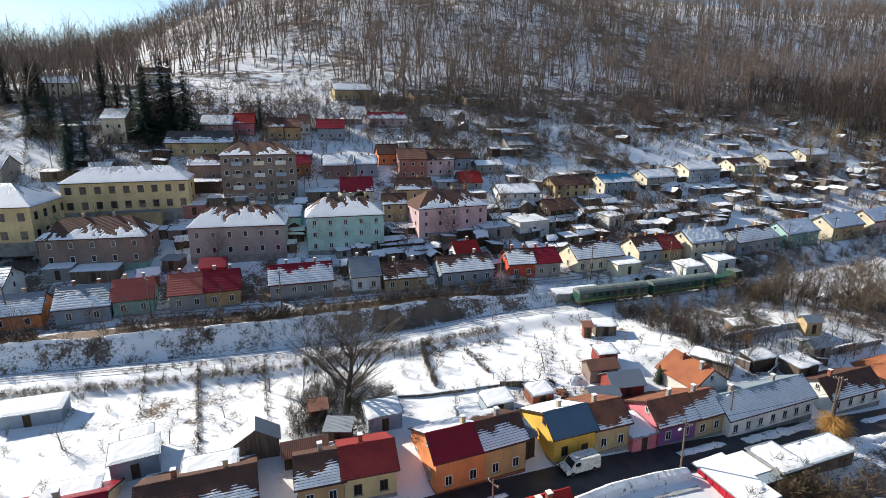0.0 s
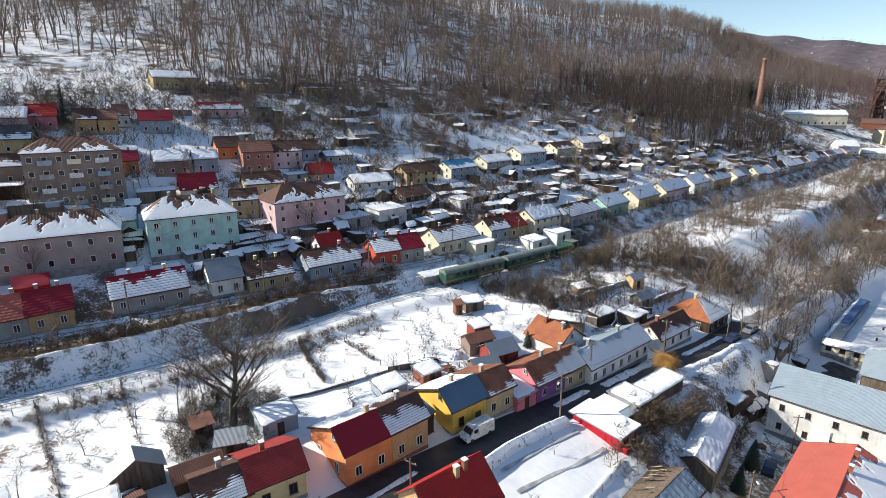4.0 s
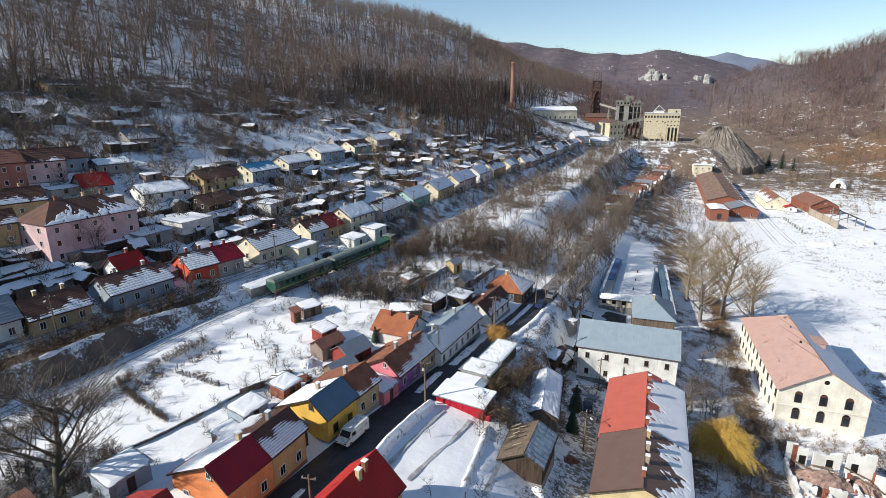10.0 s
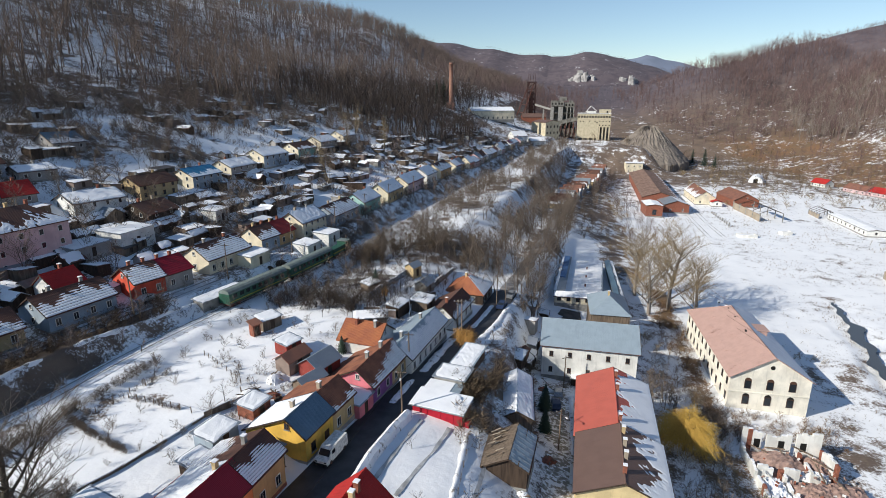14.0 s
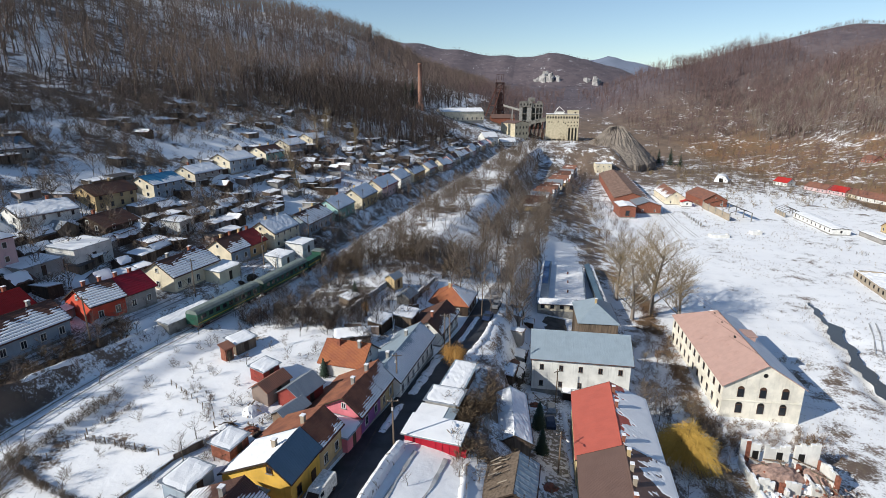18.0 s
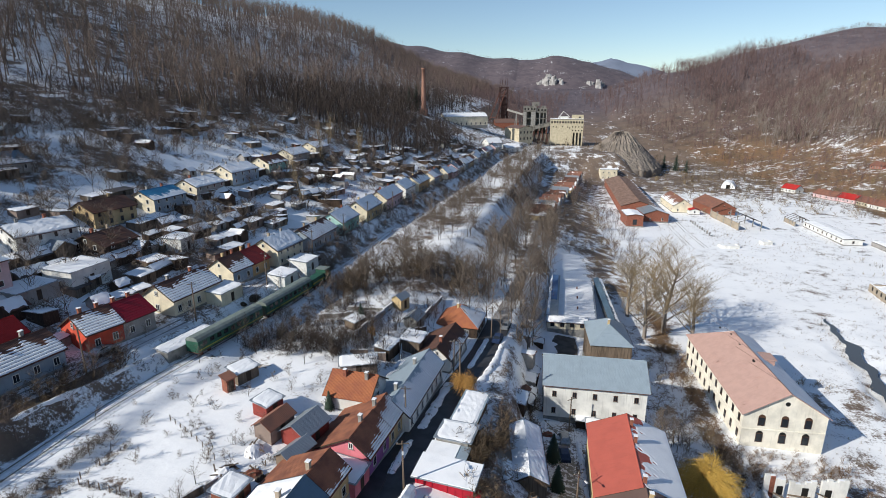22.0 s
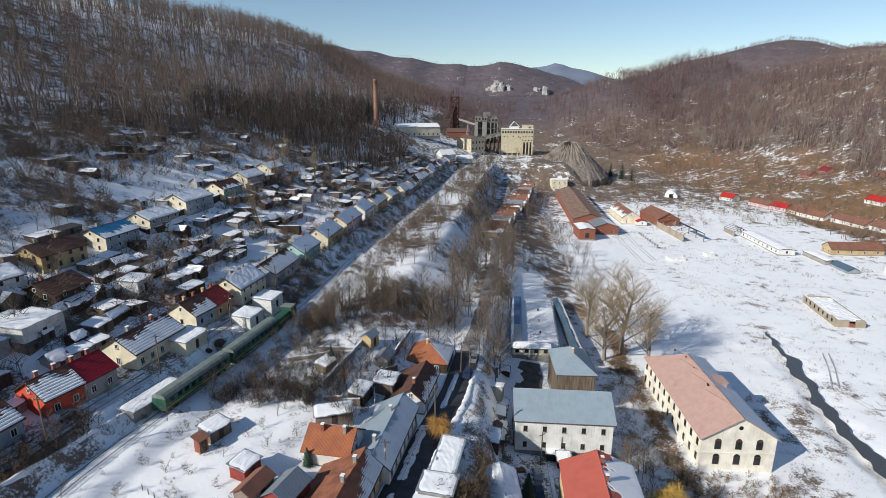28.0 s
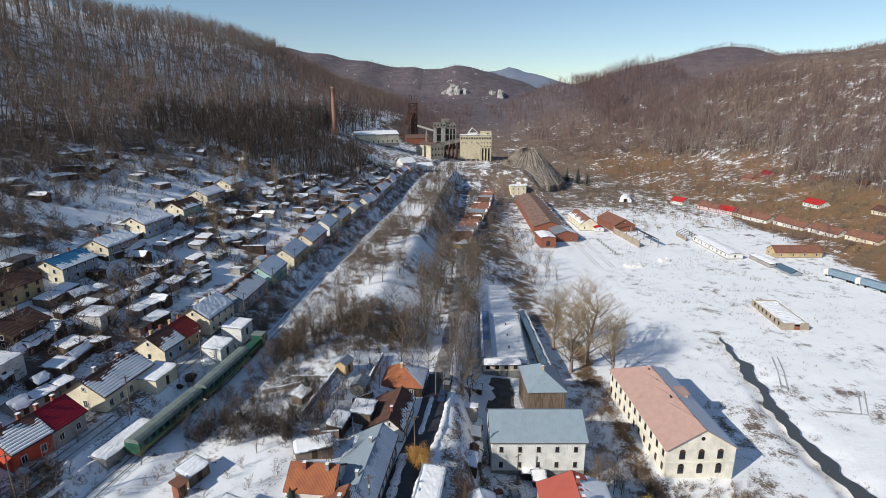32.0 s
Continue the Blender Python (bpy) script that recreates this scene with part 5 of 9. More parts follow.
house("tenement", "dark two-storey house with a mottled snowy roof", -134.0, -11.0, 73, 20, 10, 6.2, 3.4, P_BROWN, ROOF_BROWN, z=28.6, front=5, left=2, storeys=2, hip=3.5, snow=0.3, chims=((0.15, 0.05), (-0.15, 0.05)), plinth=P_GREEN)
house("tenement", "dark house with white upper storey and snowy roof", -126.5, 16.5, 73, 20, 10, 7.0, 3.4, P_GREY, ROOF_BROWN, z=29.0, front=6, left=2, storeys=2, hip=3.5, snow=0.7, chims=((0.15, 0.05), (-0.15, 0.05), (0.3, 0.05)))

shed(-45.4, 54.9, 82, 4.0, 5.0, 2.3, P_ROSE, ROOF_GREY, True, "magenta lean-to with a snowy roof beside the pink gable")
steps = thing("wooden_steps", "wooden steps up beside the yellow house", "steps", -47.2, 38.9, gz(-47.2, 38.9) - 0.2, 95)
for k in range(7):
    part("tread", box(-0.8, 0.3 * k, 0.2 * k, 0.8, 0.3 * k + 0.26, 0.2 * k + 0.06), OLD_WOOD, steps)
for s_ in (-0.86, 0.86):
    part("stringer", slab([(s_ - 0.05, -0.1, 0.05), (s_ + 0.05, -0.1, 0.05), (s_ + 0.05, 2.1, 1.4), (s_ - 0.05, 2.1, 1.4)], 0.2), DARK_WOOD, steps)
shed(-49.6, 38.6, 82, 2.6, 3.2, 2.4, DARK_WOOD, ROOF_SLATE, False, "dark porch under a sheet roof beside the yellow house")


# ---- trees ----
def grow(seed, height, r0, levels, kids, spread=0.75, droop=0.0, bits=(3, 3, 2, 2), first=0.3, tip=0.012, reach=1.0):
    """Limb segments of a bare tree: a list by level of (start, end, radius, radius)."""
    r = random.Random(seed)
    out = [[] for _ in range(levels + 1)]

    def limb(p, d, length, rad, lev):
        n = bits[lev]
        q, pts = Vector(p), [Vector(p)]
        for _ in range(n):
            d = (d + Vector((r.uniform(-1, 1), r.uniform(-1, 1), r.uniform(-0.3, 0.6) - droop * lev)) * 0.16).normalized()
            q = q + d * length / n
            pts.append(q)
        for i in range(n):
            a, b = rad * (1 - i / n * 0.75), rad * (1 - (i + 1) / n * 0.75)
            out[lev].append((pts[i], pts[i + 1], max(a, tip), max(b, tip * 0.6)))
        if lev < levels:
            m = kids[lev]
            for k in range(m):
                s = first + (1 - first) * (k + r.random()) / m if lev == 0 else 0.25 + 0.75 * (k + r.random()) / m
                f = min(s * n, n - 0.01)
                i = int(f)
                base = pts[i].lerp(pts[i + 1], f - i)
                az = r.uniform(0, math.tau)
                side = Vector((math.cos(az), math.sin(az), r.uniform(-0.1, 0.5)))
                dd = (d * (1 - spread) + side * spread + Vector((0, 0, 0.18 - droop))).normalized()
                limb(base, dd, length * r.uniform(0.42, 0.66) * ((1.0 - 0.35 * s) * reach if lev == 0 else 1), rad * (0.5 if lev else 0.42) * (1 - 0.5 * s), lev + 1)

    limb(Vector((0, 0, -0.4)), Vector((0, 0, 1)), height * 0.78, r0, 0)
    return out


def tubes(segments, n):
    v, f = [], []
    for p, q, a, b in segments:
        d = (q - p).normalized()
        u = d.orthogonal().normalized()
        w = d.cross(u)
        k = len(v)
        for c, rad in ((p, a), (q, b)):
            for i in range(n):
                t = i * math.tau / n
                v.append(tuple(c + (u * math.cos(t) + w * math.sin(t)) * rad))
        f += [(k + i, k + (i + 1) % n, k + n + (i + 1) % n, k + n + i) for i in range(n)]
    return v, f


def tree_model(name, label, seed, height, r0, kids, trunk_mat, twig_mat, group="", category="tree", spread=0.75, droop=0.0, levels=3, first=0.3, tip=0.012, trunk_levels=2, reach=1.0):
    segs = grow(seed, height, r0, levels, kids, spread, droop, first=first, tip=tip, reach=reach)
    t = thing(name, label, category, group=group)
    part("trunk", tubes([s for l in segs[:trunk_levels] for s in l], 5), trunk_mat, t, smooth_faces=True)
    part("crown", tubes([s for l in segs[trunk_levels:] for s in l], 3), twig_mat, t)
    return t


def forest(name, label, spots, models, mat, kind="stuff"):
    """Many trees as one object: spots are (x, y, scale), models are (vertices, triangles)."""
    r = np.random.RandomState(3)
    vs, fs, base = [], [], 0
    which = r.randint(0, len(models), len(spots))
    turn = r.uniform(0, math.tau, len(spots))
    for m, (mv, mf) in enumerate(models):
        sel = np.where(which == m)[0]
        if not len(sel):
            continue
        s = spots[sel]
        c, sn = np.cos(turn[sel]), np.sin(turn[sel])
        k = s[:, 3]
        P = np.empty((len(sel), len(mv), 3))
        P[:, :, 0] = (mv[None, :, 0] * c[:, None] - mv[None, :, 1] * sn[:, None]) * k[:, None] + s[:, 0:1]
        P[:, :, 1] = (mv[None, :, 0] * sn[:, None] + mv[None, :, 1] * c[:, None]) * k[:, None] + s[:, 1:2]
        P[:, :, 2] = mv[None, :, 2] * k[:, None] + s[:, 2:3]
        F = mf[None] + (np.arange(len(sel)) * len(mv))[:, None, None] + base
        vs.append(P.reshape(-1, 3))
        fs.append(F.reshape(-1, mf.shape[1]))
        base += len(sel) * len(mv)
    V, F = np.concatenate(vs), np.concatenate(fs)
    me = bpy.data.meshes.new(name)
    me.vertices.add(len(V))
    me.vertices.foreach_set("co", V.astype(np.float32).ravel())
    me.loops.add(F.size)
    me.loops.foreach_set("vertex_index", F.ravel())
    me.polygons.add(len(F))
    me.polygons.foreach_set("loop_start", np.arange(0, F.size, F.shape[1]))
    me.update(calc_edges=True)
    me.materials.append(mat)
    return tagged(new(name, me), label, "trees", kind=kind)


def light_model(seed, height, r0, kids, spread=0.6, tip=0.03, first=0.35, droop=0.0, bits=(3, 3, 2, 2), sides=4):
    """A cheap tree: three-sided trunk, flat limbs and twigs; all faces are quads."""
    segs = grow(seed, height, r0, len(kids), kids, spread, droop, first=first, tip=tip, bits=bits)
    v, f = tubes(segs[0], sides)
    for l in segs[1:]:
        for p, q, a, b in l:
            d = (q - p).normalized()
            u = d.orthogonal().normalized()
            u = Matrix.Rotation(len(v) * 0.7, 3, d) @ u
            k = len(v)
            v += [tuple(p - u * a), tuple(p + u * a), tuple(q + u * b), tuple(q - u * b)]
            f.append((k, k + 1, k + 2, k + 3))
    return np.array(v), np.array(f)


def scatter(n, x0, x1, y0, y1, ok, seed, lo=0.75, hi=1.2):
    r = np.random.RandomState(seed)
    x, y, s = r.uniform(x0, x1, n), r.uniform(y0, y1, n), r.uniform(lo, hi, n)
    keep = ok(x, y)
    x, y, s = x[keep], y[keep], s[keep]
    return np.stack([x, y, GROUND_Z(x, y) - 0.3, s], -1)


def GROUND_Z(x, y):
    d = rail_d(x, y)
    far = smooth((np.hypot(x, y) - 500) / 700)
    z = ground(x, y) + 14 * fbm(x, y, 190, 3) * smooth((d - 150) / 120) * np.clip(0.35 + far, 0, 1)
    return z + 12 * fbm(x + 90, y, 170, 3) * smooth((x - np.interp(y, FT_Y, FT_X) - 40) / 120)


beech = [light_model(20 + i, 22, 0.3, (10, 4), spread=0.46, first=0.38, tip=0.035, bits=(3, 2, 1)) for i in range(6)]
far_beech = [light_model(30 + i, 22, 0.34, (9, 3), spread=0.42, first=0.4, tip=0.07, bits=(2, 1, 1), sides=3) for i in range(6)]
tiny_beech = [light_model(90 + i, 22, 0.36, (8, 1), spread=0.4, first=0.38, tip=0.12, bits=(2, 1, 1), sides=3) for i in range(6)]
hill = scatter(3700, -420, -150, -150, 420, lambda x, y: (rail_d(x, y) > 128 + 14 * np.sin(y / 23)) & ~((y < 75) & (y > 0) & (rail_d(x, y) < 182)), 1, 0.75, 1.2)
forest("beech_forest", "bare beech forest on the hillside above the town", hill, beech, BEECH)
forest("beech_forest", "bare dark beech forest farther up the valley side", scatter(3600, -420, -60, 420, 1000, lambda x, y: rail_d(x, y) > 118 + 14 * np.sin(y / 23), 5), far_beech, TWIG)
hill2 = scatter(6800, 200, 620, 150, 1000, lambda x, y: (x > np.interp(y, FT_Y, FT_X) + 88 + 18 * np.sin(y / 37)) & (x < np.interp(y, FT_Y, FT_X) + 250), 2)
forest("beech_forest", "bare beech forest along the crest of the far ridge", scatter(6500, 330, 760, 100, 1040, lambda x, y: x >= np.interp(y, FT_Y, FT_X) + 245, 8, 0.24, 0.4), tiny_beech, FAR_BEECH)
forest("beech_forest", "bare reddish woods over the spur of the far ridge", scatter(7000, 120, 900, 760, 1300, lambda x, y: x > 60 + 0.2 * (y - 760), 9, 0.22, 0.38), tiny_beech, FAR_BEECH)
forest("beech_forest", "hazy grey woods on the hill beyond the school", scatter(5200, -1150, -400, -330, 330, lambda x, y: y < 260, 10, 0.5, 0.9), tiny_beech, HAZEL)
forest("beech_forest", "bare reddish beech forest on the far side of the valley", hill2, far_beech, FAR_BEECH)
forest("forest_edge", "pale-trunked trees at the edge of the far woods", scatter(1900, 220, 460, 120, 760, lambda x, y: np.abs(x - np.interp(y, FT_Y, FT_X) - 118 - 18 * np.sin(y / 37)) < 40, 6, 0.75, 1.1), far_beech, PALE_TRUNK)
forest("forest_scrub", "dark undergrowth along the lower edge of the forest", scatter(1500, -330, -95, 150, 640, lambda x, y: (rail_d(x, y) > 104) & (rail_d(x, y) < 150) & (fbm(x, y, 30, 2) > -0.3), 7, 0.3, 0.6), far_beech, TWIG)

# second-growth edge of the wood, scrub and orchards
tuft = [light_model(60 + i, 5.0, 0.06, (14,), spread=0.75, first=0.02, tip=0.07, bits=(1, 1), sides=3) for i in range(6)]
bush = [light_model(80 + i, 5.0, 0.08, (9, 4), spread=0.7, first=0.05, tip=0.055, bits=(1, 1, 1), sides=3) for i in range(6)]
scrub = [light_model(50 + i, 5.0, 0.08, (12, 7), spread=0.7, first=0.05, tip=0.03, bits=(2, 2, 1), sides=3) for i in range(6)]
slim = [light_model(70 + i, 11, 0.14, (14, 7), spread=0.58, first=0.2, tip=0.032, bits=(3, 2, 1), sides=3) for i in range(6)]


def off_houses(x, y):
    """Keeps clear of house plots: the rows along the line and the street, and the upper lane."""
    d, s = rail_d(x, y), np.interp(y, ST_Y, ST_X)
    ok = ~((d > 5) & (d < 24)) & ~((x > s - 13) & (x < s + 5)) & ~((d > -4) & (d < 4))
    return ok & ~((x > -136) & (x < -123) & (y > 80) & (y < 255)) & ~((x > -165) & (x < -112) & (y > -50) & (y < 78))


forest("edge_wood", "thin bare trees along the edge of the forest", scatter(850, -260, -120, 75, 560, lambda x, y: (rail_d(x, y) > 82) & (rail_d(x, y) < 142) & off_houses(x, y), 11, 0.45, 0.95), slim, HAZEL)
forest("orchard_scrub", "bare orchard trees and bushes on the slope", scatter(11000, -230, -60, -30, 480, lambda x, y: (rail_d(x, y) > 24) & (rail_d(x, y) < 130) & off_houses(x, y) & (fbm(x, y, 9, 3) > 0.02 - 0.45 * (rail_d(x, y) > 78)), 12, 0.45, 1.25), bush, HAZEL)
forest("forest_scrub", "brown undergrowth and saplings along the lower edge of the forest", scatter(3600, -330, -95, 60, 430, lambda x, y: (rail_d(x, y) > 98) & (rail_d(x, y) < 160) & off_houses(x, y) & ~((y < 75) & (rail_d(x, y) > 112)), 77, 0.6, 1.5), bush, TWIG)
forest("slope_trees", "bare brown orchard trees between the terraces", scatter(1700, -230, -60, 40, 480, lambda x, y: (rail_d(x, y) > 24) & (rail_d(x, y) < 118) & off_houses(x, y) & (fbm(x, y, 9, 3) > 0.1), 41, 0.4, 0.85), slim, TWIG)
forest("railway_scrub", "tangled bare bushes on the railway bank", scatter(2300, -140, 0, 84, 520, lambda x, y: (rail_d(x, y) < -4.5) & (x < np.interp(y, ST_Y, ST_X) - 9) & (y > 124) & (fbm(x, y, 12, 2) > 0.0), 13, 0.5, 1.2), scrub, BUSH)
forest("railway_wood", "bare young trees between railway and lane", scatter(1300, -100, 0, 126, 520, lambda x, y: (rail_d(x, y) < -6) & (x < np.interp(y, ST_Y, ST_X) - 4) & (fbm(x, y, 18, 2) > -0.4), 14, 0.6, 1.15), slim, HAZEL)
def past_lip(x, y):
    """How far behind the lip of the railway bank a place lies."""
    return np.interp(y, TR_Y, TR_X) - x - np.interp(y, LIP_Y, LIP_D)


forest("bank_scrub", "brown bushes on top of the railway bank", scatter(8000, -130, -70, -60, 70, lambda x, y: (past_lip(x, y) > 0.4) & (past_lip(x, y) < 5.0) & (fbm(x, y, 9, 2) > -0.5), 15, 0.25, 0.6), bush, BUSH)
# real scrub; its dark twigs also fill in for the houses' shadow
forest("bank_scrub", "dark tangled bushes before the row of houses", scatter(5000, -130, -70, -60, 70, lambda x, y: (past_lip(x, y) > 0.2) & (past_lip(x, y) < 5.0) & (fbm(x + 9, y, 8, 2) > -0.1), 17, 0.3, 0.7), bush, DARK_TWIG)
forest("bank_scrub", "dark brambles on the shaded railway bank", scatter(9000, -130, -70, -60, 118, lambda x, y: (past_lip(x, y) > -2.6) & (past_lip(x, y) < -0.2) & (fbm(x, y, 7, 2) > -0.1), 16, 0.15, 0.42), bush, DARK_TWIG)
forest("bank_scrub", "bushes and saplings between railway and row houses", scatter(3400, -100, -20, 118, 520, lambda x, y: (rail_d(x, y) > 2.6) & (rail_d(x, y) < 10), 42, 0.45, 1.0), scrub, HAZEL)
forest("bank_trees", "thin brown trees before the row of houses", scatter(420, -130, -70, -60, 330, lambda x, y: np.where(y < 118, (past_lip(x, y) > -1.5) & (past_lip(x, y) < 5), (rail_d(x, y) > 4) & (rail_d(x, y) < 10.5)), 43, 0.35, 0.68), slim, TWIG)
forest("bank_scrub", "tall tangled hazel bushes on the railway bank", scatter(1500, -140, -70, -60, 100, lambda x, y: (np.abs(past_lip(x, y) - 1.2) < 1.6) & (fbm(x, y, 11, 2) > 0.35), 65, 0.4, 0.85), scrub, HAZEL)
forest("track_scrub", "thin bare shrubs between railway and gardens", scatter(700, -140, -66, -60, 100, lambda x, y: (rail_d(x, y) < -3.6) & (rail_d(x, y) > -7.5) & (fbm(x + 5, y, 8, 2) > 0.1), 66, 0.2, 0.5), scrub, BUSH)
forest("garden_wood", "dark bare fruit trees crowding the garden ends", scatter(300, -82, -42, 70, 128, lambda x, y: (rail_d(x, y) < -5) & (x < np.interp(y, ST_Y, ST_X) - 12) & (y > 84 - 0.5 * (x + 60)) & (fbm(x, y, 9, 2) > -0.3), 67, 0.3, 0.62), slim, DARK_TWIG)
forest("garden_scrub", "tangled brambles and canes at the garden ends", scatter(320, -82, -42, 66, 128, lambda x, y: (rail_d(x, y) < -5) & (x < np.interp(y, ST_Y, ST_X) - 12) & (y > 80 - 0.5 * (x + 60)) & (fbm(x + 3, y, 6, 2) > 0.1), 68, 0.2, 0.5), scrub, HAZEL)
forest("stream_scrub", "tan scrub along the ditch and the ruined mill", scatter(300, 0, 18, 60, 330, lambda x, y: (x < 17) & (fbm(x, y, 7, 2) > -0.25), 16, 0.4, 1.0), scrub, TAN_TWIG)
forest("yard_scrub", "bare bushes among the sheds below the street", scatter(300, -34, 2, 38, 250, lambda x, y: (x > np.interp(y, ST_Y, ST_X) + 6) & ~((x > -21) & (x < 2) & (y > 46)) & ~((x < -25) & (y < 86)), 17, 0.4, 0.9), scrub, BUSH)
forest("far_scrub", "dark bushes along the road before the village", scatter(420, 140, 215, 285, 430, lambda x, y: np.abs(x - np.interp(y, [285, 330, 380, 430], [196, 187, 172, 156])) < 6, 78, 0.5, 1.1), bush, HAZEL)
forest("far_scrub", "fruit trees and bushes in the allotments above the village", scatter(2300, 160, 330, 200, 500, lambda x, y: (x > np.interp(y, FT_Y, FT_X) + 12) & (x < np.interp(y, FT_Y, FT_X) + 92) & (fbm(x, y, 14, 2) > -0.1), 79, 0.35, 0.9), bush, HAZEL)
forest("field_scrub", "low tufts of dead weeds on the snow field", scatter(6000, 36, 190, 60, 420, lambda x, y: fbm(x, y, 26, 3) > 0.2, 18, 0.05, 0.18), tuft, TAN_TWIG)
forest("far_scrub", "bushes and orchard trees round the far village", scatter(650, 60, 300, 340, 560, lambda x, y: x > 60 + 0.12 * (y - 340), 19, 0.5, 1.2), bush, TAN_TWIG)
forest("far_scrub", "bushes and orchard trees behind the far houses", scatter(500, 190, 330, 190, 420, lambda x, y: x > 196, 20, 0.5, 1.2), bush, TAN_TWIG)
forest("lane_trees", "tall bare trees crowding the lane", scatter(260, -36, -8, 112, 330, lambda x, y: (np.abs(x - np.interp(y, ST_Y, ST_X) - 4.5) < 4.2) & (y < 250), 21, 0.75, 1.25), slim, HAZEL)
forest("lane_trees", "bare trees round the end of the lane", scatter(160, -20, 25, 215, 460, lambda x, y: x > np.interp(y, ST_Y, ST_X) + 17, 22, 0.5, 0.9), slim, TWIG)
forest("lane_trees", "bare trees behind the houses of the lane", scatter(420, -40, 30, 252, 450, lambda x, y: np.abs(np.abs(x + 21.5 - 0.18 * (y - 262)) - 11.5) < 4, 49, 0.35, 0.75), slim, HAZEL)
forest("lane_trees", "dense tall grey trees along the lane", scatter(300, -46, -8, 112, 290, lambda x, y: (np.abs(x - np.interp(y, ST_Y, ST_X)) > 2) & (np.abs(x - np.interp(y, ST_Y, ST_X) + 1) < 10), 45, 0.8, 1.35), slim, HAZEL)
forest("far_scrub", "reddish bushes and young trees on the foot of the far hillside", scatter(2600, 150, 330, 60, 720, lambda x, y: (x > np.interp(y, FT_Y, FT_X) - 14) & (x < np.interp(y, FT_Y, FT_X) + 100) & ((y > 400) | (fbm(x, y, 25, 2) > 0.35)), 46, 0.22, 0.55), far_beech, FAR_BEECH)
forest("far_scrub", "bushes round the spoil bank and the pump house", scatter(900, 0, 200, 400, 640, lambda x, y: fbm(x, y, 22, 2) > 0.05, 47, 0.2, 0.45), far_beech, BUSH)
forest("field_scrub", "brown weeds in the snow beside the mill", scatter(260, 36, 66, 96, 170, lambda x, y: fbm(x, y, 8, 2) > 0.35, 50, 0.1, 0.28), tuft, TAN_TWIG)
forest("field_scrub", "clumps of dead weeds beside the long field shed", scatter(160, 96, 150, 215, 270, lambda x, y: fbm(x, y, 9, 2) > 0.3, 48, 0.25, 0.45), tuft, TAN_TWIG)
forest("field_scrub", "grey-brown bushes before the far village", scatter(420, 100, 205, 318, 400, lambda x, y: np.abs(y - 388 + 0.9 * (x - 140) + 0.006 * (x - 140) ** 2) < 9 + 6 * fbm(x, y, 20, 2), 61, 0.35, 0.8), tuft, BUSH)
forest("field_scrub", "patches of dead grass and weeds across the snow field", scatter(6500, 26, 150, 160, 350, lambda x, y: fbm(x + 11, y, 13, 3) > 0.3, 62, 0.06, 0.2), tuft, BUSH)
forest("field_scrub", "brown weeds round the ruined workshops", scatter(700, 28, 92, 236, 320, lambda x, y: fbm(x, y + 7, 11, 2) > 0.12, 63, 0.12, 0.34), tuft, TAN_TWIG)
forest("field_scrub", "dense dead weeds on a bare earth patch in the field", scatter(150, 104, 128, 228, 256, lambda x, y: np.abs(y - 252 + 0.9 * (x - 108)) < 4, 64, 0.15, 0.4), tuft, HAZEL)
forest("field_scrub", "scattered clumps of dry brown weeds over the far snow field", scatter(4200, 60, 195, 150, 345, lambda x, y: fbm(x + 31, y + 8, 17, 3) > 0.45, 87, 0.1, 0.3), tuft, OCHRE_DRY)
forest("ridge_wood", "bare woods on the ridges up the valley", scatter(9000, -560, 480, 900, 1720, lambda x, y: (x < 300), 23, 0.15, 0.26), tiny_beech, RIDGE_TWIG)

# single trees near the camera's way
big = tree_model("garden_tree", "large bare spreading tree over the snowy gardens", 5, 12.8, 0.62, (11, 11, 10), BARK, GREY_TWIG, spread=0.62, first=0.2, tip=0.02, reach=1.6)
big.matrix_basis = pose(-66.5, 20.5, gz(-66.5, 20.5), 0, 0, 40)
tall = tree_model("tall_tree", "tall bare tan-twigged tree beside the ditch near the mill", 12, 21, 0.6, (15, 9, 8), PALE_TRUNK, TAN_TWIG, spread=0.66, first=0.16, tip=0.026, reach=1.2, group="trees by the mill")
for k, (x, y, s, t) in enumerate(((9.5, 146, 1.05, 10), (16, 152, 1.2, 130), (22, 146, 0.9, 250), (7, 160, 0.95, 70))):
    m = pose(x, y, gz(x, y), 0, 0, t) @ Matrix.Scale(s, 4)
    if k:
        copy_thing(tall, m)
    else:
        tall.matrix_basis = m
fruit = tree_model("fruit_tree", "small bare fruit tree in a snowy garden", 9, 5.2, 0.1, (9, 6), BARK, TWIG, levels=2, spread=0.7, first=0.3, tip=0.02, trunk_levels=1, group="garden trees")
spots = [(-62.2, 48.5), (-77, 52), (-83.2, 56.5), (-79.3, 75.2), (-61, 44), (-58.5, 47), (-64, 55), (-56, 33), (-73, 5), (-77, 12), (-66, -8), (-79, -4), (-70, -2), (-62, -14), (-83, 20), (-60, 62), (-66, 68), (-57, 84), (-62, 80), (-55, 95), (-34, 48), (-30, 38), (-62, 88), (-69, 92), (-75, -14), (-88, -10), (-57, 2)]
for k, (x, y) in enumerate(spots):
    m = pose(x, y, gz(x, y), 0, 0, 47 * k) @ Matrix.Scale(0.7 + 0.13 * (k % 5), 4)
    if k:
        copy_thing(fruit, m)
    else:
        fruit.matrix_basis = m


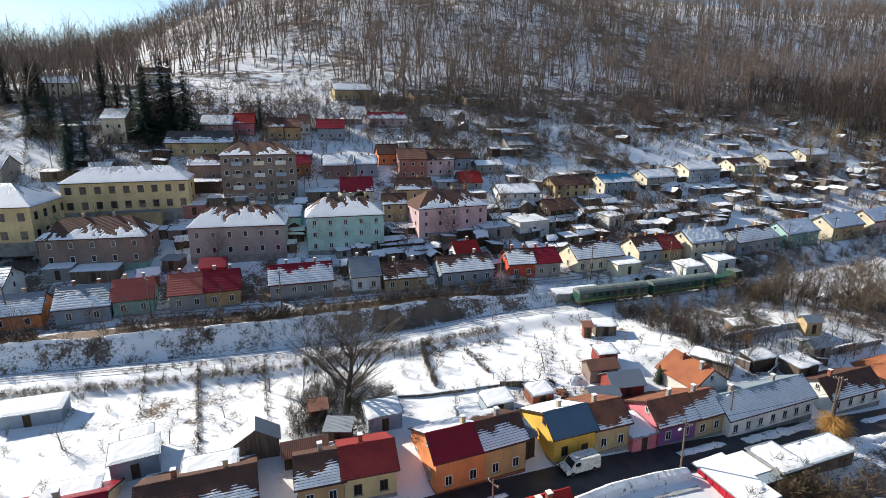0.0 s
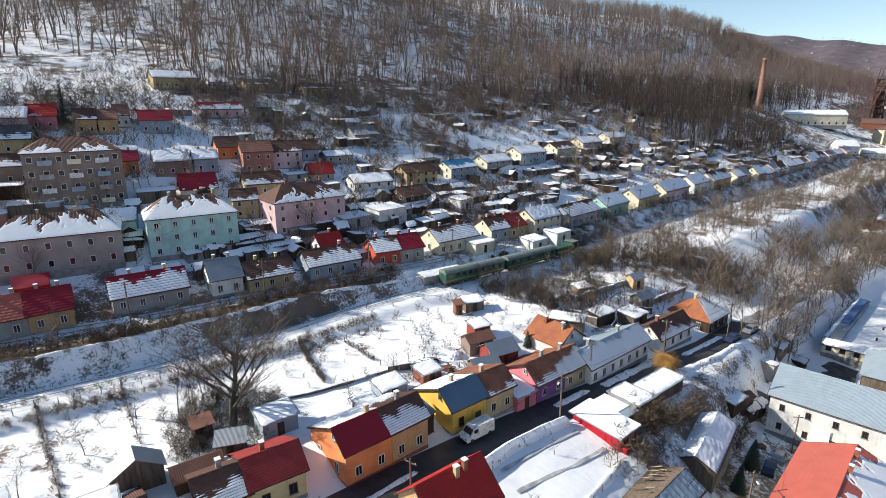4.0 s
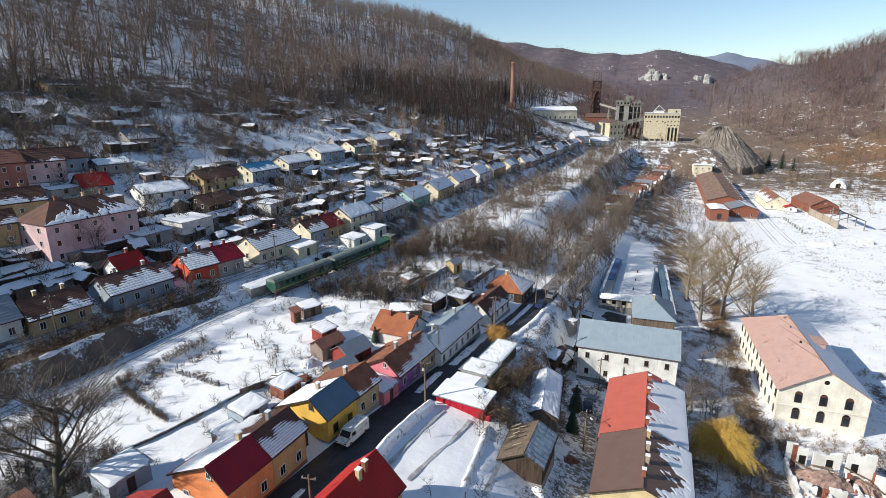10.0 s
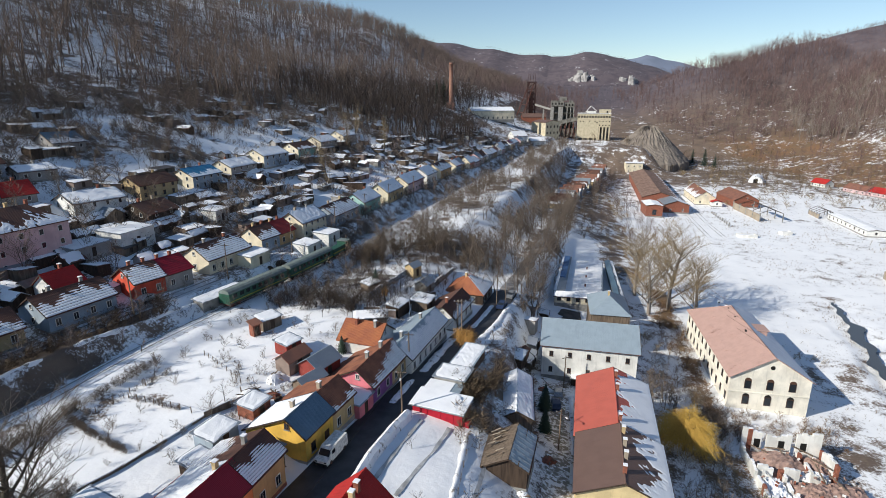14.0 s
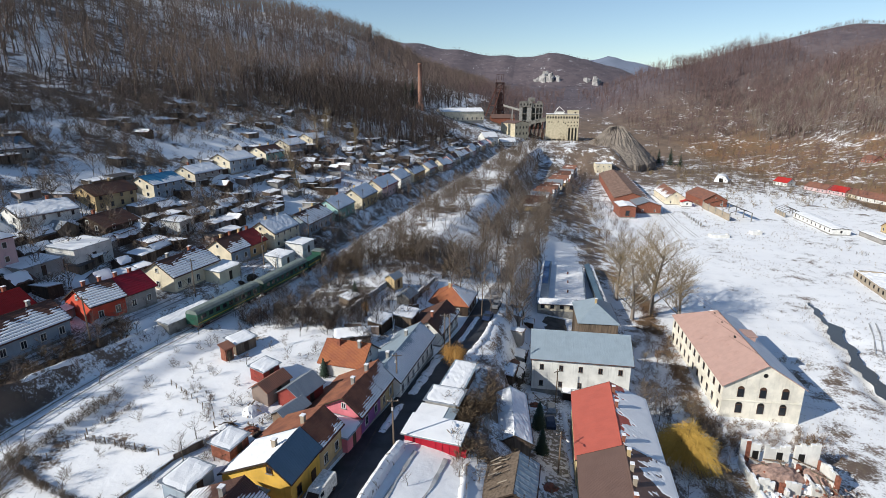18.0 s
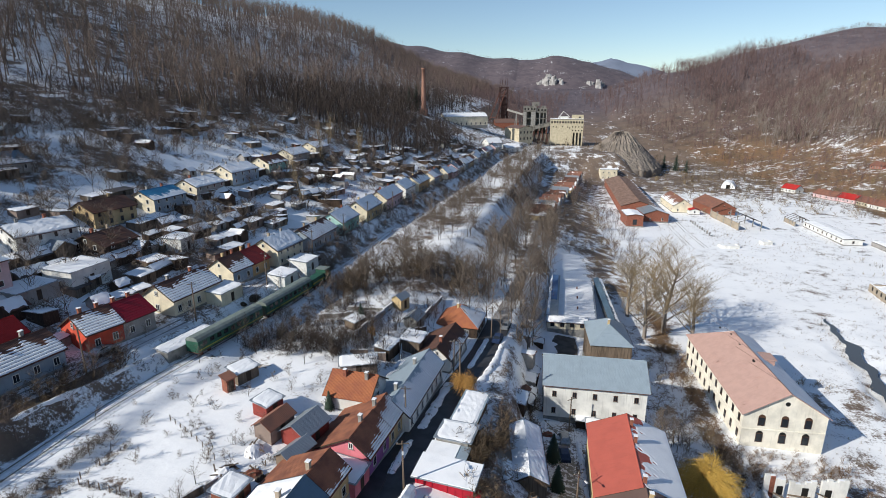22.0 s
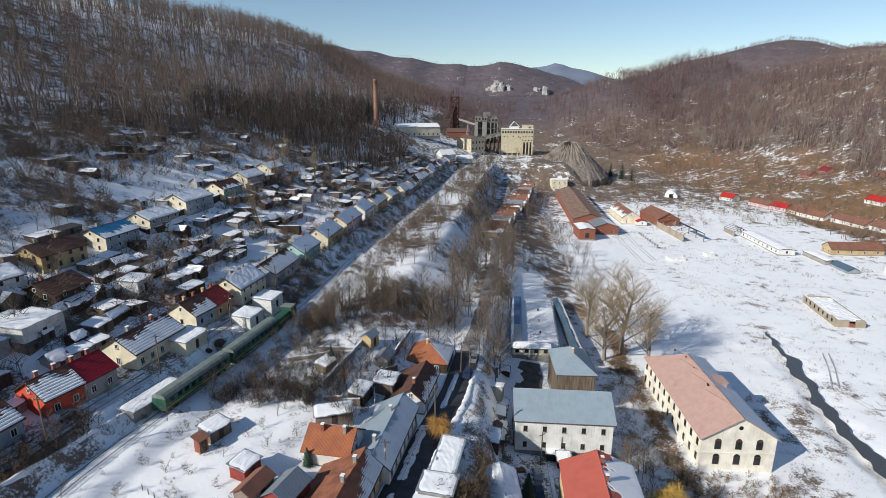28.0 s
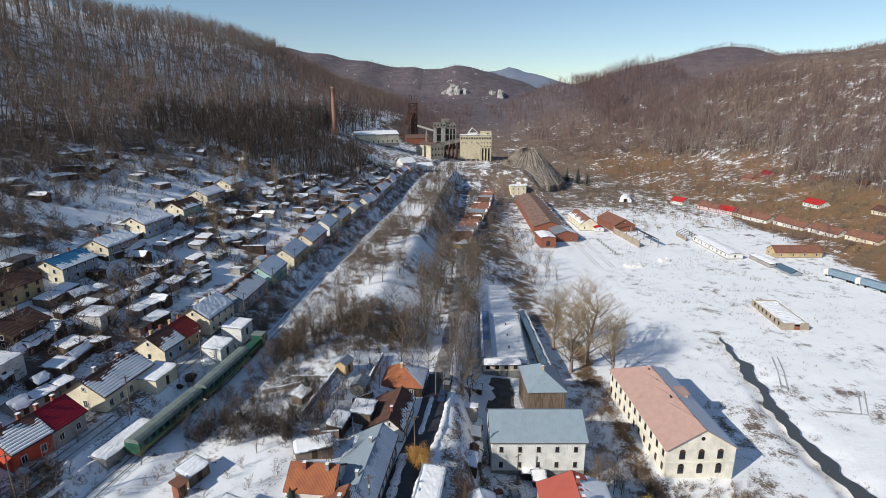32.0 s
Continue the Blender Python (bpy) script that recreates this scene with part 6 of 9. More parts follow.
def poplar(x, y, h, seed):
    segs = grow(seed, h * 1.25, 0.28, 2, (46, 5), 0.3, 0.0, first=0.06, tip=0.02)
    t = thing("poplar", "tall slim bare poplar on the slope", "tree", x, y, gz(x, y), group="poplars")
    part("trunk", tubes(segs[0], 5), BARK, t)
    part("crown", tubes([(p, q, a * 0.5, b * 0.5) for l in segs[1:] for p, q, a, b in l], 3), TAN_TWIG, t)


poplar(-102.5, 173, 16, 31)
poplar(-119, 232, 15, 32)
poplar(-112, 262, 14, 33)
poplar(-128, 262, 13, 34)


def spruce_model(seed, h, w):
    r = random.Random(seed)
    t = thing("spruce", "dark green spruce among the houses", "tree", group="spruces")
    part("trunk", cone((0, 0, -0.5), (0, 0, h), 0.25, 0.03, 6), BARK, t)
    v, f = [], []
    n = 60
    for i in range(n):
        z = h * (0.06 + 0.94 * i / n)
        rad = w * (1 - i / n) ** 0.75 * r.uniform(0.8, 1.1) + 0.15
        m = int(8 + 12 * (1 - i / n))
        for k in range(m):
            a = r.uniform(0, math.tau)
            for q in range(4):
                s0, s1 = rad * q / 4, rad * (q + 1) / 4 + 0.1
                off, hw = r.uniform(-0.12, 0.12), 0.42 * (1.1 - q / 5) + r.uniform(0, 0.15)
                j = len(v)
                ca, sa = math.cos(a + off), math.sin(a + off)
                z0, z1 = z - 0.22 * s0, z - 0.22 * s1 - r.uniform(0, 0.2)
                v += [(ca * s0 - sa * hw, sa * s0 + ca * hw, z0 - 0.15), (ca * s0 + sa * hw, sa * s0 - ca * hw, z0 - 0.15), (ca * s1, sa * s1, z1)]
                f.append((j, j + 1, j + 2))
    part("crown", (v, f), NEEDLE, t)
    return t


sp = spruce_model(3, 20, 5.6)
SPR = [(-186, 0, 1.05), (-190, 6, 1.2), (-184, 11.5, 1.12), (-187, 8, 1.15), (-193, 1, 1.1), (-208.6, -6.8, 0.72), (-204, -3, 0.66), (-219.7, -11.1, 0.8), (-199.8, -24.7, 0.8), (-203, -30, 0.75), (-226.9, -29.3, 0.8), (-179, -15, 0.72), (-183, -19, 0.8), (-174, -19, 0.62), (-262, -13, 0.7), (-236.6, -40, 0.8), (-243, -34, 0.75), (-186.5, 33.4, 0.6), (-160, -60, 1.0), (-137, 508, 1.2), (-142, 500, 1.0), (-132, 516, 0.9), (-58, 100, 0.22), (-53, 69, 0.16), (-17.6, 80.5, 0.27), (-17.2, 71.5, 0.24), (104, 575, 0.7), (112, 560, 0.8), (118, 545, 0.6)]
for k, (x, y, s) in enumerate(SPR):
    m = pose(x, y, gz(x, y) - 0.2, 0, 0, 61 * k) @ Matrix.Scale(s, 4)
    if k:
        copy_thing(sp, m)
    else:
        sp.matrix_basis = m


def willow(x, y, h, w, seed, label, shoots=1500, mat=None):
    """A pollard willow: arching golden shoots that hang over at the rim."""
    r = random.Random(seed)
    t = thing("willow", label, "tree", x, y, gz(x, y))
    forks = [(Vector((0, 0, h * 0.25)), Vector((math.cos(a) * w * q, math.sin(a) * w * q, h * z)), 0.12, 0.05) for a, q, z in ((0, 0.4, 0.7), (1.3, 0.3, 0.78), (2.5, 0.45, 0.66), (3.9, 0.35, 0.74), (5.1, 0.4, 0.7), (0.6, 0.1, 0.85))]
    part("trunk", tubes([(Vector((0, 0, -0.4)), Vector((0, 0, h * 0.28)), 0.26, 0.2)] + forks, 6), BARK, t)
    v, f = [], []
    for _ in range(shoots):
        a, c = r.uniform(0, math.tau), r.uniform(-0.75, 1)
        q = r.uniform(0.3, 1.08) * (0.82 + 0.16 * math.sin(3 * a + seed) + 0.12 * math.sin(5 * a + 4 * c))
        e = math.sqrt(max(0, 1 - c * c))
        p = Vector((math.cos(a) * e * w * q, math.sin(a) * e * w * q, h * 0.5 + c * h * 0.46 * q))
        d = (Vector((p.x, p.y, (p.z - h * 0.4) * 0.8)) / w + Vector((r.uniform(-0.4, 0.4), r.uniform(-0.4, 0.4), r.uniform(-0.7, 0.3)))).normalized()
        ln = r.uniform(0.3, 0.8) * w * (0.5 + 0.5 * q)
        bend = Vector((0, 0, -ln * r.uniform(0.1, 0.5)))
        pts = [p - d * ln * 0.5, p + d * ln * 0.1, p + d * ln * 0.5 + bend]
        side, k = d.orthogonal().normalized() * 0.017, len(v)
        for g in pts:
            g.z = max(g.z, 0.1)
            v += [tuple(g - side), tuple(g + side)]
        f += [(k + 2 * i, k + 2 * i + 1, k + 2 * i + 3, k + 2 * i + 2) for i in range(2)]
    part("crown", (v, f), mat or WILLOW, t)


willow(7.0, 78.8, 8.8, 5.0, 4, "golden-twigged willow beside the red-roofed block", 5600)
willow(-33.6, 83.5, 4.4, 2.6, 5, "orange-twigged willow bush at the roadside", 1300, OCHRE_TWIG)
willow(-53.5, 93.2, 3.4, 1.0, 6, "slim yellow bush in a garden", 500, OCHRE_TWIG)

# the slope's shade is painted here through the dark twig colour
forest("shaded_wood", "dense woods near the mine, darkened for the slope's shade", scatter(2000, -210, -60, 290, 640, lambda x, y: (rail_d(x, y) > 40 - 0.05 * (y - 300)) & (rail_d(x, y) < 140) & ~((y > 440) & (rail_d(x, y) < 88)), 31, 0.5, 0.95), far_beech, DARK_TWIG)
forest("gorge_wood", "bare woods in the gorge behind the mine", scatter(2200, -200, 300, 660, 1050, lambda x, y: (rail_d(x, y) > 12) | (x > np.interp(y, FT_Y, FT_X) - 40), 32, 0.6, 1.0), far_beech, FAR_BEECH)
forest("clearing_scrub", "low scrub and terraced plots on the snowy clearing", scatter(1500, -330, -190, -20, 85, lambda x, y: (rail_d(x, y) > 92) & (rail_d(x, y) < 186) & (fbm(x, y, 8, 2) > 0.0), 81, 0.2, 0.6), bush, TWIG)
forest("town_scrub", "bushes and hedges crowding the town's yards", scatter(900, -240, -118, -60, 100, lambda x, y: (rail_d(x, y) > 24) & off_houses(x, y), 82, 0.3, 0.9), bush, HAZEL)
forest("town_trees", "bare trees between the town's houses", scatter(330, -240, -100, -60, 140, lambda x, y: (rail_d(x, y) > 26), 33, 0.5, 0.95), slim, HAZEL)
forest("garden_thicket", "dark thicket round the big garden tree", scatter(420, -76, -58, 11, 31, lambda x, y: np.hypot(x + 66.5, y - 20.5) < 8, 34, 0.2, 0.6), scrub, BARK)
forest("garden_thicket", "thorny thicket behind the street gardens", scatter(130, -72, -44, 84, 124, lambda x, y: (x < np.interp(y, ST_Y, ST_X) - 10), 35, 0.2, 0.6), scrub, HAZEL)

forest("garden_scrub", "bare shrubs and saplings in the snowy gardens", scatter(460, -110, -46, -45, 104, lambda x, y: (rail_d(x, y) < -4) & (x < np.interp(y, ST_Y, ST_X) - 15), 36, 0.15, 0.6), scrub, HAZEL)
forest("line_saplings", "thin saplings beside the railway fence", scatter(240, -110, -60, -45, 104, lambda x, y: (rail_d(x, y) < -2.6) & (rail_d(x, y) > -7), 37, 0.2, 0.6), scrub, BUSH)

forest("lane_bank_scrub", "dark bushes on the bank between railway lane and meadow", scatter(1500, -40, 24, 212, 470, lambda x, y: (x > np.interp(y, ST_Y, ST_X) + 3) & (x < np.interp(y, LO_Y, LO_X) + 5) & (np.abs(x + 21.5 - 0.18 * (y - 262)) > 6), 85, 0.35, 0.9), bush, HAZEL)
forest("line_wood", "bare bushes hanging over the railway line", scatter(1500, -100, 0, 125, 520, lambda x, y: (np.abs(rail_d(x, y)) > 1.9) & (np.abs(rail_d(x, y)) < 5.5), 86, 0.3, 0.75), bush, HAZEL)
forest("line_wood", "bare trees and bushes along the foot of the railway bank", scatter(2600, -90, 0, 92, 520, lambda x, y: (rail_d(x, y) < -3.2) & (rail_d(x, y) > -9) & (fbm(x, y, 12, 2) > -0.4), 38, 0.5, 1.2), scrub, HAZEL)
forest("line_trees", "bare brown trees along the railway", scatter(330, -90, 0, 104, 520, lambda x, y: (rail_d(x, y) < -2.8) & (rail_d(x, y) > -10), 44, 0.4, 0.85), slim, HAZEL)
forest("bank_wood", "saplings at the top of the railway cutting", scatter(900, -130, -70, -60, 330, lambda x, y: (rail_d(x, y) > 4) & (rail_d(x, y) < 10), 39, 0.22, 0.5), slim, HAZEL)
forest("yard_bushes", "brown bushes between red shed and snowy shed", scatter(90, -30, -20, 52, 92, lambda x, y: (x < -25.2) | (y > 84), 40, 0.5, 1.0), scrub, BUSH)


def hedge(points, label, n=16, lo=0.16, hi=0.3, seed=1):
    r = np.random.RandomState(seed)
    rows = []
    for (x0, y0), (x1, y1) in zip(points, points[1:]):
        for _ in range(int(n * math.hypot(x1 - x0, y1 - y0) / 10)):
            t = r.rand()
            x, y = x0 + (x1 - x0) * t + r.normal(0, 0.25), y0 + (y1 - y0) * t + r.normal(0, 0.25)
            rows.append((x, y, gz(x, y) - 0.1, r.uniform(lo, hi)))
    forest("hedge", label, np.array(rows), scrub, HAZEL)


hedge([(-81, 39.6), (-66.6, 35)], "dense dark hedge across the snowy gardens", 130, 0.14, 0.24, seed=3)
hedge([(-76, 45.8), (-66.8, 44.9)], "bare hedge between two snowy gardens", 60, 0.12, 0.22, seed=4)
hedge([(-92, -4.5), (-77.8, -5.6)], "thin bare hedge along a garden fence", 40, 0.1, 0.2, seed=2)
hedge([(-88, 3), (-66, 1)], "bare shrubs along a garden fence", 30, 0.1, 0.22, seed=5)
hedge([(-92, -8), (-84, 20), (-78.5, 38), (-75.5, 54)], "thin bare hedge along the railway", 26, 0.12, 0.32, seed=6)
hedge([(-93.8, -25), (-87.5, -5), (-82.6, 15), (-80, 38), (-79.4, 55)], "tangled brown shrubs along the railway fence", 60, 0.14, 0.34, seed=11)
hedge([(-56, 30), (-59, 48), (-55, 56)], "low hedge behind the street houses", 30, seed=7)
hedge([(-72, 62), (-66, 58), (-63, 52)], "stalks and canes along the bean rows", 40, 0.08, 0.18, seed=8)
hedge([(-88, 2.9), (-64, 0.9)], "low dark hedge along an orchard path", 110, 0.06, 0.13, seed=9)
hedge([(-86, 12.9), (-62.7, 9.1)], "low dark hedge beside the orchard fence", 110, 0.06, 0.13, seed=10)


def hedgerows():
    """Bare hedges and canes that part the plots on the slope, along it and down it."""
    r = np.random.RandomState(31)
    pts = []
    for d0 in (27, 36, 46, 55, 66, 76, 88, 100):
        y = -30.0
        while y < 400:
            run = r.uniform(8, 30)
            if r.rand() < 0.62:
                n = int(run * 1.1)
                pts.append(np.stack([d0 + 3 * np.sin(y / 17 + d0) + r.normal(0, 0.5, n), y + run * r.rand(n)], -1))
            if r.rand() < 0.8:
                pts.append(np.stack([d0 + 10 * r.rand(11), y + r.normal(0, 0.4, 11)], -1))
            y += run
    p = np.concatenate(pts)
    x, y = np.interp(p[:, 1], RL_Y, RL_X) - p[:, 0], p[:, 1]
    keep = off_houses(x, y)
    x, y = x[keep], y[keep]
    forest("hedgerow", "bare hedges and canes between the plots on the slope", np.stack([x, y, GROUND_Z(x, y) - 0.1, r.uniform(0.16, 0.5, len(x))], -1), bush, HAZEL)


hedgerows()


def thicket(cx, cy, r, n, label, mat, lo=0.5, hi=1.05, models=None):
    q = np.random.RandomState(int(abs(cx * 7 + cy)))
    p = q.normal(0, 0.5, (n, 2)) * r + (cx, cy)
    z = GROUND_Z(p[:, 0], p[:, 1]) - 0.2
    forest("thicket", label, np.column_stack([p, z, q.uniform(lo, hi, n)]), models or scrub, mat)


for x, y, r in ((-64.5, 93.3, 8), (-70.5, 96, 6), (-60.7, 101, 6), (-69, 88, 5), (-57, 89.5, 4), (-66, 107, 5)):
    thicket(x, y, r, 18, "dark tangled thicket at the end of the gardens", DARK_TWIG, 0.3, 0.75)
    thicket(x + 1, y + 1, r, 16, "brown bushes at the end of the gardens", HAZEL, 0.3, 0.8)
for x, y, r in ((-69.5, 17.5, 4), (-65.5, 23.5, 3.5), (-64.5, 14.5, 3), (-73, 21, 3)):
    thicket(x, y, r, 26, "dense dark thicket under the big garden tree", DARK_TWIG, 0.25, 0.6)
    thicket(x - 1, y + 1, r, 12, "brown bushes under the big garden tree", HAZEL, 0.3, 0.8)
thicket(-75, 19, 1.5, 5, "young bare trees beside the big garden tree", GREY_TWIG, 0.5, 0.8, slim)
for x, y, r in ((-70.5, 89, 3), (-66, 84, 3.5), (-62, 87.5, 3.5), (-73.5, 84, 2.5), (-58.5, 84, 2)):
    thicket(x, y, r, 24, "dense dark bushes where the gardens end", DARK_TWIG, 0.3, 0.8)
    thicket(x, y + 1, r, 4, "dark bare trees where the gardens end", GREY_TWIG, 0.4, 0.65, slim)
for x, y, r in ((-63.5, 127, 7), (-55.5, 136, 8), (-40.5, 135, 6), (-67, 118, 4)):
    thicket(x, y, r, 26, "brown thicket of young trees beside the railway", BUSH, 0.6, 1.2)
    thicket(x + 2, y + 3, r, 16, "bare grey trees above the brown thicket", HAZEL, 0.5, 0.9, slim)
thicket(-29.0, 66, 3, 34, "round brown bush between red shed and snowy shed", BUSH, 0.5, 0.95)
thicket(-26.6, 58.5, 2.6, 26, "bare bush beside the red shed", HAZEL, 0.4, 0.7)
thicket(5.2, 95, 3.5, 10, "bare trees between white house and ditch", HAZEL, 0.5, 0.8, slim)
forest("ditch_scrub", "rusty brown bushes in the ditch beside the mill", scatter(105, 10.5, 17.5, 94, 168, lambda x, y: x < 17.3, 51, 0.35, 0.85), scrub, OCHRE_DRY)
forest("ditch_scrub", "dark brambles in the ditch beside the mill", scatter(40, 8, 17, 92, 160, lambda x, y: x < 17, 52, 0.3, 0.6), scrub, DARK_TWIG)


forest("mill_scrub", "brown brambles and dry grass against the mill's gable", scatter(150, 16, 38, 88, 98, lambda x, y: y < 97.5, 71, 0.2, 0.55), scrub, OCHRE_DRY)
forest("mill_scrub", "dark green-brown bushes beside the mill's corner", scatter(60, 13, 21, 84, 97, lambda x, y: x < 20, 72, 0.25, 0.6), scrub, DARK_TWIG)
forest("mill_scrub", "dry tan grass and canes before the roofless house", scatter(190, 9, 19, 58, 92, lambda x, y: x < 17.6, 73, 0.18, 0.5), bush, TAN_TWIG)
forest("mill_scrub", "bare saplings along the ditch by the willow", scatter(46, 4, 15, 56, 96, lambda x, y: np.hypot(x - 6.4, y - 78.4) > 5, 74, 0.3, 0.6), slim, HAZEL)
forest("field_scrub", "brown tufts on the snowy bank behind the mill", scatter(1500, 36, 64, 82, 150, lambda x, y: fbm(x, y, 6, 2) > 0.1, 75, 0.05, 0.16), tuft, OCHRE_DRY)
forest("field_scrub", "bushes along the top of the bank behind the mill", scatter(50, 36, 50, 127, 133, lambda x, y: np.abs(y - 130 + 0.1 * (x - 43)) < 1.6, 76, 0.2, 0.4), scrub, TAN_TWIG)


# ---- the mine at the head of the valley ----
DARK_STEEL = plain("dark_rusty_steel", (0.075, 0.04, 0.036), 0.85, 0.5, 0.5)


def headframe(x, y, z, h):
    t = thing("pit_headframe", "rusty steel pit headframe with winding wheels", "headframe", x, y, z, 8)
    w0, w1 = 4.9, 4.3
    for sx in (-1, 1):
        for sy in (-1, 1):
            part("column", cone((sx * w0, sy * w0, -4), (sx * w1, sy * w1, h * 0.81), 0.95, 0.8, 4), DARK_STEEL, t)
        part("back_leg", cone((-17 + sx * 3.4, -12 - sx * 5, -6), (sx * 2.6, -3, h * 0.81), 0.95, 0.8, 4), STEEL, t)
    for k in range(5):
        a = 0.12 + 0.18 * k
        part("leg_tie", cone((-20.4 + 17.8 * a, -7 + 4 * a, -6 + (h * 0.81 + 6) * a), (-13.6 + 16.2 * a, -17 + 14 * a, -6 + (h * 0.81 + 6) * a), 0.4, 0.4, 4), STEEL, t)
    part("shaft_casing", box(-2.6, -2.6, -4, 2.6, 2.6, h * 0.62), DARK_STEEL, t, "sheet-clad shaft inside the frame")
    for k in range(7):
        a = k / 7
        w = w0 + (w1 - w0) * a
        z0, z1 = h * 0.81 * a, h * 0.81 * (a + 1 / 7)
        for s in (-1, 1):
            part("brace", cone((-w, s * w, z0), (w, s * w, z1), 0.42, 0.42, 4), DARK_STEEL, t)
            part("brace", cone((s * w, -w, z0), (s * w, w, z1), 0.42, 0.42, 4), DARK_STEEL, t)
            part("girt", cone((-w, s * w, z0), (w, s * w, z0), 0.5, 0.5, 4), DARK_STEEL, t)
    part("platform", box(-5.5, -5.5, h * 0.81, 5.5, 5.5, h * 0.83), DARK_STEEL, t)
    for s in (-1.6, 1.6):
        wheel = part("winding_wheel", join(*[cone((s, math.cos(a) * 2.6, h * 0.93 + math.sin(a) * 2.6), (s, math.cos(a + 0.53) * 2.6, h * 0.93 + math.sin(a + 0.53) * 2.6), 0.16, 0.16, 4) for a in [k * 0.5236 for k in range(12)]]), DARK_STEEL, t)
        part("spokes", join(*[cone((s, 0, h * 0.93), (s, math.cos(a) * 2.6, h * 0.93 + math.sin(a) * 2.6), 0.07, 0.07, 3) for a in [k * 1.047 for k in range(6)]]), DARK_STEEL, wheel)
    for s in (-4.5, 4.5):
        part("post", cone((s, 0, h * 0.83), (s * 0.8, 0, h), 0.25, 0.25, 4), DARK_STEEL, t)
    part("crossbeam", cone((-4.5, 0, h), (4.5, 0, h), 0.3, 0.3, 4), DARK_STEEL, t)


headframe(-64.5, 648, 36, 51)


def stack(x, y, z, h):
    t = thing("brick_chimney", "tall round red-brick factory chimney", "chimney", x, y, z)
    n, v, f = 20, [], []
    rings = [(0, 2.4), (h * 0.25, 2.2), (h * 0.5, 2.0), (h * 0.75, 1.8), (h - 1.6, 1.65), (h - 1.5, 1.9), (h, 1.9), (h, 1.35), (h - 2, 1.35)]
    for zz, r in rings:
        v += [(math.cos(k * math.tau / n) * r, math.sin(k * math.tau / n) * r, zz) for k in range(n)]
    for i in range(len(rings) - 1):
        f += [(i * n + k, i * n + (k + 1) % n, (i + 1) * n + (k + 1) % n, (i + 1) * n + k) for k in range(n)]
    part("shaft", (v, f), STACK_BRICK, t, smooth_faces=True)
    part("base", box(-3.2, -3.2, -4, 3.2, 3.2, 5), STACK_BRICK, t)


stack(-129, 504, 51, 41)


def silo():
    t = thing("coal_bunker", "cream concrete coal bunker block on open pillars", "building", 6, 599, 17)
    part("body", box(-16.5, -8, 2, 5.5, 8, 27), CREAM_CONC, t)
    part("body", box(5.502, -7.98, 13.5, 17.5, 8, 27), CREAM_CONC, t)
    part("roof", box(-16.9, -8.4, 27, 17.9, 8.4, 27.6), CONCRETE, t)
    part("snow_cover", box(-16.6, -8.1, 27.61, 17.6, 8.1, 27.9), SNOW, t)
    part("rear_wall", box(5.6, 3, -2, 17, 3.5, 13.5), SOOT_CONC, t)
    for x_ in (6.4, 9.8, 13.2, 16.6):
        for y_ in (-7.1, 7.1):
            part("pillar", box(x_ - 0.7, y_ - 0.7, -2, x_ + 0.7, y_ + 0.7, 13.5), CREAM_CONC, t)
    for x_ in (-15.6, -10, -4.5, 1, 4.7):
        part("pillar", box(x_ - 0.7, -7.8, -2, x_ + 0.7, -6.4, 2), CREAM_CONC, t)
    part("plinth_wall", box(-16, -6, -2, 5, 6, 2), SOOT_CONC, t)
    me = mesh("window", box(-0.85, -8.06, 0, 0.85, -7.97, 2.2), DARK)
    for i in range(12):
        part("window", me, None, t, at=pose(-15 + i * 31 / 11, 0, 23.0))
    small = mesh("window", box(-0.55, -8.06, 0, 0.55, -7.97, 1.2), DARK)
    for i, row in ((0, 18.8), (1, 18.8), (2, 18.8), (3, 18.8), (0, 15.0), (1, 15.0), (2, 15.0), (3, 15.0)):
        part("window", small, None, t, at=pose(6.5 + 3.2 * i, 0, row))
    for x_, row in ((-13.5, 18.8), (-10.5, 18.6), (-4, 18.9), (1.5, 18.6), (3.6, 17.6)):
        part("window", small, None, t, at=pose(x_, 0, row))
    part("stair_tower", join(box(-7.5, -5, 27, 2, 4, 30), slab([(-8.4, -5.4, 29), (-3.4, -5.4, 35.4), (-3.4, 4.4, 35.4), (-8.4, 4.4, 29)], 0.6), slab([(-3.3, -5.4, 35.4), (3, -5.4, 30), (3, 4.4, 30), (-3.3, 4.4, 35.4)], 0.6)), WHITE, t)
    part("lift_house", box(5.5, -6, 27, 17.2, 3, 31.6), CREAM_CONC, t)
    part("lift_window", box(12.6, -6.06, 28.3, 14.2, -5.98, 30), DARK, t)


silo()


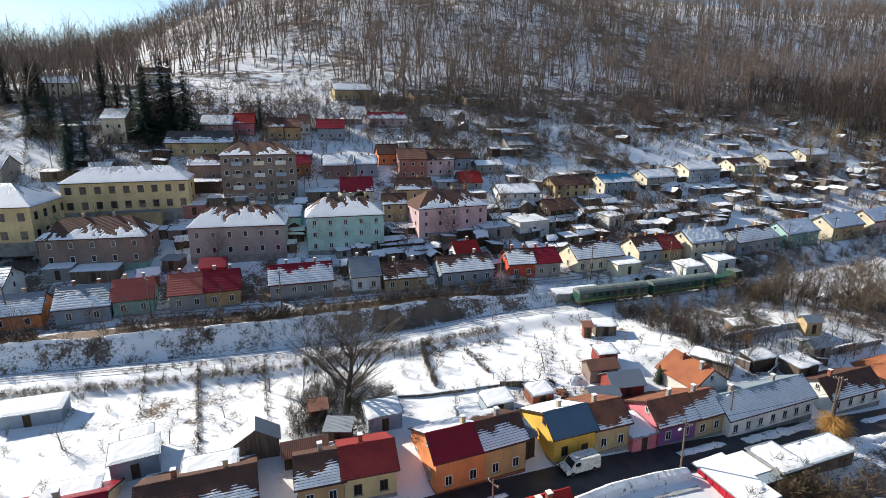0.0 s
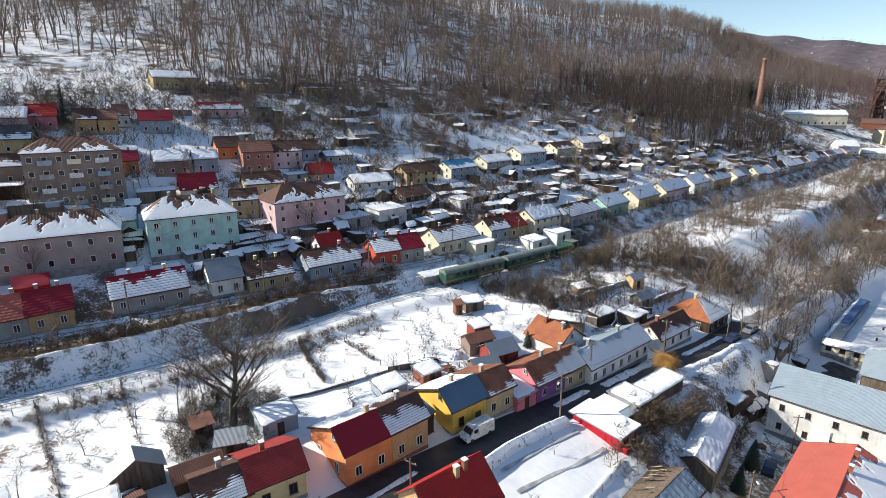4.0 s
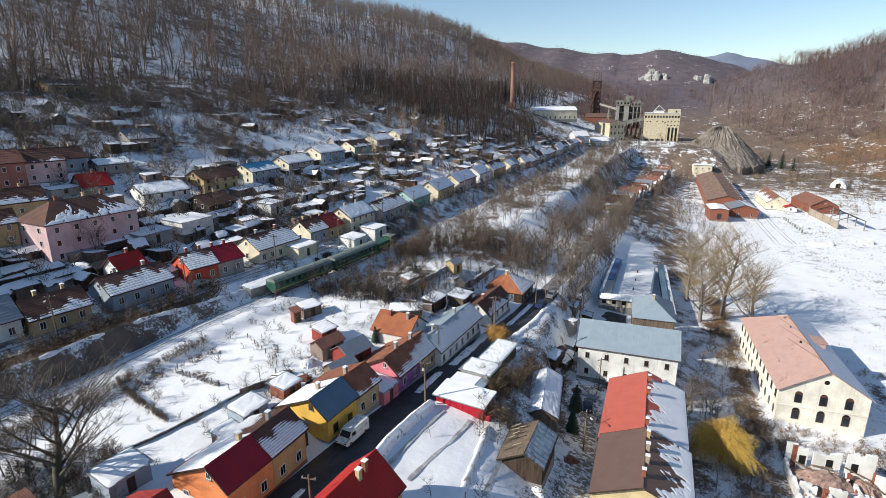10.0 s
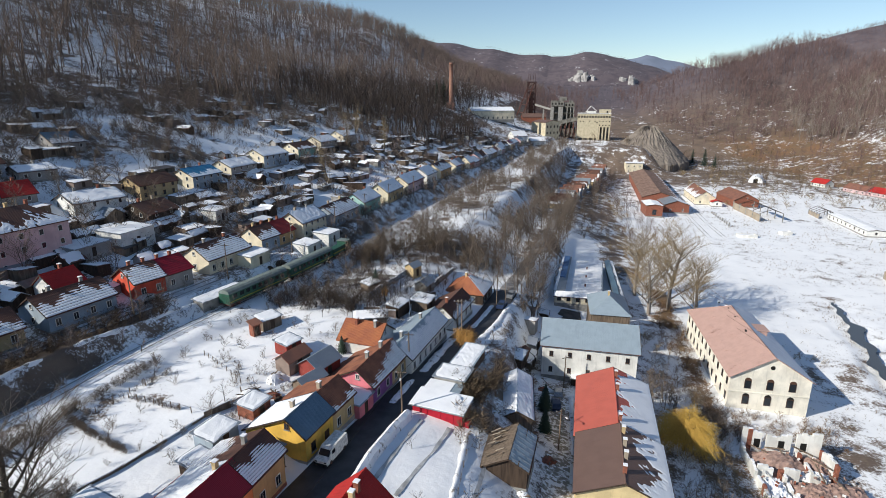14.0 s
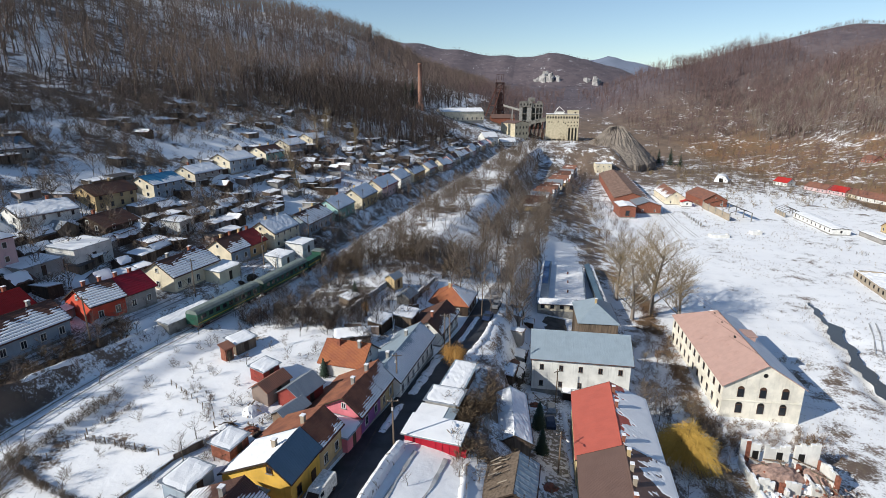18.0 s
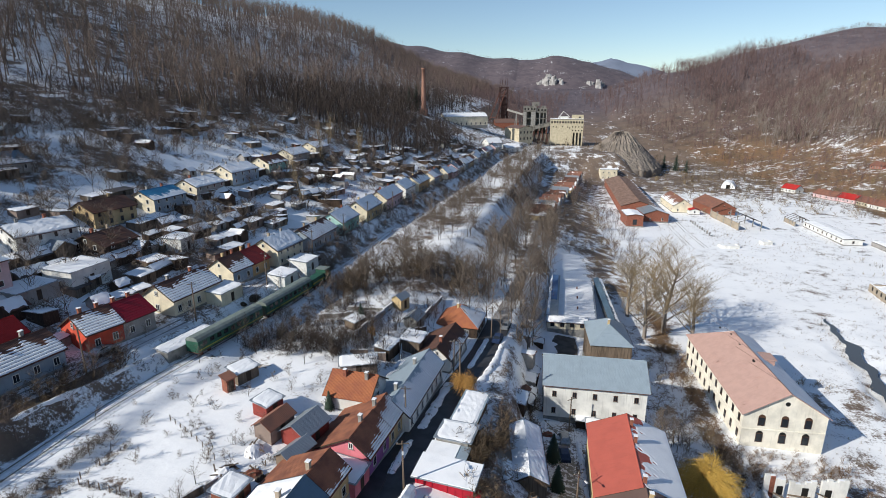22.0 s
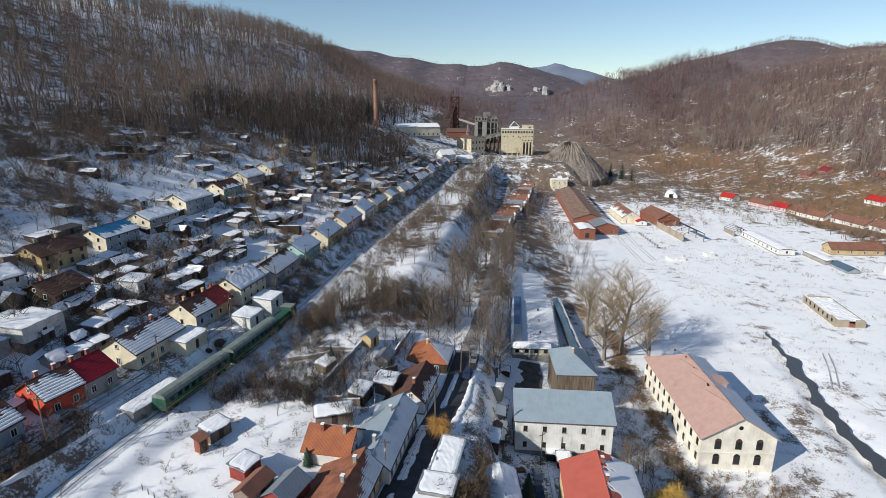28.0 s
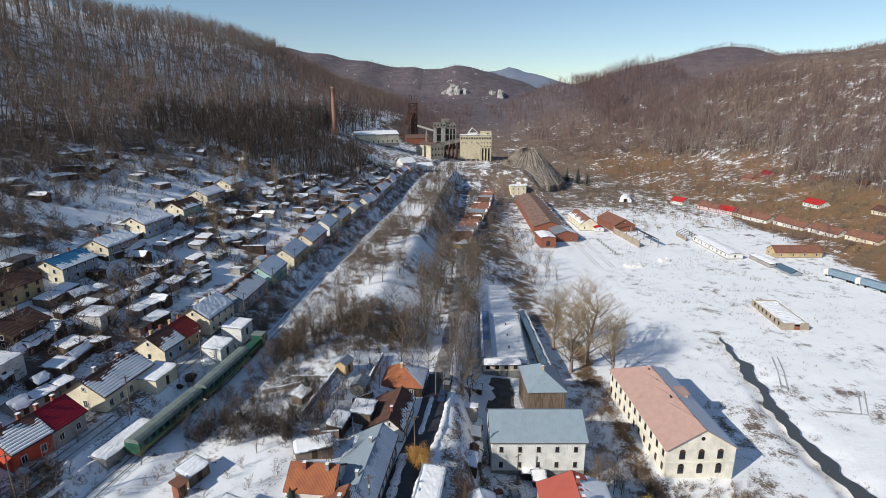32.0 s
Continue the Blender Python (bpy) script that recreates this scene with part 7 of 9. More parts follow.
def washery():
    t = thing("coal_washery", "grey concrete washery with towers and galleries", "building", -30, 612, 18)
    for x0, y0, x1, y1, z0, z1 in ((-10, -5, 4, 8, 33.5, 39.5), (-1, -4, 7, 6, 39.5, 43.4), (4.02, -4, 15.5, 7, 32.5, 37.5), (9, -3, 14, 4, 37.5, 39.6)):
        part("block", box(x0, y0, z0, x1, y1, z1), SOOT_CONC, t)
    part("core", box(-9, 1, 0, 15, 7.5, 33.4), SOOT_CONC, t, "dark recessed core behind the piers")
    for x0, x1, y0 in ((-10, -6.4, -5), (-1.6, 3.4, -5), (7.4, 8.4, -4), (11.2, 12, -4), (14.5, 15.4, -4)):
        part("pillar", box(x0, y0, -2, x1, y0 + 3, 33), CONCRETE, t)
    for z_ in (11, 18.5, 26):
        part("floor_slab", box(-10.2, -4.4, z_, 15.5, 1, z_ + 0.7), SOOT_CONC, t)
    for x_, z_ in ((-8, 35.2), (-4.5, 35.2), (-1, 35.2), (2, 35.2), (6.5, 34), (10, 34), (13.4, 34)):
        part("opening", box(x_ - 0.8, -5.06 if x_ < 4 else -4.06, z_, x_ + 0.8, -4.9 if x_ < 4 else -3.9, z_ + 2.0), DARK, t)
    part("gallery", slab([(-29.4, 28, 36), (-7.2, 0, 30.6), (-7.2, 2.6, 30.6), (-29.4, 30.6, 36)], 2.2), CONCRETE, t, "pale inclined conveyor gallery")
    part("trestle", join(cone((-18, 14, 0), (-18, 14, 32), 0.7, 0.6, 4), cone((-22, 14, 0), (-18, 14, 32), 0.5, 0.5, 4)), CONCRETE, t)
    part("conveyor", slab([(-16, -14, 15), (21, -14, 23.4), (21, -10, 23.4), (-16, -10, 15)], 4.2), SOOT_CONC, t, "sooty conveyor bridge to the bunker")
    for k in range(9):
        x_ = -15 + 4.4 * k
        part("strut", cone((x_, -13, -4), (x_, -13, 12 + 0.227 * (x_ + 16)), 0.6, 0.6, 4), STEEL, t)
        part("brace", cone((x_, -13.4, -4), (x_ + 4.4, -13.4, 11 + 0.227 * (x_ + 16)), 0.35, 0.35, 4), STEEL, t)
    part("lower_shed", box(-14, -9, -4, 19, 0, 10.5), SOOT_CONC, t, "dark low hall under the washery")
    for k in range(5):
        part("roof_rail", cone((-9 + 6 * k, -4.5, 37), (-9 + 6 * k, -4.5, 41.5), 0.14, 0.14, 4), STEEL, t)


washery()
house("mine_hall", "pale yellow mine hall with a dark flat-pitched roof", -43.1, 574.5, -45, 22, 19, 19, 2.2, CREAM_CONC, ROOF_UMBER, z=17, front=0, left=0, right=4, storeys=3, rows=1, chims=(), win=(1.6, 2.4), category="building", frame=BROWN_FRAME, attic=False)
house("winding_house", "rust-roofed brick winding house under the headframe", -60, 634, 12, 27, 13, 9, 4, BRICK, ROOF_UMBER, z=30, front=5, left=2, rows=1, chims=(), win=(1.4, 2.2), category="building", frame=BROWN_FRAME, attic=False)
house("mine_offices", "long cream mine office with a patchy snow roof on the slope", -97, 546, 30, 46, 14, 9, 3.5, P_CREAM, ROOF_GREY, z=39, front=9, left=3, rows=1, snow="full", snow_back="full", chims=((-0.2, 0.05), (0.1, 0.05)), win=(1.4, 2.2), category="building")
house("mine_house", "white house with a snowy roof below the mine", -61, 462, 40, 14, 10, 6, 4, P_WHITE, ROOF_GREY, z=23, front=3, left=2, rows=1, snow="full", snow_back="full", chims=())
house("mine_house", "low white house by the mine gate", -46, 478, 30, 15, 8, 4, 3, P_WHITE, ROOF_GREY, z=20, front=3, left=2, rows=1, snow="full", snow_back="full", chims=())


def spoil_bank(cx, cy, h, rx, ry):
    """A long spoil bank: a blunt ridge with eroded flanks."""
    n, m = 150, 40
    v, f = [], []
    for i in range(m + 1):
        s = i / m
        for k in range(n):
            a = k * math.tau / n
            gully = 0.05 * abs(math.sin(a * 8.5 + 2.2 * s)) + 0.045 * abs(math.sin(a * 19 + 1.3 + 4 * s))
            r = s * (1 + gully * s * 0.6)
            px, py = cx + math.cos(a) * r * rx - 4 * s * s, cy + math.sin(a) * r * ry
            top = h * (1 - max(0, s - 0.16) / 0.84) ** 1.0 * (1 - gully * (s > 0.06)) * (1.0 - 0.25 * max(0, math.sin(a)) * s) - 0.03 * h * (1 - min(1, s / 0.16))
            g = gz(px, py)
            v.append((px, py, max(top + 2 + rng.uniform(-0.5, 0.5), g - 0.4) if s < 0.99 else g - 3))
    for i in range(m):
        for k in range(n):
            a, b = i * n + k, i * n + (k + 1) % n
            f.append((a, b, b + n, a + n))
    solid("spoil_bank", (v, f), HEAP, "steep grey-brown mine spoil bank with eroded gullies", "heap")


spoil_bank(58, 560, 33, 41, 66)
house("valve_house", "small white flat-roofed pump house below the heap", 38, 480, 4, 14, 9, 8.5, 0.6, P_CREAM, ROOF_GREY, z=-2, front=3, left=2, storeys=2, rows=1, snow="full", chims=(), attic=False, category="building")
house("brick_shed", "tall red-brick shed under a snow-covered flat roof", 30.4, 303, 94, 15, 8.8, 6.2, 0.7, BRICK, ROOF_GREY, z=-2.4, front=0, left=1, rows=1, snow="full", snow_back="full", chims=(), attic=False, category="shed", win=(2.2, 3.0), frame=BROWN_FRAME)
house("brick_works", "long brick workshop with a rusty sagging roof", 39.5, 383, 88.5, 112, 20, 5.6, 3.2, BRICK, ROOF_RUST, z=-2.6, front=14, left=2, rows=5, snow=0.1, chims=(), attic=False, category="workshop")
house("brick_works", "brick workshop wing with a grey sheet roof and patchy snow", 44.0, 323, 95, 24, 13.5, 4.8, 2.2, BRICK, ROOF_GREY, z=-2.8, front=2, left=2, rows=1, snow="full", chims=(), attic=False, category="workshop")
house("brick_works", "cream workshop with a rusty tiled roof, one slope under snow", 66.5, 359, 91, 33, 11.5, 4.6, 3.8, P_CREAM, ROOF_FADED, z=-3.2, front=5, left=2, back=5, rows=6, snow=0.2, snow_back=0.5, chims=((0.1, 0.05),), category="workshop")
house("field_hut", "small white lean-to with a red roof beside the workshop", 72.5, 340.5, 91, 5, 6, 2.8, 1.0, P_WHITE, ROOF_BRIGHT, z=-3.2, front=1, left=1, rows=1, chims=(), attic=False)
house("brick_works", "derelict brick workshop with a torn rust-orange roof", 87, 352, 98, 27, 14, 4.6, 3.8, BRICK, ROOF_FADED, z=-3.2, front=4, left=2, rows=6, snow=0.15, chims=(), category="workshop")


def open_shed(x, y, turn, L, W, h, label):
    t = thing("roofless_shed", label, "shed", x, y, gz(x, y), turn)
    for i in range(5):
        for sy in (-1, 1):
            part("post", box(-L / 2 + i * L / 4 - 0.2, sy * W / 2 - 0.2, -1, -L / 2 + i * L / 4 + 0.2, sy * W / 2 + 0.2, h), CONCRETE, t)
        part("rafter", cone((-L / 2 + i * L / 4, -W / 2, h), (-L / 2 + i * L / 4, 0, h + 2), 0.14, 0.14, 4), DARK_WOOD, t)
        part("rafter", cone((-L / 2 + i * L / 4, W / 2, h), (-L / 2 + i * L / 4, 0, h + 2), 0.14, 0.14, 4), DARK_WOOD, t)
    part("wall", box(-L / 2, W / 2 - 0.3, -1, L / 2, W / 2 - 0.02, h * 0.8), P_DULL, t)
    part("roof", slab([(-L / 2, -W / 2 - 0.4, h), (L * 0.1, -W / 2 - 0.4, h), (L * 0.1, 0, h + 2.1), (-L / 2, 0, h + 2.1)], 0.12), ROOF_TAR, t)


open_shed(88.5, 318, 96, 36, 11.5, 4.6, "roofless beige workshop shell with broken rafters")
open_shed(122.5, 321.5, 91, 13, 8, 2.8, "collapsed end of the long low field shed")
house("field_shed", "long low whitewashed shed with a flat snowy roof", 127.2, 295, 90.5, 40, 8.4, 3.0, 0.5, P_WHITE, ROOF_TAR, z=-3.2, front=4, back=9, left=1, rows=1, snow="full", snow_back="full", chims=(), attic=False, category="shed", win=(0.9, 1.2), frame=BROWN_FRAME)
house("field_shed", "short low shed in the field with a snowy roof", 139.5, 268, 92, 18, 6, 2.2, 0.4, P_GREY, ROOF_TAR, z=-3.2, front=3, left=1, rows=1, snow="full", snow_back="full", chims=(), attic=False, category="shed")
house("field_shed", "low grey sheet-roofed shed in the field", 141.5, 252, 92, 12, 5.4, 1.4, 1.4, P_BLUEGREY, ROOF_SLATE, z=-3.2, front=0, left=0, right=0, rows=1, chims=(), attic=False, category="shed")


def wall_ruin():
    """A roofless beige shell: four walls with gaps, filled with snow."""
    t = thing("wall_ruin", "low roofless beige building full of snow in the field", "ruin", 102, 194.2, gz(102, 194.2), 83.5)
    L, W, h, k = 25.0, 9.6, 2.9, 0.35
    me = mesh("opening", box(-0.5, -0.03, 0, 0.5, 0.03, 1.3), DARK)
    for name, shape in (("long_wall", box(-L / 2, W / 2 - k, -1, L / 2, W / 2, h)), ("long_wall", box(-L / 2, -W / 2, -1, L / 2, k - W / 2, h * 0.8)), ("end_wall", box(-L / 2, k - W / 2, -1, k - L / 2, -1.6, h)), ("end_wall", box(-L / 2, 0.4, -1, k - L / 2, W / 2 - k, h * 0.9)), ("end_wall", box(L / 2 - k, k - W / 2, -1, L / 2, W / 2 - k, h * 0.9))):
        part(name, shape, P_DULL, t)
    part("broken_wall", box(-L / 2, -1.59, -1, k - L / 2, 0.39, 1.5), BRICK, t)
    for i in range(7):
        part("opening", me, None, t, at=pose(-10.2 + 3.3 * i, W / 2, 1.0))
    n, m, v, f = 20, 8, [], []
    for i in range(n + 1):
        for j in range(m + 1):
            v.append((-L / 2 + k + 0.02 + (L - 2 * k - 0.04) * i / n, -W / 2 + k + 0.02 + (W - 2 * k - 0.04) * j / m, 2.2 + rng.uniform(-0.15, 0.2)))
    for i in range(n):
        for j in range(m):
            q = i * (m + 1) + j
            f.append((q, q + m + 1, q + m + 2, q + 1))
    part("snow_cover", (v, f), SNOW, t)
    part("snow_cap", box(-L / 2 + 4, W / 2 - k, h + 0.002, L / 2, W / 2, h + 0.12), SNOW, t)


wall_ruin()


def foundation(x, y, turn, L, W, h, label):
    t = thing("foundation", label, "ruin", x, y, gz(x, y), turn, group="foundations in the field")
    for name, shape in (("wall", box(-L / 2, -W / 2, -0.6, L / 2, 0.3 - W / 2, h)), ("wall", box(-L / 2, W / 2 - 0.3, -0.6, L / 2, W / 2, h * 0.7)), ("wall", box(-L / 2, 0.31 - W / 2, -0.6, 0.3 - L / 2, W / 2 - 0.31, h * 0.85)), ("wall", box(L / 2 - 0.3, 0.31 - W / 2, -0.6, L / 2, W / 2 - 0.31, h))):
        part(name, shape, P_WHITE, t)
    part("snow_cover", box(0.31 - L / 2, 0.31 - W / 2, -0.2, L / 2 - 0.31, W / 2 - 0.31, h * 0.6), SNOW, t)


foundation(68.5, 263, 3, 8.2, 5, 1.3, "low white foundation walls in the snow field")
foundation(88, 272, 8, 4.5, 4, 1.6, "small white wall stub in the snow field")
posts = thing("post_row", "row of short concrete posts in the snow field", "posts")
for k in range(9):
    part("post", box(64.7 + 0.16 * k, 316 - 3.9 * k, -4, 65.3 + 0.16 * k, 316.6 - 3.9 * k, -2.0 + 0.3 * (k % 3)), CONCRETE, posts)
mud = plain("muddy_track", (0.5, 0.49, 0.48), 0.9, 0.6, 0.6)
for k, line in enumerate(([(51, 318), (50.4, 292), (50.6, 256)], [(57, 316), (56.5, 290), (57.5, 258)], [(80, 160), (76, 150), (70, 138), (73, 128), (84, 126), (92, 138)])):
    for off in (-0.9, 0.9):
        solid("wheel_track", ribbon([(x + off, y) for x, y in line], -0.14, 0.14, 0.2, step=3, wave=0.1), mud, "faint muddy wheel track across the snow", "track", kind="structure")


def quonset(x, y, turn):
    t = thing("arched_hut", "white half-round snow-covered storage hut", "hut", x, y, gz(x, y), turn)
    n, v, f = 14, [], []
    for s in (-8, 8):
        v += [(s, math.cos(k * math.pi / n) * 5, math.sin(k * math.pi / n) * 5) for k in range(n + 1)]
    f = [(k, n + 1 + k, n + 2 + k, k + 1) for k in range(n)] + [tuple(range(n + 1)), tuple(range(2 * n + 1, n, -1))]
    part("shell", (v, f), SNOW, t)
    part("door", box(-8.06, -1.5, 0, -8.01, 1.5, 3), DARK, t)


quonset(128, 455, 70)

# ---- the far village ----
VILLAGE_FRONT = [
    ("pink village house with a faded tiled roof", (172.8, 418.2), (179.0, 401.5), P_PINK, ROOF_FADED),
    ("pale village house with a bright red roof", (180.6, 402.4), (185.6, 390.2), P_PINK, ROOF_BRIGHT),
    ("small cream village house with a tiled roof", (186.0, 389.2), (188.0, 380.4), P_CREAM, ROOF_FADED),
    ("white village house with a tiled roof", (187.2, 379.0), (193.0, 359.0), P_WHITE, ROOF_FADED),
    ("long white village house with an orange tiled roof", (194.9, 354.6), (199.2, 330.0), P_WHITE, ROOF_FADED),
    ("white village house beside the field road", (199.8, 326.5), (203.5, 306.0), P_WHITE, ROOF_FADED),
    ("cream village house beside the field road", (205.0, 302.0), (209.5, 283.0), P_CREAM, ROOF_FADED),
    ("long low beige building with a brown roof", (150.6, 277.7), (176.0, 277.6), P_BEIGE, ROOF_FADED),
]
VILLAGE_BACK = [
    ("white gabled house with a bright red roof", (228.0, 377.0), (230.0, 362.0), P_WHITE, ROOF_BRIGHT),
    ("brick-red hut among the allotments", (238.0, 478.0), (241.0, 467.0), P_BRICKY, ROOF_FADED),
    ("red-roofed hut among the allotments", (251.4, 473.6), (253.7, 466.0), P_ROSE, ROOF_CRIMSON),
    ("cream house above the village row", (240.0, 330.0), (242.0, 316.0), P_CREAM, ROOF_BROWN),
    ("rose house with a brown roof by the field road", (192.0, 252.0), (204.0, 230.0), P_ROSE, ROOF_BROWN),
    ("white cottage at the end of the village", (160.5, 440.0), (166.0, 430.0), P_WHITE, ROOF_BRIGHT),
    ("brown hut on the slope above the village", (262.0, 425.0), (264.0, 415.0), P_BROWN, ROOF_FADED),
    ("pale hut on the slope above the village", (270.0, 388.0), (272.0, 378.0), P_BEIGE, ROOF_BROWN),
]
for label, a, b, wall, roof in VILLAGE_FRONT + VILLAGE_BACK:
    facing("village_house", label, a, b, 8.5, 3.2, 2.8, wall, roof, front=4, left=2, rows=4, chims=((0.1, 0.05),), group="village across the valley")


def truck(x, y, turn):
    t = thing("lorry", "pale blue articulated lorry parked by the far road", "lorry", x, y, gz(x, y), turn)
    blue = plain("blue_tarpaulin", (0.2, 0.28, 0.35), 0.6)
    part("trailer", box(-7, -1.25, 1.1, 6, 1.25, 4.0), blue, t)
    part("cab", join(box(6.3, -1.2, 0.6, 8.4, 1.2, 3.4), box(6.5, -1.0, 3.4, 7.6, 1.0, 3.9)), WHITE, t)
    part("windscreen", box(8.4, -1.05, 2.0, 8.42, 1.05, 2.9), GLASS, t)
    for wx in (-5.5, -4.2, -2.9, 6.9, 3.8):
        for s in (-1, 1):
            part("wheel", cone((wx, s * 0.95, 0.5), (wx, s * 1.28, 0.5), 0.5, 0.5, 12), RUBBER, t)


truck(165, 226, 112)
truck(160, 240, 112)


# ---- the train ----
def coach(y0, loco=False):
    L = 9.8 if loco else 17.8
    x0, x1 = (float(np.interp(q, TR_Y, TR_X)) for q in (y0, y0 + L))
    cx, cy = (x0 + x1) / 2, y0 + L / 2
    name, cat = ("locomotive", "locomotive") if loco else ("railway_coach", "coach")
    label = "small green shunting locomotive on the single track" if loco else "green passenger coach with a grey roof standing on the track"
    t = thing(name, label, cat, cx, cy, gz(cx, cy) + 0.38, math.degrees(math.atan2(L, x1 - x0)), group="" if loco else "coaches of the train")
    if loco:
        part("body", join(box(-4.7, -1.0, 0.9, 1.2, 1.0, 2.7), box(3.4, -1.0, 0.9, 4.7, 1.0, 2.4)), TRAIN_GREEN, t)
        part("cab", box(1.2, -1.35, 0.9, 3.4, 1.35, 3.5), TRAIN_GREEN, t)
        part("cab_roof", slab([(1.0, -1.5, 3.65), (3.6, -1.5, 3.65), (3.6, 1.5, 3.65), (1.0, 1.5, 3.65)], 0.14), TRAIN_ROOF, t)
        for s in (-1, 1):
            part("cab_window", box(1.5, s * 1.36 - 0.01, 2.3, 3.1, s * 1.36 + 0.01, 3.1), GLASS, t)
            part("stripe", box(-4.6, s * 1.01 - 0.01, 1.5, 1.1, s * 1.01 + 0.01, 1.7), TRAIN_YELLOW, t)
    else:
        pts = [(-1.4, 0.9), (1.4, 0.9), (1.4, 3.0), (1.15, 3.45), (0.6, 3.7), (-0.6, 3.7), (-1.15, 3.45), (-1.4, 3.0)]
        n = len(pts)
        half = L / 2 - 0.3
        v = [(sx * half, *p) for sx in (-1, 1) for p in pts]
        part("body", (v, [tuple(range(n - 1, -1, -1)), tuple(range(n, 2 * n))] + [(k, (k + 1) % n, n + (k + 1) % n, n + k) for k in range(n)]), TRAIN_GREEN, t)
        roof = [(1.42, 2.98), (1.18, 3.49), (0.62, 3.75), (-0.62, 3.75), (-1.18, 3.49), (-1.42, 2.98)]
        v = [(sx * (half + 0.05), *p) for sx in (-1, 1) for p in roof]
        part("roof", (v, [(k, k + 1, 7 + k, 6 + k) for k in range(5)] + [tuple(range(5, -1, -1)), tuple(range(6, 12))]), TRAIN_ROOF, t)
        win = mesh("window", box(-0.5, -1.43, 1.95, 0.5, -1.4, 2.75), GLASS)
        for k in range(9):
            part("window", win, None, t, at=pose(-half + 1.6 + k * (2 * half - 3.2) / 8, 0, 0))
            part("window", win, None, t, at=pose(-half + 1.6 + k * (2 * half - 3.2) / 8, 0, 0, 0, 0, 180))
        part("stripe", box(-half, -1.42, 1.25, half, -1.401, 1.38), TRAIN_YELLOW, t)
        part("vestibule", box(half, -0.6, 0.9, half + 0.3, 0.6, 3.1), RUBBER, t)
    for wx in (-L / 2 + 1.4, -L / 2 + 3.2, L / 2 - 3.2, L / 2 - 1.4):
        for s in (-1, 1):
            part("wheel", cone((wx, s * 0.68, 0.46), (wx, s * 0.82, 0.46), 0.46, 0.46, 12), STEEL, t)
    part("underframe", box(-L / 2 + 0.4, -1.1, 0.62, L / 2 - 0.4, 1.1, 0.9), STEEL, t)


coach(76)
coach(94.2)
coach(112.4, loco=True)


# ---- vehicles ----
def van(x, y, turn):
    t = thing("van", "white delivery van parked at the kerb", "van", x, y, gz(x, y) + 0.08, turn)
    prof = [(-2.5, 0.35), (2.45, 0.35), (2.5, 0.95), (1.75, 1.15), (1.2, 1.85), (0.9, 2.05), (-2.4, 2.1), (-2.5, 1.9)]
    n = len(prof)
    v = [(px, s * (0.92 if pz < 1.2 else 0.84), pz) for s in (-1, 1) for px, pz in prof]
    part("body", (v, [tuple(range(n)), tuple(range(2 * n - 1, n - 1, -1))] + [(k, n + k, n + (k + 1) % n, (k + 1) % n) for k in range(n)]), WHITE, t)
    part("windscreen", slab([(1.74, -0.78, 1.2), (1.74, 0.78, 1.2), (1.25, 0.72, 1.84), (1.25, -0.72, 1.84)], 0.02), GLASS, t)
    for s in (-1, 1):
        part("side_window", box(0.5, s * 0.89 - 0.02, 1.25, 1.2, s * 0.89 + 0.02, 1.75), GLASS, t)
        part("headlight", box(2.44, s * 0.68 - 0.14, 0.72, 2.52, s * 0.68 + 0.14, 0.88), GLASS, t)
        for wx in (-1.6, 1.6):
            wheel = part("wheel", cone((wx, s * 0.74, 0.32), (wx, s * 0.95, 0.32), 0.32, 0.32, 14), RUBBER, t)
            part("hub", cone((wx, s * 0.95, 0.32), (wx, s * 0.97, 0.32), 0.17, 0.17, 10), STEEL, wheel)
    part("bumper", box(2.4, -0.9, 0.3, 2.6, 0.9, 0.55), RUBBER, t)


van(-43.3, 43.3, 262)


def car(x, y, turn, mat, label):
    t = thing("car", label, "car", x, y, gz(x, y) + 0.07, turn)
    prof = [(-2.05, 0.35), (2.05, 0.35), (2.1, 0.75), (1.1, 0.92), (0.5, 1.4), (-1.1, 1.42), (-1.8, 0.98), (-2.1, 0.9)]
    n = len(prof)
    v = [(px, s * (0.84 if pz < 1 else 0.66), pz) for s in (-1, 1) for px, pz in prof]
    part("body", (v, [tuple(range(n)), tuple(range(2 * n - 1, n - 1, -1))] + [(k, n + k, n + (k + 1) % n, (k + 1) % n) for k in range(n)]), mat, t)
    part("windscreen", slab([(1.05, -0.72, 0.97), (1.05, 0.72, 0.97), (0.55, 0.62, 1.4), (0.55, -0.62, 1.4)], 0.02), GLASS, t)
    for s in (-1, 1):
        part("side_window", box(-1.1, s * 0.76 - 0.02, 0.98, 0.5, s * 0.76 + 0.02, 1.3), GLASS, t)
        for wx in (-1.3, 1.3):
            part("wheel", cone((wx, s * 0.66, 0.3), (wx, s * 0.87, 0.3), 0.3, 0.3, 12), RUBBER, t)


NAVY = plain("navy_car_paint", (0.03, 0.05, 0.11), 0.3)
SILVER = plain("silver_car_paint", (0.4, 0.41, 0.42), 0.3, metal=0.5)
car(-15.5, 82.5, 95, NAVY, "dark blue car parked on the yard lane")
car(-15.2, 88, 92, SILVER, "silver car parked behind the dark one")
car(-92.2, 69, 85, SILVER, "snowy silver car before the orange house")
car(-29.5, 108, 262, NAVY, "dark car parked on the shaded street")
car(-28.2, 116, 262, SILVER, "silver car parked on the shaded street")
car(-140, -14, 80, NAVY, "dark car parked below the yellow school")
car(-138, -22, 80, SILVER, "silver car parked below the yellow school")

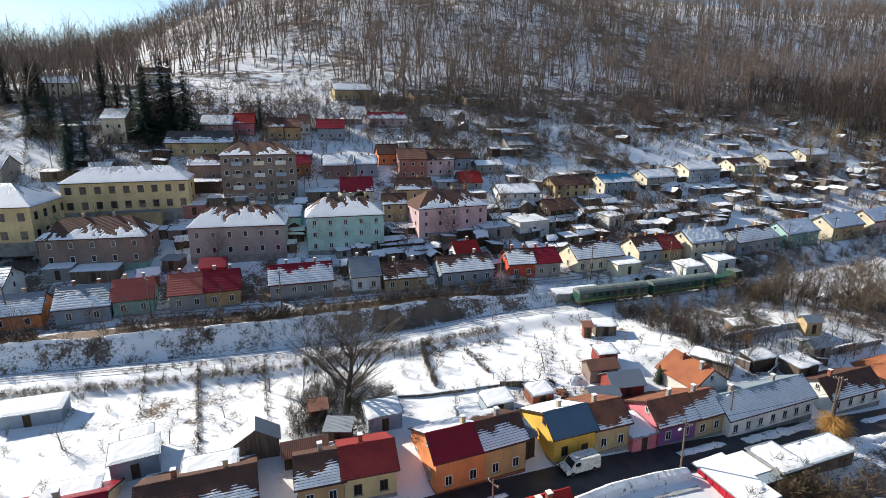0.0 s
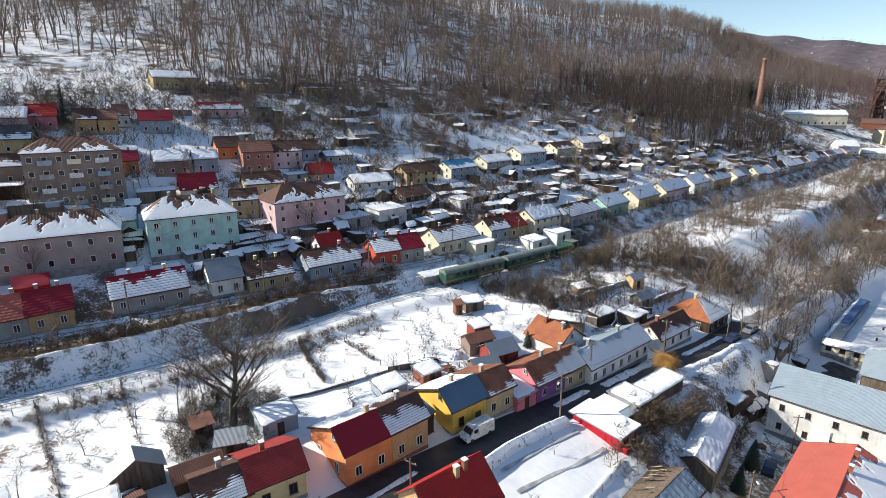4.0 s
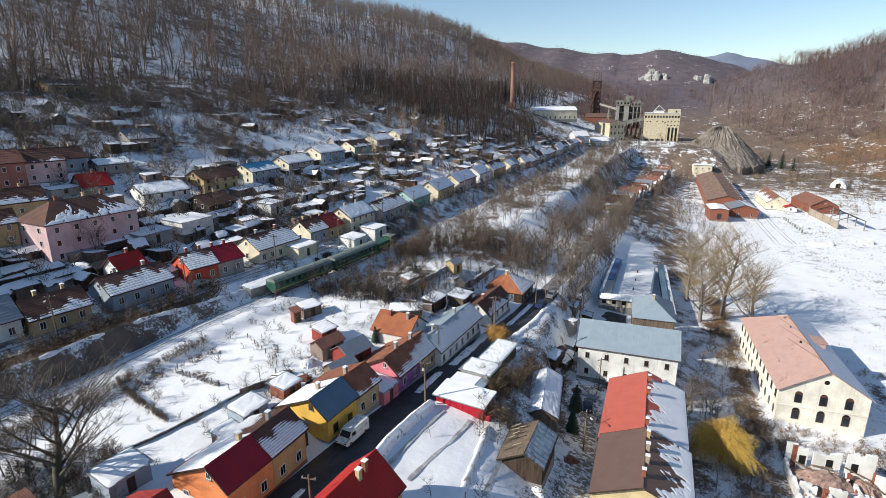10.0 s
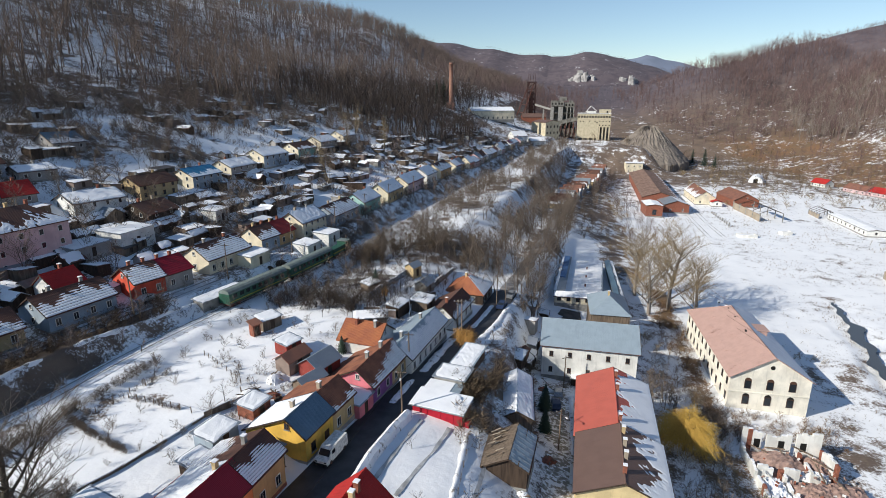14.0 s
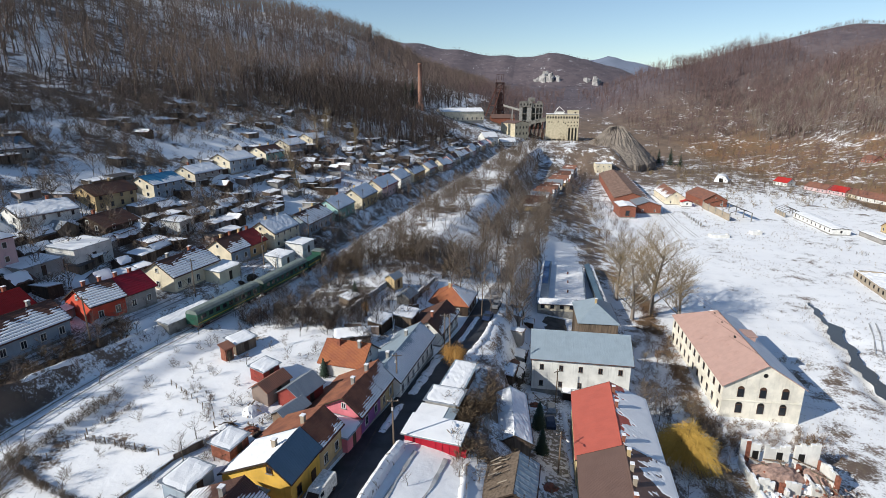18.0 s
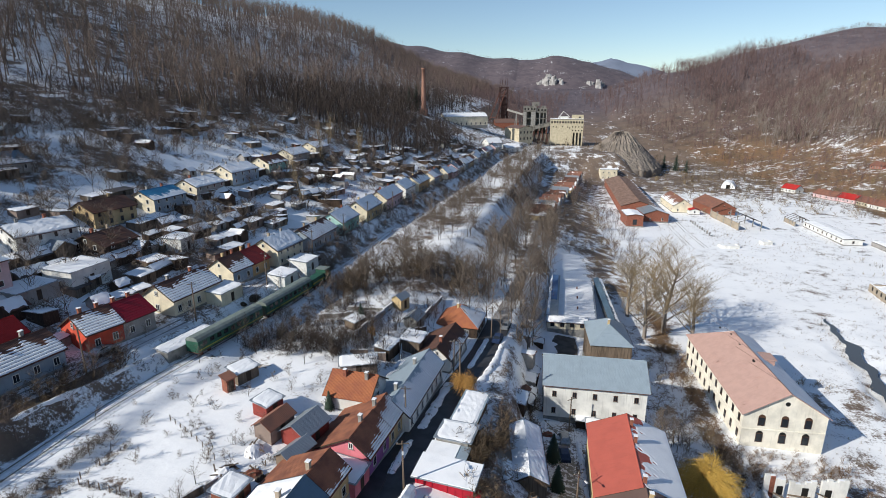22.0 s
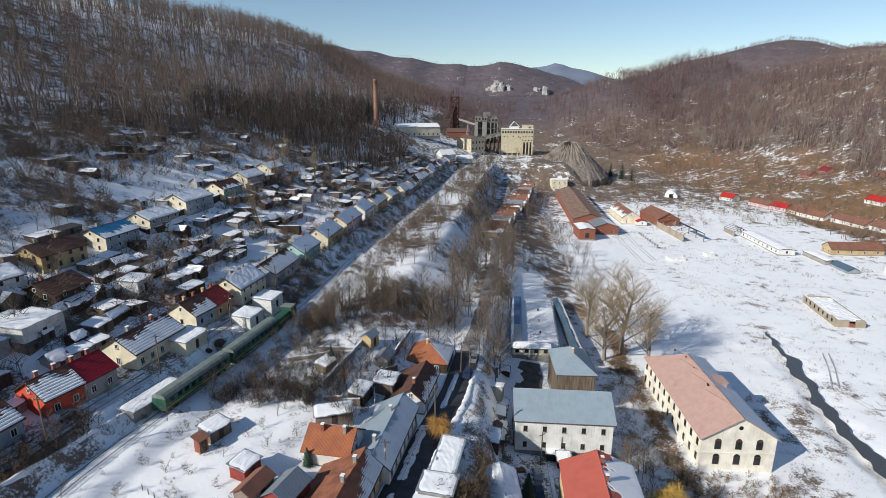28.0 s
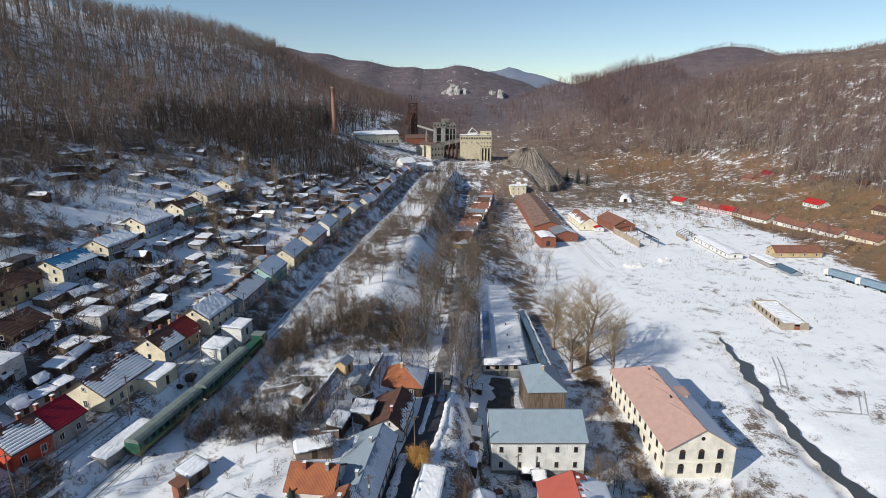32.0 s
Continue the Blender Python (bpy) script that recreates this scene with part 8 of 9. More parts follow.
# ---- yards, sheds and fences ----
shed_walls = [OLD_WOOD, DARK_WOOD, DARK_WOOD, P_GREY, CONCRETE, P_BROWN, OLD_WOOD]
shed_roofs = [ROOF_GREY, ROOF_TAR, ROOF_TAR, ROOF_BROWN]
GARDEN_SHEDS = [
    (-57.5, 40.1, 80, 4.2, 3.2, 1.9, P_BLUEGREY, "garden hut with a thick snow roof", 1),
    (-56.4, 34.9, 78, 3.0, 2.4, 1.5, DARK_WOOD, "low hutch buried under snow", 1),
    (-56.6, 47.2, 80, 3.4, 2.8, 1.9, BRICK, "square brick-and-board shed with a flat snowy roof", 1),
    (-60.9, 64.7, 72, 3.4, 2.8, 2.1, P_DARKRED, "red hut with a snow-edged roof", 1),
    (-53.3, 60.9, 74, 5.2, 4.2, 2.4, P_DARKRED, "dark red shed with a bare grey sheet roof", 0),
    (-57.8, 60.6, 74, 4.8, 3.0, 2.3, P_BROWN, "lean-to with a bare brown roof", 2),
    (-52.6, 56.0, 70, 4.4, 2.6, 1.9, OLD_WOOD, "small corrugated roof over a wood store", 0),
    (-70.1, 73.6, 65, 4.0, 3.0, 2.0, OLD_WOOD, "grey board shed near the railway", 1),
    (-70.3, 69.5, 65, 1.5, 1.4, 2.3, BRICK, "narrow brick privy in the garden", 2),
    (-52.4, 81.6, 20, 6.4, 3.0, 1.9, P_BROWN, "low brown hut with a flat snowy roof", 1),
]
STREET_SHEDS = [
    (-66.0, -5.6, 88, 5.0, 3.6, 2.6, P_BLUEGREY, "blue-grey shed with two snow-covered roofs", 1),
    (-69.6, -5.4, 88, 3.4, 3.4, 2.2, P_BLUEGREY, "low shed under smooth snow", 1),
    (-62.4, 7.6, 170, 2.6, 5.2, 2.7, OLD_WOOD, "tall board barn with a pale grey roof", 0),
    (-61.0, 17.7, 60, 3.2, 2.4, 1.9, OLD_WOOD, "small tin-roofed hutch below the big tree", 0),
    (-61.4, 24.0, 80, 4.6, 3.6, 2.4, P_BLUEGREY, "grey shed with a snow roof beside the big tree", 1),
    (-66.8, 16.6, 80, 2.2, 2.0, 1.9, BRICK, "tiny brick hut under the big tree", 2),
    (-84.8, -18.3, 80, 8.0, 3.8, 2.2, P_BLUEGREY, "blue-grey shed with a snow roof by the bank", 1),
    (-58.6, 12.6, 80, 5.0, 3.0, 2.0, DARK_WOOD, "low dark shed with a brown roof behind the street", 2),
    (-59.4, 2.0, 80, 5.6, 3.2, 2.2, OLD_WOOD, "board shed under patchy snow behind the street", 1),
    (-61.6, -12.0, 80, 6.0, 3.4, 2.0, DARK_WOOD, "dark lean-to sheds under snow", 1),
    (-86.8, 96.0, 84, 7.0, 4.4, 2.6, P_CREAM, "cream garage with a snow-covered flat roof", 1),
]
TRACK_SHEDS = [
    (-80.6, 122.5, 84, 6.0, 5.0, 2.8, P_WHITE, "white hut with a pyramid of snow by the track", 1),
    (-81.2, 112.0, 84, 6.0, 4.6, 2.6, P_WHITE, "white garage with a snow roof by the track", 1),
    (-108.3, 112.8, 92, 6.0, 5.0, 3.0, P_WHITE, "white hut with a snowy flat roof on the slope", 1),
    (-112.0, 86.5, 86, 9.0, 7.0, 3.4, P_WHITE, "white workshop with a snowy roof", 1),
    (-113.5, 76.5, 86, 8.0, 6.0, 2.4, P_GREY, "grey garage under thick snow", 1),
    (-45.5, 95.5, 84, 5, 4, 2.4, OLD_WOOD, "board shed behind the low white house", 1),
    (-47.5, 104.5, 80, 4.4, 3, 2.2, CONCRETE, "unfinished block hut with dark openings", 0),
    (-52.0, 110.5, 70, 3.4, 2.6, 2.6, P_BEIGE, "small beige hut among the bushes", 0),
    (-58.5, 98.0, 70, 4.0, 2.6, 1.6, OLD_WOOD, "tumbledown board shed in the thicket", 1),
    (-49.5, 90.0, 80, 5.0, 3.0, 2.1, DARK_WOOD, "dark board shed behind the long house", 1),
]
for x, y, t, L, w, h, wall, label, kind_of_roof in GARDEN_SHEDS + STREET_SHEDS + TRACK_SHEDS:
    shed(x, y, t, L, w, h, wall, (ROOF_GREY, ROOF_GREY, ROOF_FADED)[kind_of_roof], kind_of_roof == 1, label, pitched=kind_of_roof != 1 and w > 2.5)

shed(-84.0, 79.0, 79, 11.0, 2.6, 2.3, CONCRETE, ROOF_GREY, True, "long concrete store under deep snow beside the track", z=19.9)
placed = [(o.matrix_basis.translation.x, o.matrix_basis.translation.y) for o in scene.objects if o.parent is None and o.get("category") in ("house", "shed", "building", "barn")]


def free(x, y, r):
    return all((x - a) ** 2 + (y - b) ** 2 > r * r for a, b in placed)


def clutter(n, x0, x1, y0, y1, ok, size, clear=7.5, single=True):
    """Rows of one to three lean-tos and huts that stand wall to wall."""
    made = tries = 0
    while made < n and tries < n * 30:
        tries += 1
        x, y = rng.uniform(x0, x1), rng.uniform(y0, y1)
        if not ok(x, y) or not free(x, y, clear):
            continue
        placed.append((x, y))
        turn = rng.choice((80, 84, 172, 88)) + rng.uniform(-9, 9)
        go = 0.0
        for _ in range(rng.choice((1, 1, 2, 2, 3))):
            L, w, h = rng.uniform(2.8, 7.5) * size, rng.uniform(2.4, 4.2) * size, rng.uniform(1.2, 1.9)
            c, s_ = math.cos(math.radians(turn)), math.sin(math.radians(turn))
            px, py = x + c * (go + L / 2), y + s_ * (go + L / 2)
            if not ok(px, py):
                break
            bare = rng.random()
            shed(px, py, turn, L, w, h, rng.choice(shed_walls), rng.choice(shed_roofs), bare < 0.88, pitched=rng.random() < 0.3, single=single)
            made += 1
            go += L + 0.3


# more houses up the slope
HILL_LOWER = [
    ("long grey-brown house with a snow-dusted roof", (-162.1, 9.0), (-158.4, 18.8), 8, 4.6, 2.4, P_BROWN, ROOF_BROWN, 0.6),
    ("small barn with red boards and a red roof", (-156.3, 36.2), (-155.1, 40.9), 7, 3.6, 2.0, P_ORANGE, ROOF_CRIMSON, 0.0),
    ("brown house with a snowy hip roof", (-152.4, 43.8), (-150.3, 51.8), 8, 4.2, 2.4, P_BROWN, ROOF_GREY, "full"),
    ("blue-grey house below a snowy roof", (-151.1, 53.3), (-149.4, 59.1), 7, 4.0, 2.0, P_BLUEGREY, ROOF_GREY, "full"),
    ("house with a dark red roof edged with snow", (-139.4, 44.7), (-137.0, 52.6), 7.5, 3.6, 3.2, P_CREAM, ROOF_CRIMSON, 0.12),
    ("orange house with a brown tiled roof", (-155.3, 62.0), (-153.8, 68.1), 7.5, 3.8, 2.6, P_ORANGE, ROOF_BROWN, 0.0),
    ("tall brick-red house with a brown roof", (-147.0, 65.2), (-144.8, 73.1), 8.5, 6.2, 2.6, P_BRICKY, ROOF_FADED, 0.0),
    ("pink and white house with a brown roof", (-146.2, 73.9), (-144.2, 82.2), 8.5, 5.4, 2.6, P_PINK, ROOF_BROWN, 0.15),
    ("blue-grey cottage with a brown gable roof", (-147.7, 84.6), (-146.6, 89.7), 8, 3.8, 2.4, P_BLUEGREY, ROOF_BROWN, 0.0),
    ("low grey store under a thick snow roof", (-144.1, 90.6), (-142.0, 99.1), 6, 2.8, 1.2, P_GREY, ROOF_GREY, "full"),
    ("dark cottage with a blue-grey hip roof on the slope", (-153.8, 109.4), (-152.6, 118.8), 8, 2.8, 2.6, P_GREY, ROOF_SLATE, 0.5),
]
HILL_MIDDLE = [
    ("beige house between two apartment houses", (-127.9, 52.0), (-126.0, 57.6), 6, 5.0, 2.2, P_BEIGE, ROOF_BROWN, 0.4),
    ("beige cottage with a brown gable roof", (-136.2, 59.8), (-133.4, 68.9), 7, 3.6, 2.6, P_BEIGE, ROOF_BROWN, 0.35),
    ("grey cottage with a bright red roof", (-136.5, 80.0), (-134.8, 86.5), 6.5, 2.8, 2.6, P_GREY, ROOF_BRIGHT, 0.0),
    ("low pink cottage with a red and snowy roof", (-181.8, 69.5), (-179.0, 82.2), 7, 3.2, 2.0, P_PINK, ROOF_CRIMSON, 0.7),
    ("mint annex with a snowy roof", (-130.8, 24.6), (-128.6, 30.6), 8, 4.4, 2.0, P_MINT, ROOF_GREY, "full"),
    ("lilac house with a rounded snowy roof", (-185.1, 15.1), (-182.1, 23.9), 8, 4.6, 2.6, P_PINK, ROOF_GREY, "full"),
    ("rose house with a bright red roof", (-184.4, 24.6), (-182.9, 30.8), 8, 4.2, 2.8, P_ROSE, ROOF_BRIGHT, 0.1),
    ("ochre house with a brown gable roof", (-179.1, 34.1), (-178.0, 38.8), 8, 4.4, 2.6, P_OCHRE, ROOF_BROWN, 0.2),
    ("ochre house with a faded red roof", (-178.0, 39.2), (-176.7, 43.8), 8, 4.4, 2.4, P_OCHRE, ROOF_FADED, 0.0),
    ("white gabled cottage on the slope", (-181.0, 44.4), (-180.1, 47.9), 7, 3.8, 2.8, P_WHITE, ROOF_FADED, 0.3),
    ("dark grey house with white windows and a red roof", (-176.0, 49.2), (-173.4, 57.4), 8, 4.2, 2.6, P_BLUEGREY, ROOF_CRIMSON, 0.0),
]
HILL_UPPER = [
    ("long low beige house with a dark roof", (-177.2, 4.6), (-171.0, 22.0), 9, 4.2, 3.0, P_BEIGE, ROOF_TAR, 0.5),
    ("tall cream house beside the spruces", (-190.8, -11.1), (-188.5, -5.0), 9, 7.6, 2.6, P_CREAM, ROOF_GREY, 0.5),
    ("long white-roofed house alone on the upper slope", (-212.3, 67.1), (-210.3, 81.7), 9, 4.2, 2.4, P_BEIGE, ROOF_GREY, "full"),
    ("low white hut under thick snow on the upper slope", (-209.8, 86.0), (-208.6, 93.0), 7, 2.8, 1.6, P_WHITE, ROOF_GREY, "full"),
    ("low brown house on the upper slope", (-205.5, 98.0), (-204.0, 110.5), 8, 3.0, 1.8, P_BEIGE, ROOF_TAR, 0.2),
    ("low brown house below the wood", (-198.5, 119.0), (-197.5, 132.5), 8, 3.0, 1.8, P_BEIGE, ROOF_TAR, 0.3),
    ("white house with a snowy roof by the lane", (-123.0, -38.0), (-120.5, -26.5), 9, 5.2, 2.4, P_WHITE, ROOF_GREY, 0.5),
    ("grey house with a snowy roof behind the school", (-175.0, -48.0), (-171.0, -33.0), 10, 6.4, 2.8, P_GREY, ROOF_GREY, "full"),
    ("grey house in the trees behind the school", (-222.0, -66.0), (-218.0, -53.0), 10, 5.2, 2.6, P_GREY, ROOF_GREY, 0.6),
    ("cream house in the trees behind the school", (-240.0, -31.0), (-238.0, -19.5), 9, 5.0, 2.6, P_CREAM, ROOF_GREY, 0.8),
    ("pale house at the foot of the wooded hill", (-252.0, 0.0), (-250.0, 11.0), 9, 4.4, 2.6, P_CREAM, ROOF_BROWN, 0.3),
]
for k, (label, a, b, w, e, r, wall, roof, cover) in enumerate(HILL_LOWER + HILL_MIDDLE + HILL_UPPER):
    span = math.hypot(b[0] - a[0], b[1] - a[1])
    facing("hillside_house", label, a, b, w, e, r, wall, roof, front=max(2, round(span / 2.9)), left=2, storeys=2 if e > 4.9 else 1, rows=6, snow=cover or None, chims=((0.15, 0.06), (-0.2, 0.06)) if e > 3.1 else ((0.1, 0.06),), win=(0.85, 1.15), group="houses on the hillside")


TOWN_SHEDS = [
    (-147.4, -4.9, 77, 13.0, 5.0, 2.8, P_BEIGE, "long shed with a grey corrugated roof below the school", 0),
    (-146.3, 8.8, 78, 5.1, 4.5, 2.4, P_BRICKY, "small pinkish store under a snow-covered roof", 1),
    (-147.6, 17.0, 75, 10.0, 3.6, 2.0, OLD_WOOD, "row of board stores under one snowy roof", 1),
    (-147.0, 28.0, 76, 12.5, 3.4, 2.0, DARK_WOOD, "row of garages under a long snow roof", 1),
    (-130.0, -18.5, 75, 5.0, 4.0, 2.3, P_GREY, "grey hut under smooth snow behind the lane", 1),
    (-126.6, -12.0, 72, 8.4, 4.2, 2.2, OLD_WOOD, "long hut under smooth snow behind the lane", 1),
    (-114.4, 24.2, 76, 4.6, 4.2, 1.8, P_GREY, "low hut with a snowy pyramid roof", 1),
    (-112.4, 30.0, 78, 5.4, 4.2, 1.8, P_GREY, "low hut with a snowy tin roof", 1),
    (-125.0, 2.2, 60, 3.8, 3.2, 2.0, OLD_WOOD, "small tin-roofed hut leaning in a yard", 0),
    (-118.2, 9.4, 76, 4.8, 4.4, 2.8, P_DARKRED, "dark red barn behind the railway row", 2),
    (-143.0, 40.2, 76, 8.4, 3.6, 2.2, OLD_WOOD, "board stores under snow below the brown house", 1),
    (-156.4, 12.8, 75, 7.6, 3.8, 2.4, DARK_WOOD, "dark store with a snowy roof behind the block", 1),
]
for x, y, t, L, w, h, wall, label, kind_of_roof in TOWN_SHEDS:
    shed(x, y, t, L, w, h, wall, (ROOF_GREY, ROOF_GREY, ROOF_CRIMSON)[kind_of_roof], kind_of_roof == 1, label, pitched=kind_of_roof == 2)
    placed.append((x, y))
placed += [(o.matrix_basis.translation.x, o.matrix_basis.translation.y) for o in scene.objects if o.parent is None and o.get("group") == "houses on the hillside"]
clutter(150, -150, -100, -40, 300, lambda x, y: 22 < rail_d(x, y) < 62, 1.0, 7.6)
clutter(76, -215, -130, -30, 330, lambda x, y: 62 < rail_d(x, y) < 112, 1.0, 7.5, False)
clutter(64, -150, -104, 24, 150, lambda x, y: 21 < rail_d(x, y) < 44, 0.85, 4.6)
clutter(70, -130, -50, 150, 430, lambda x, y: 20 < rail_d(x, y) < 50, 1.1, 7, False)


def huddle():
    """The huts of the upper slope as one object, a slot for each material."""
    mats = list({m.name: m for _, m in HUDDLE}.values())
    v, f = join(*[shape for shape, _ in HUDDLE])
    me = bpy.data.meshes.new("hillside_huts")
    me.from_pydata(v, [], f)
    for m in mats:
        me.materials.append(m)
    me.polygons.foreach_set("material_index", [mats.index(m) for (_, faces), m in HUDDLE for _ in faces])
    me.update()
    tagged(new("hillside_huts", me), "small board huts and stores under snow on the upper slope", "sheds", kind="stuff")


huddle()
clutter(10, -31, -20, 84, 128, lambda x, y: x > along(y)[0] + 6, 0.7, 5)
clutter(14, -100, -90, -40, 130, lambda x, y: 15.8 < rail_d(x, y) < 20, 0.6, 6)


house("hillside_house", "small white house with a bright red roof behind the railway row", -104.6, 62.5, 84, 5.6, 5.4, 2.8, 2.2, P_WHITE, ROOF_BRIGHT, front=2, left=1, rows=6, chims=((0.15, 0.06),), attic=False, group="houses on the hillside")


def fence(points, h, mat, label, gap=2.4, rails_n=1):
    t = thing("fence", label, "fence", group="garden fences")
    post = mesh("post", box(-0.045, -0.045, -0.4, 0.045, 0.045, h), mat)
    tops = []
    for (x0, y0), (x1, y1) in zip(points, points[1:]):
        n = max(1, int(math.hypot(x1 - x0, y1 - y0) / gap))
        for k in range(n):
            x, y = x0 + (x1 - x0) * k / n, y0 + (y1 - y0) * k / n
            tops.append(Vector((x, y, gz(x, y))))
            part("post", post, None, t, at=pose(x, y, gz(x, y)))
    for a, b in zip(tops, tops[1:]):
        for j in range(rails_n):
            s = h * (0.45 + 0.45 * j)
            part("rail", cone(a + Vector((0, 0, s)), b + Vector((0, 0, s)), 0.014, 0.014, 3), mat, t)


fence([(-88, -2), (-83, 20), (-78, 36), (-76, 52)], 1.1, OLD_WOOD, "wire and post fence between gardens and railway")
fence([(-92, -4.3), (-77.8, -5.6)], 1.0, OLD_WOOD, "old post fence between snowy gardens", 2.6)
fence([(-88, 2.9), (-64, 0.9)], 1.0, OLD_WOOD, "old post fence across the orchard", 2.6)
fence([(-86, 12.9), (-62.7, 9.1)], 1.0, OLD_WOOD, "old post fence below the big tree", 2.6)
fence([(-76, 45.7), (-66.8, 44.9), (-62.4, 44)], 1.0, OLD_WOOD, "low post fence across the garden", 1.5, 2)
fence([(-74, 60), (-67, 56), (-61, 52)], 1.0, OLD_WOOD, "post fence along the bean rows", 1.5, 2)
fence([(-55, 30), (-58, 48), (-54, 58)], 1.0, OLD_WOOD, "weathered fence behind the street houses", 1.5, 2)
fence([(-26.4, 40), (-27, 50), (-27.8, 57)], 1.1, OLD_WOOD, "wire fence along the snowy yard")


def board_fence(points, h, label):
    """Close-set boards under a ridge of snow."""
    t = thing("board_fence", label, "fence", group="board fences")
    for (x0, y0), (x1, y1) in zip(points, points[1:]):
        d = math.hypot(x1 - x0, y1 - y0)
        n, turn = max(1, int(d / 1.8)), math.degrees(math.atan2(y1 - y0, x1 - x0))
        for k in range(n):
            x, y = x0 + (x1 - x0) * (k + 0.5) / n, y0 + (y1 - y0) * (k + 0.5) / n
            hh, at = h * rng.uniform(0.85, 1.05), pose(x, y, gz(x, y), rng.uniform(-4, 4), 0, turn)
            part("panel", box(-d / n / 2 + 0.02, -0.04, -0.4, d / n / 2 - 0.02, 0.04, hh), rng.choice((OLD_WOOD, P_BLUEGREY, OLD_WOOD)), t, at=at)
            part("snow_cap", box(-d / n / 2 + 0.03, -0.09, hh + 0.002, d / n / 2 - 0.03, 0.09, hh + 0.12), SNOW, t, at=at)


board_fence([(-66.5, 28), (-65.3, 31), (-62.2, 43.9)], 0.45, "snow-capped board fence along a garden path")
board_fence([(-62.2, 43.9), (-59.4, 49)], 1.1, "snow-capped board fence before the brick hut")
board_fence([(-44.5, 103.5), (-48.5, 99.2), (-46.5, 88.5)], 1.2, "old board fence behind the low white house")


def garden_wall(points, h, mat, label):
    """A low masonry wall in short uneven lengths, capped with snow."""
    t = thing("garden_wall", label, "wall", group="garden walls")
    for (x0, y0), (x1, y1) in zip(points, points[1:]):
        d = math.hypot(x1 - x0, y1 - y0)
        n, turn = max(1, int(d / 2.4)), math.degrees(math.atan2(y1 - y0, x1 - x0))
        for k in range(n):
            x, y = x0 + (x1 - x0) * (k + 0.5) / n, y0 + (y1 - y0) * (k + 0.5) / n
            hh, at = h * rng.uniform(0.75, 1.1), pose(x, y, gz(x, y), 0, 0, turn)
            part("wall_length", box(-d / n / 2, -0.18, -0.6, d / n / 2 - 0.01, 0.18, hh), mat, t, at=at)
            part("snow_cap", box(-d / n / 2 + 0.02, -0.17, hh + 0.002, d / n / 2 - 0.03, 0.17, hh + 0.13), SNOW, t, at=at)


garden_wall([(-56.6, 92.5), (-53.0, 112.1)], 1.3, P_BLUEGREY, "blue-grey terrace wall with snow on top")
garden_wall([(-46.4, 107), (-44.6, 122.7)], 1.2, CONCRETE, "low concrete wall behind the cabin")
garden_wall([(-55.6, 86.2), (-48.9, 87.1)], 1.3, P_BROWN, "brown stone wall behind the long house")
garden_wall([(-63, 106), (-53.5, 107)], 0.9, CONCRETE, "low wall between two snowy terraces")
garden_wall([(-67.5, 100), (-59.5, 103.5)], 1.0, P_GREY, "crumbling grey wall in the thicket")


def snow_wall():
    t = thing("yard_wall", "snow-capped hedge wall along the street", "wall", kind="structure")
    pts = [(-38.4, 35), (-38.2, 44), (-37.4, 51), (-36.6, 55.5)]
    v, f = [], []
    line = [(pts[i][0] + (pts[i + 1][0] - pts[i][0]) * k / 12, pts[i][1] + (pts[i + 1][1] - pts[i][1]) * k / 12) for i in range(3) for k in range(12)]
    for x, y in line:
        z = gz(x, y)
        j = rng.uniform(-0.05, 0.05)
        v += [(x - 0.7 + j, y, z - 0.3), (x - 0.55 + j, y, z + 1.0), (x + j, y, z + 1.35 + j), (x + 0.6 + j, y, z + 1.0), (x + 0.8 + j, y, z - 0.3)]
    n = len(line)
    for i in range(n - 1):
        f += [(5 * i + k, 5 * i + k + 1, 5 * i + k + 6, 5 * i + k + 5) for k in range(4)]
    part("hedge", (v, f + [(0, 1, 2, 3, 4), tuple(5 * (n - 1) + k for k in (4, 3, 2, 1, 0))]), DIRTY_SNOW, t)


snow_wall()


def pole(x, y, h, lamp=False, label="leaning grey wooden utility pole with a crossarm"):
    t = thing("utility_pole", label, "pole", x, y, gz(x, y), rng.uniform(0, 40), group="poles along the street")
    part("post", cone((0, 0, -0.5), (rng.uniform(-0.15, 0.15), 0, h), 0.14, 0.1, 7), OLD_WOOD, t)
    part("crossarm", box(-0.8, -0.05, h - 0.5, 0.8, 0.05, h - 0.38), OLD_WOOD, t)
    for s in (-0.7, 0, 0.7):
        part("insulator", cone((s, 0, h - 0.38), (s, 0, h - 0.2), 0.05, 0.04, 6), WHITE, t)
    if lamp:
        part("lamp_arm", cone((0, 0, h - 0.9), (0.0, -1.6, h - 0.5), 0.04, 0.03, 5), STEEL, t)
        part("lamp_head", box(-0.12, -2.1, h - 0.58, 0.12, -1.5, h - 0.45), WHITE, t)


POLES = [(-37.6, 55.2), (-34.5, 84.5), (-40.8, 69.8), (-31, 110), (-27, 140), (-38.8, 27), (-14.8, 66), (-14.2, 92), (-36.5, 90)]
for k, (x, y) in enumerate(POLES):
    pole(x, y, 7.5 if k != 1 else 9.5, k in (0, 2, 6))
for k in range(12):
    y = -25 + 22 * k
    x = along(y)[1] - 7.6
    pole(x, y, 8.0, k % 3 == 0, "wooden utility pole beside the railway lane")


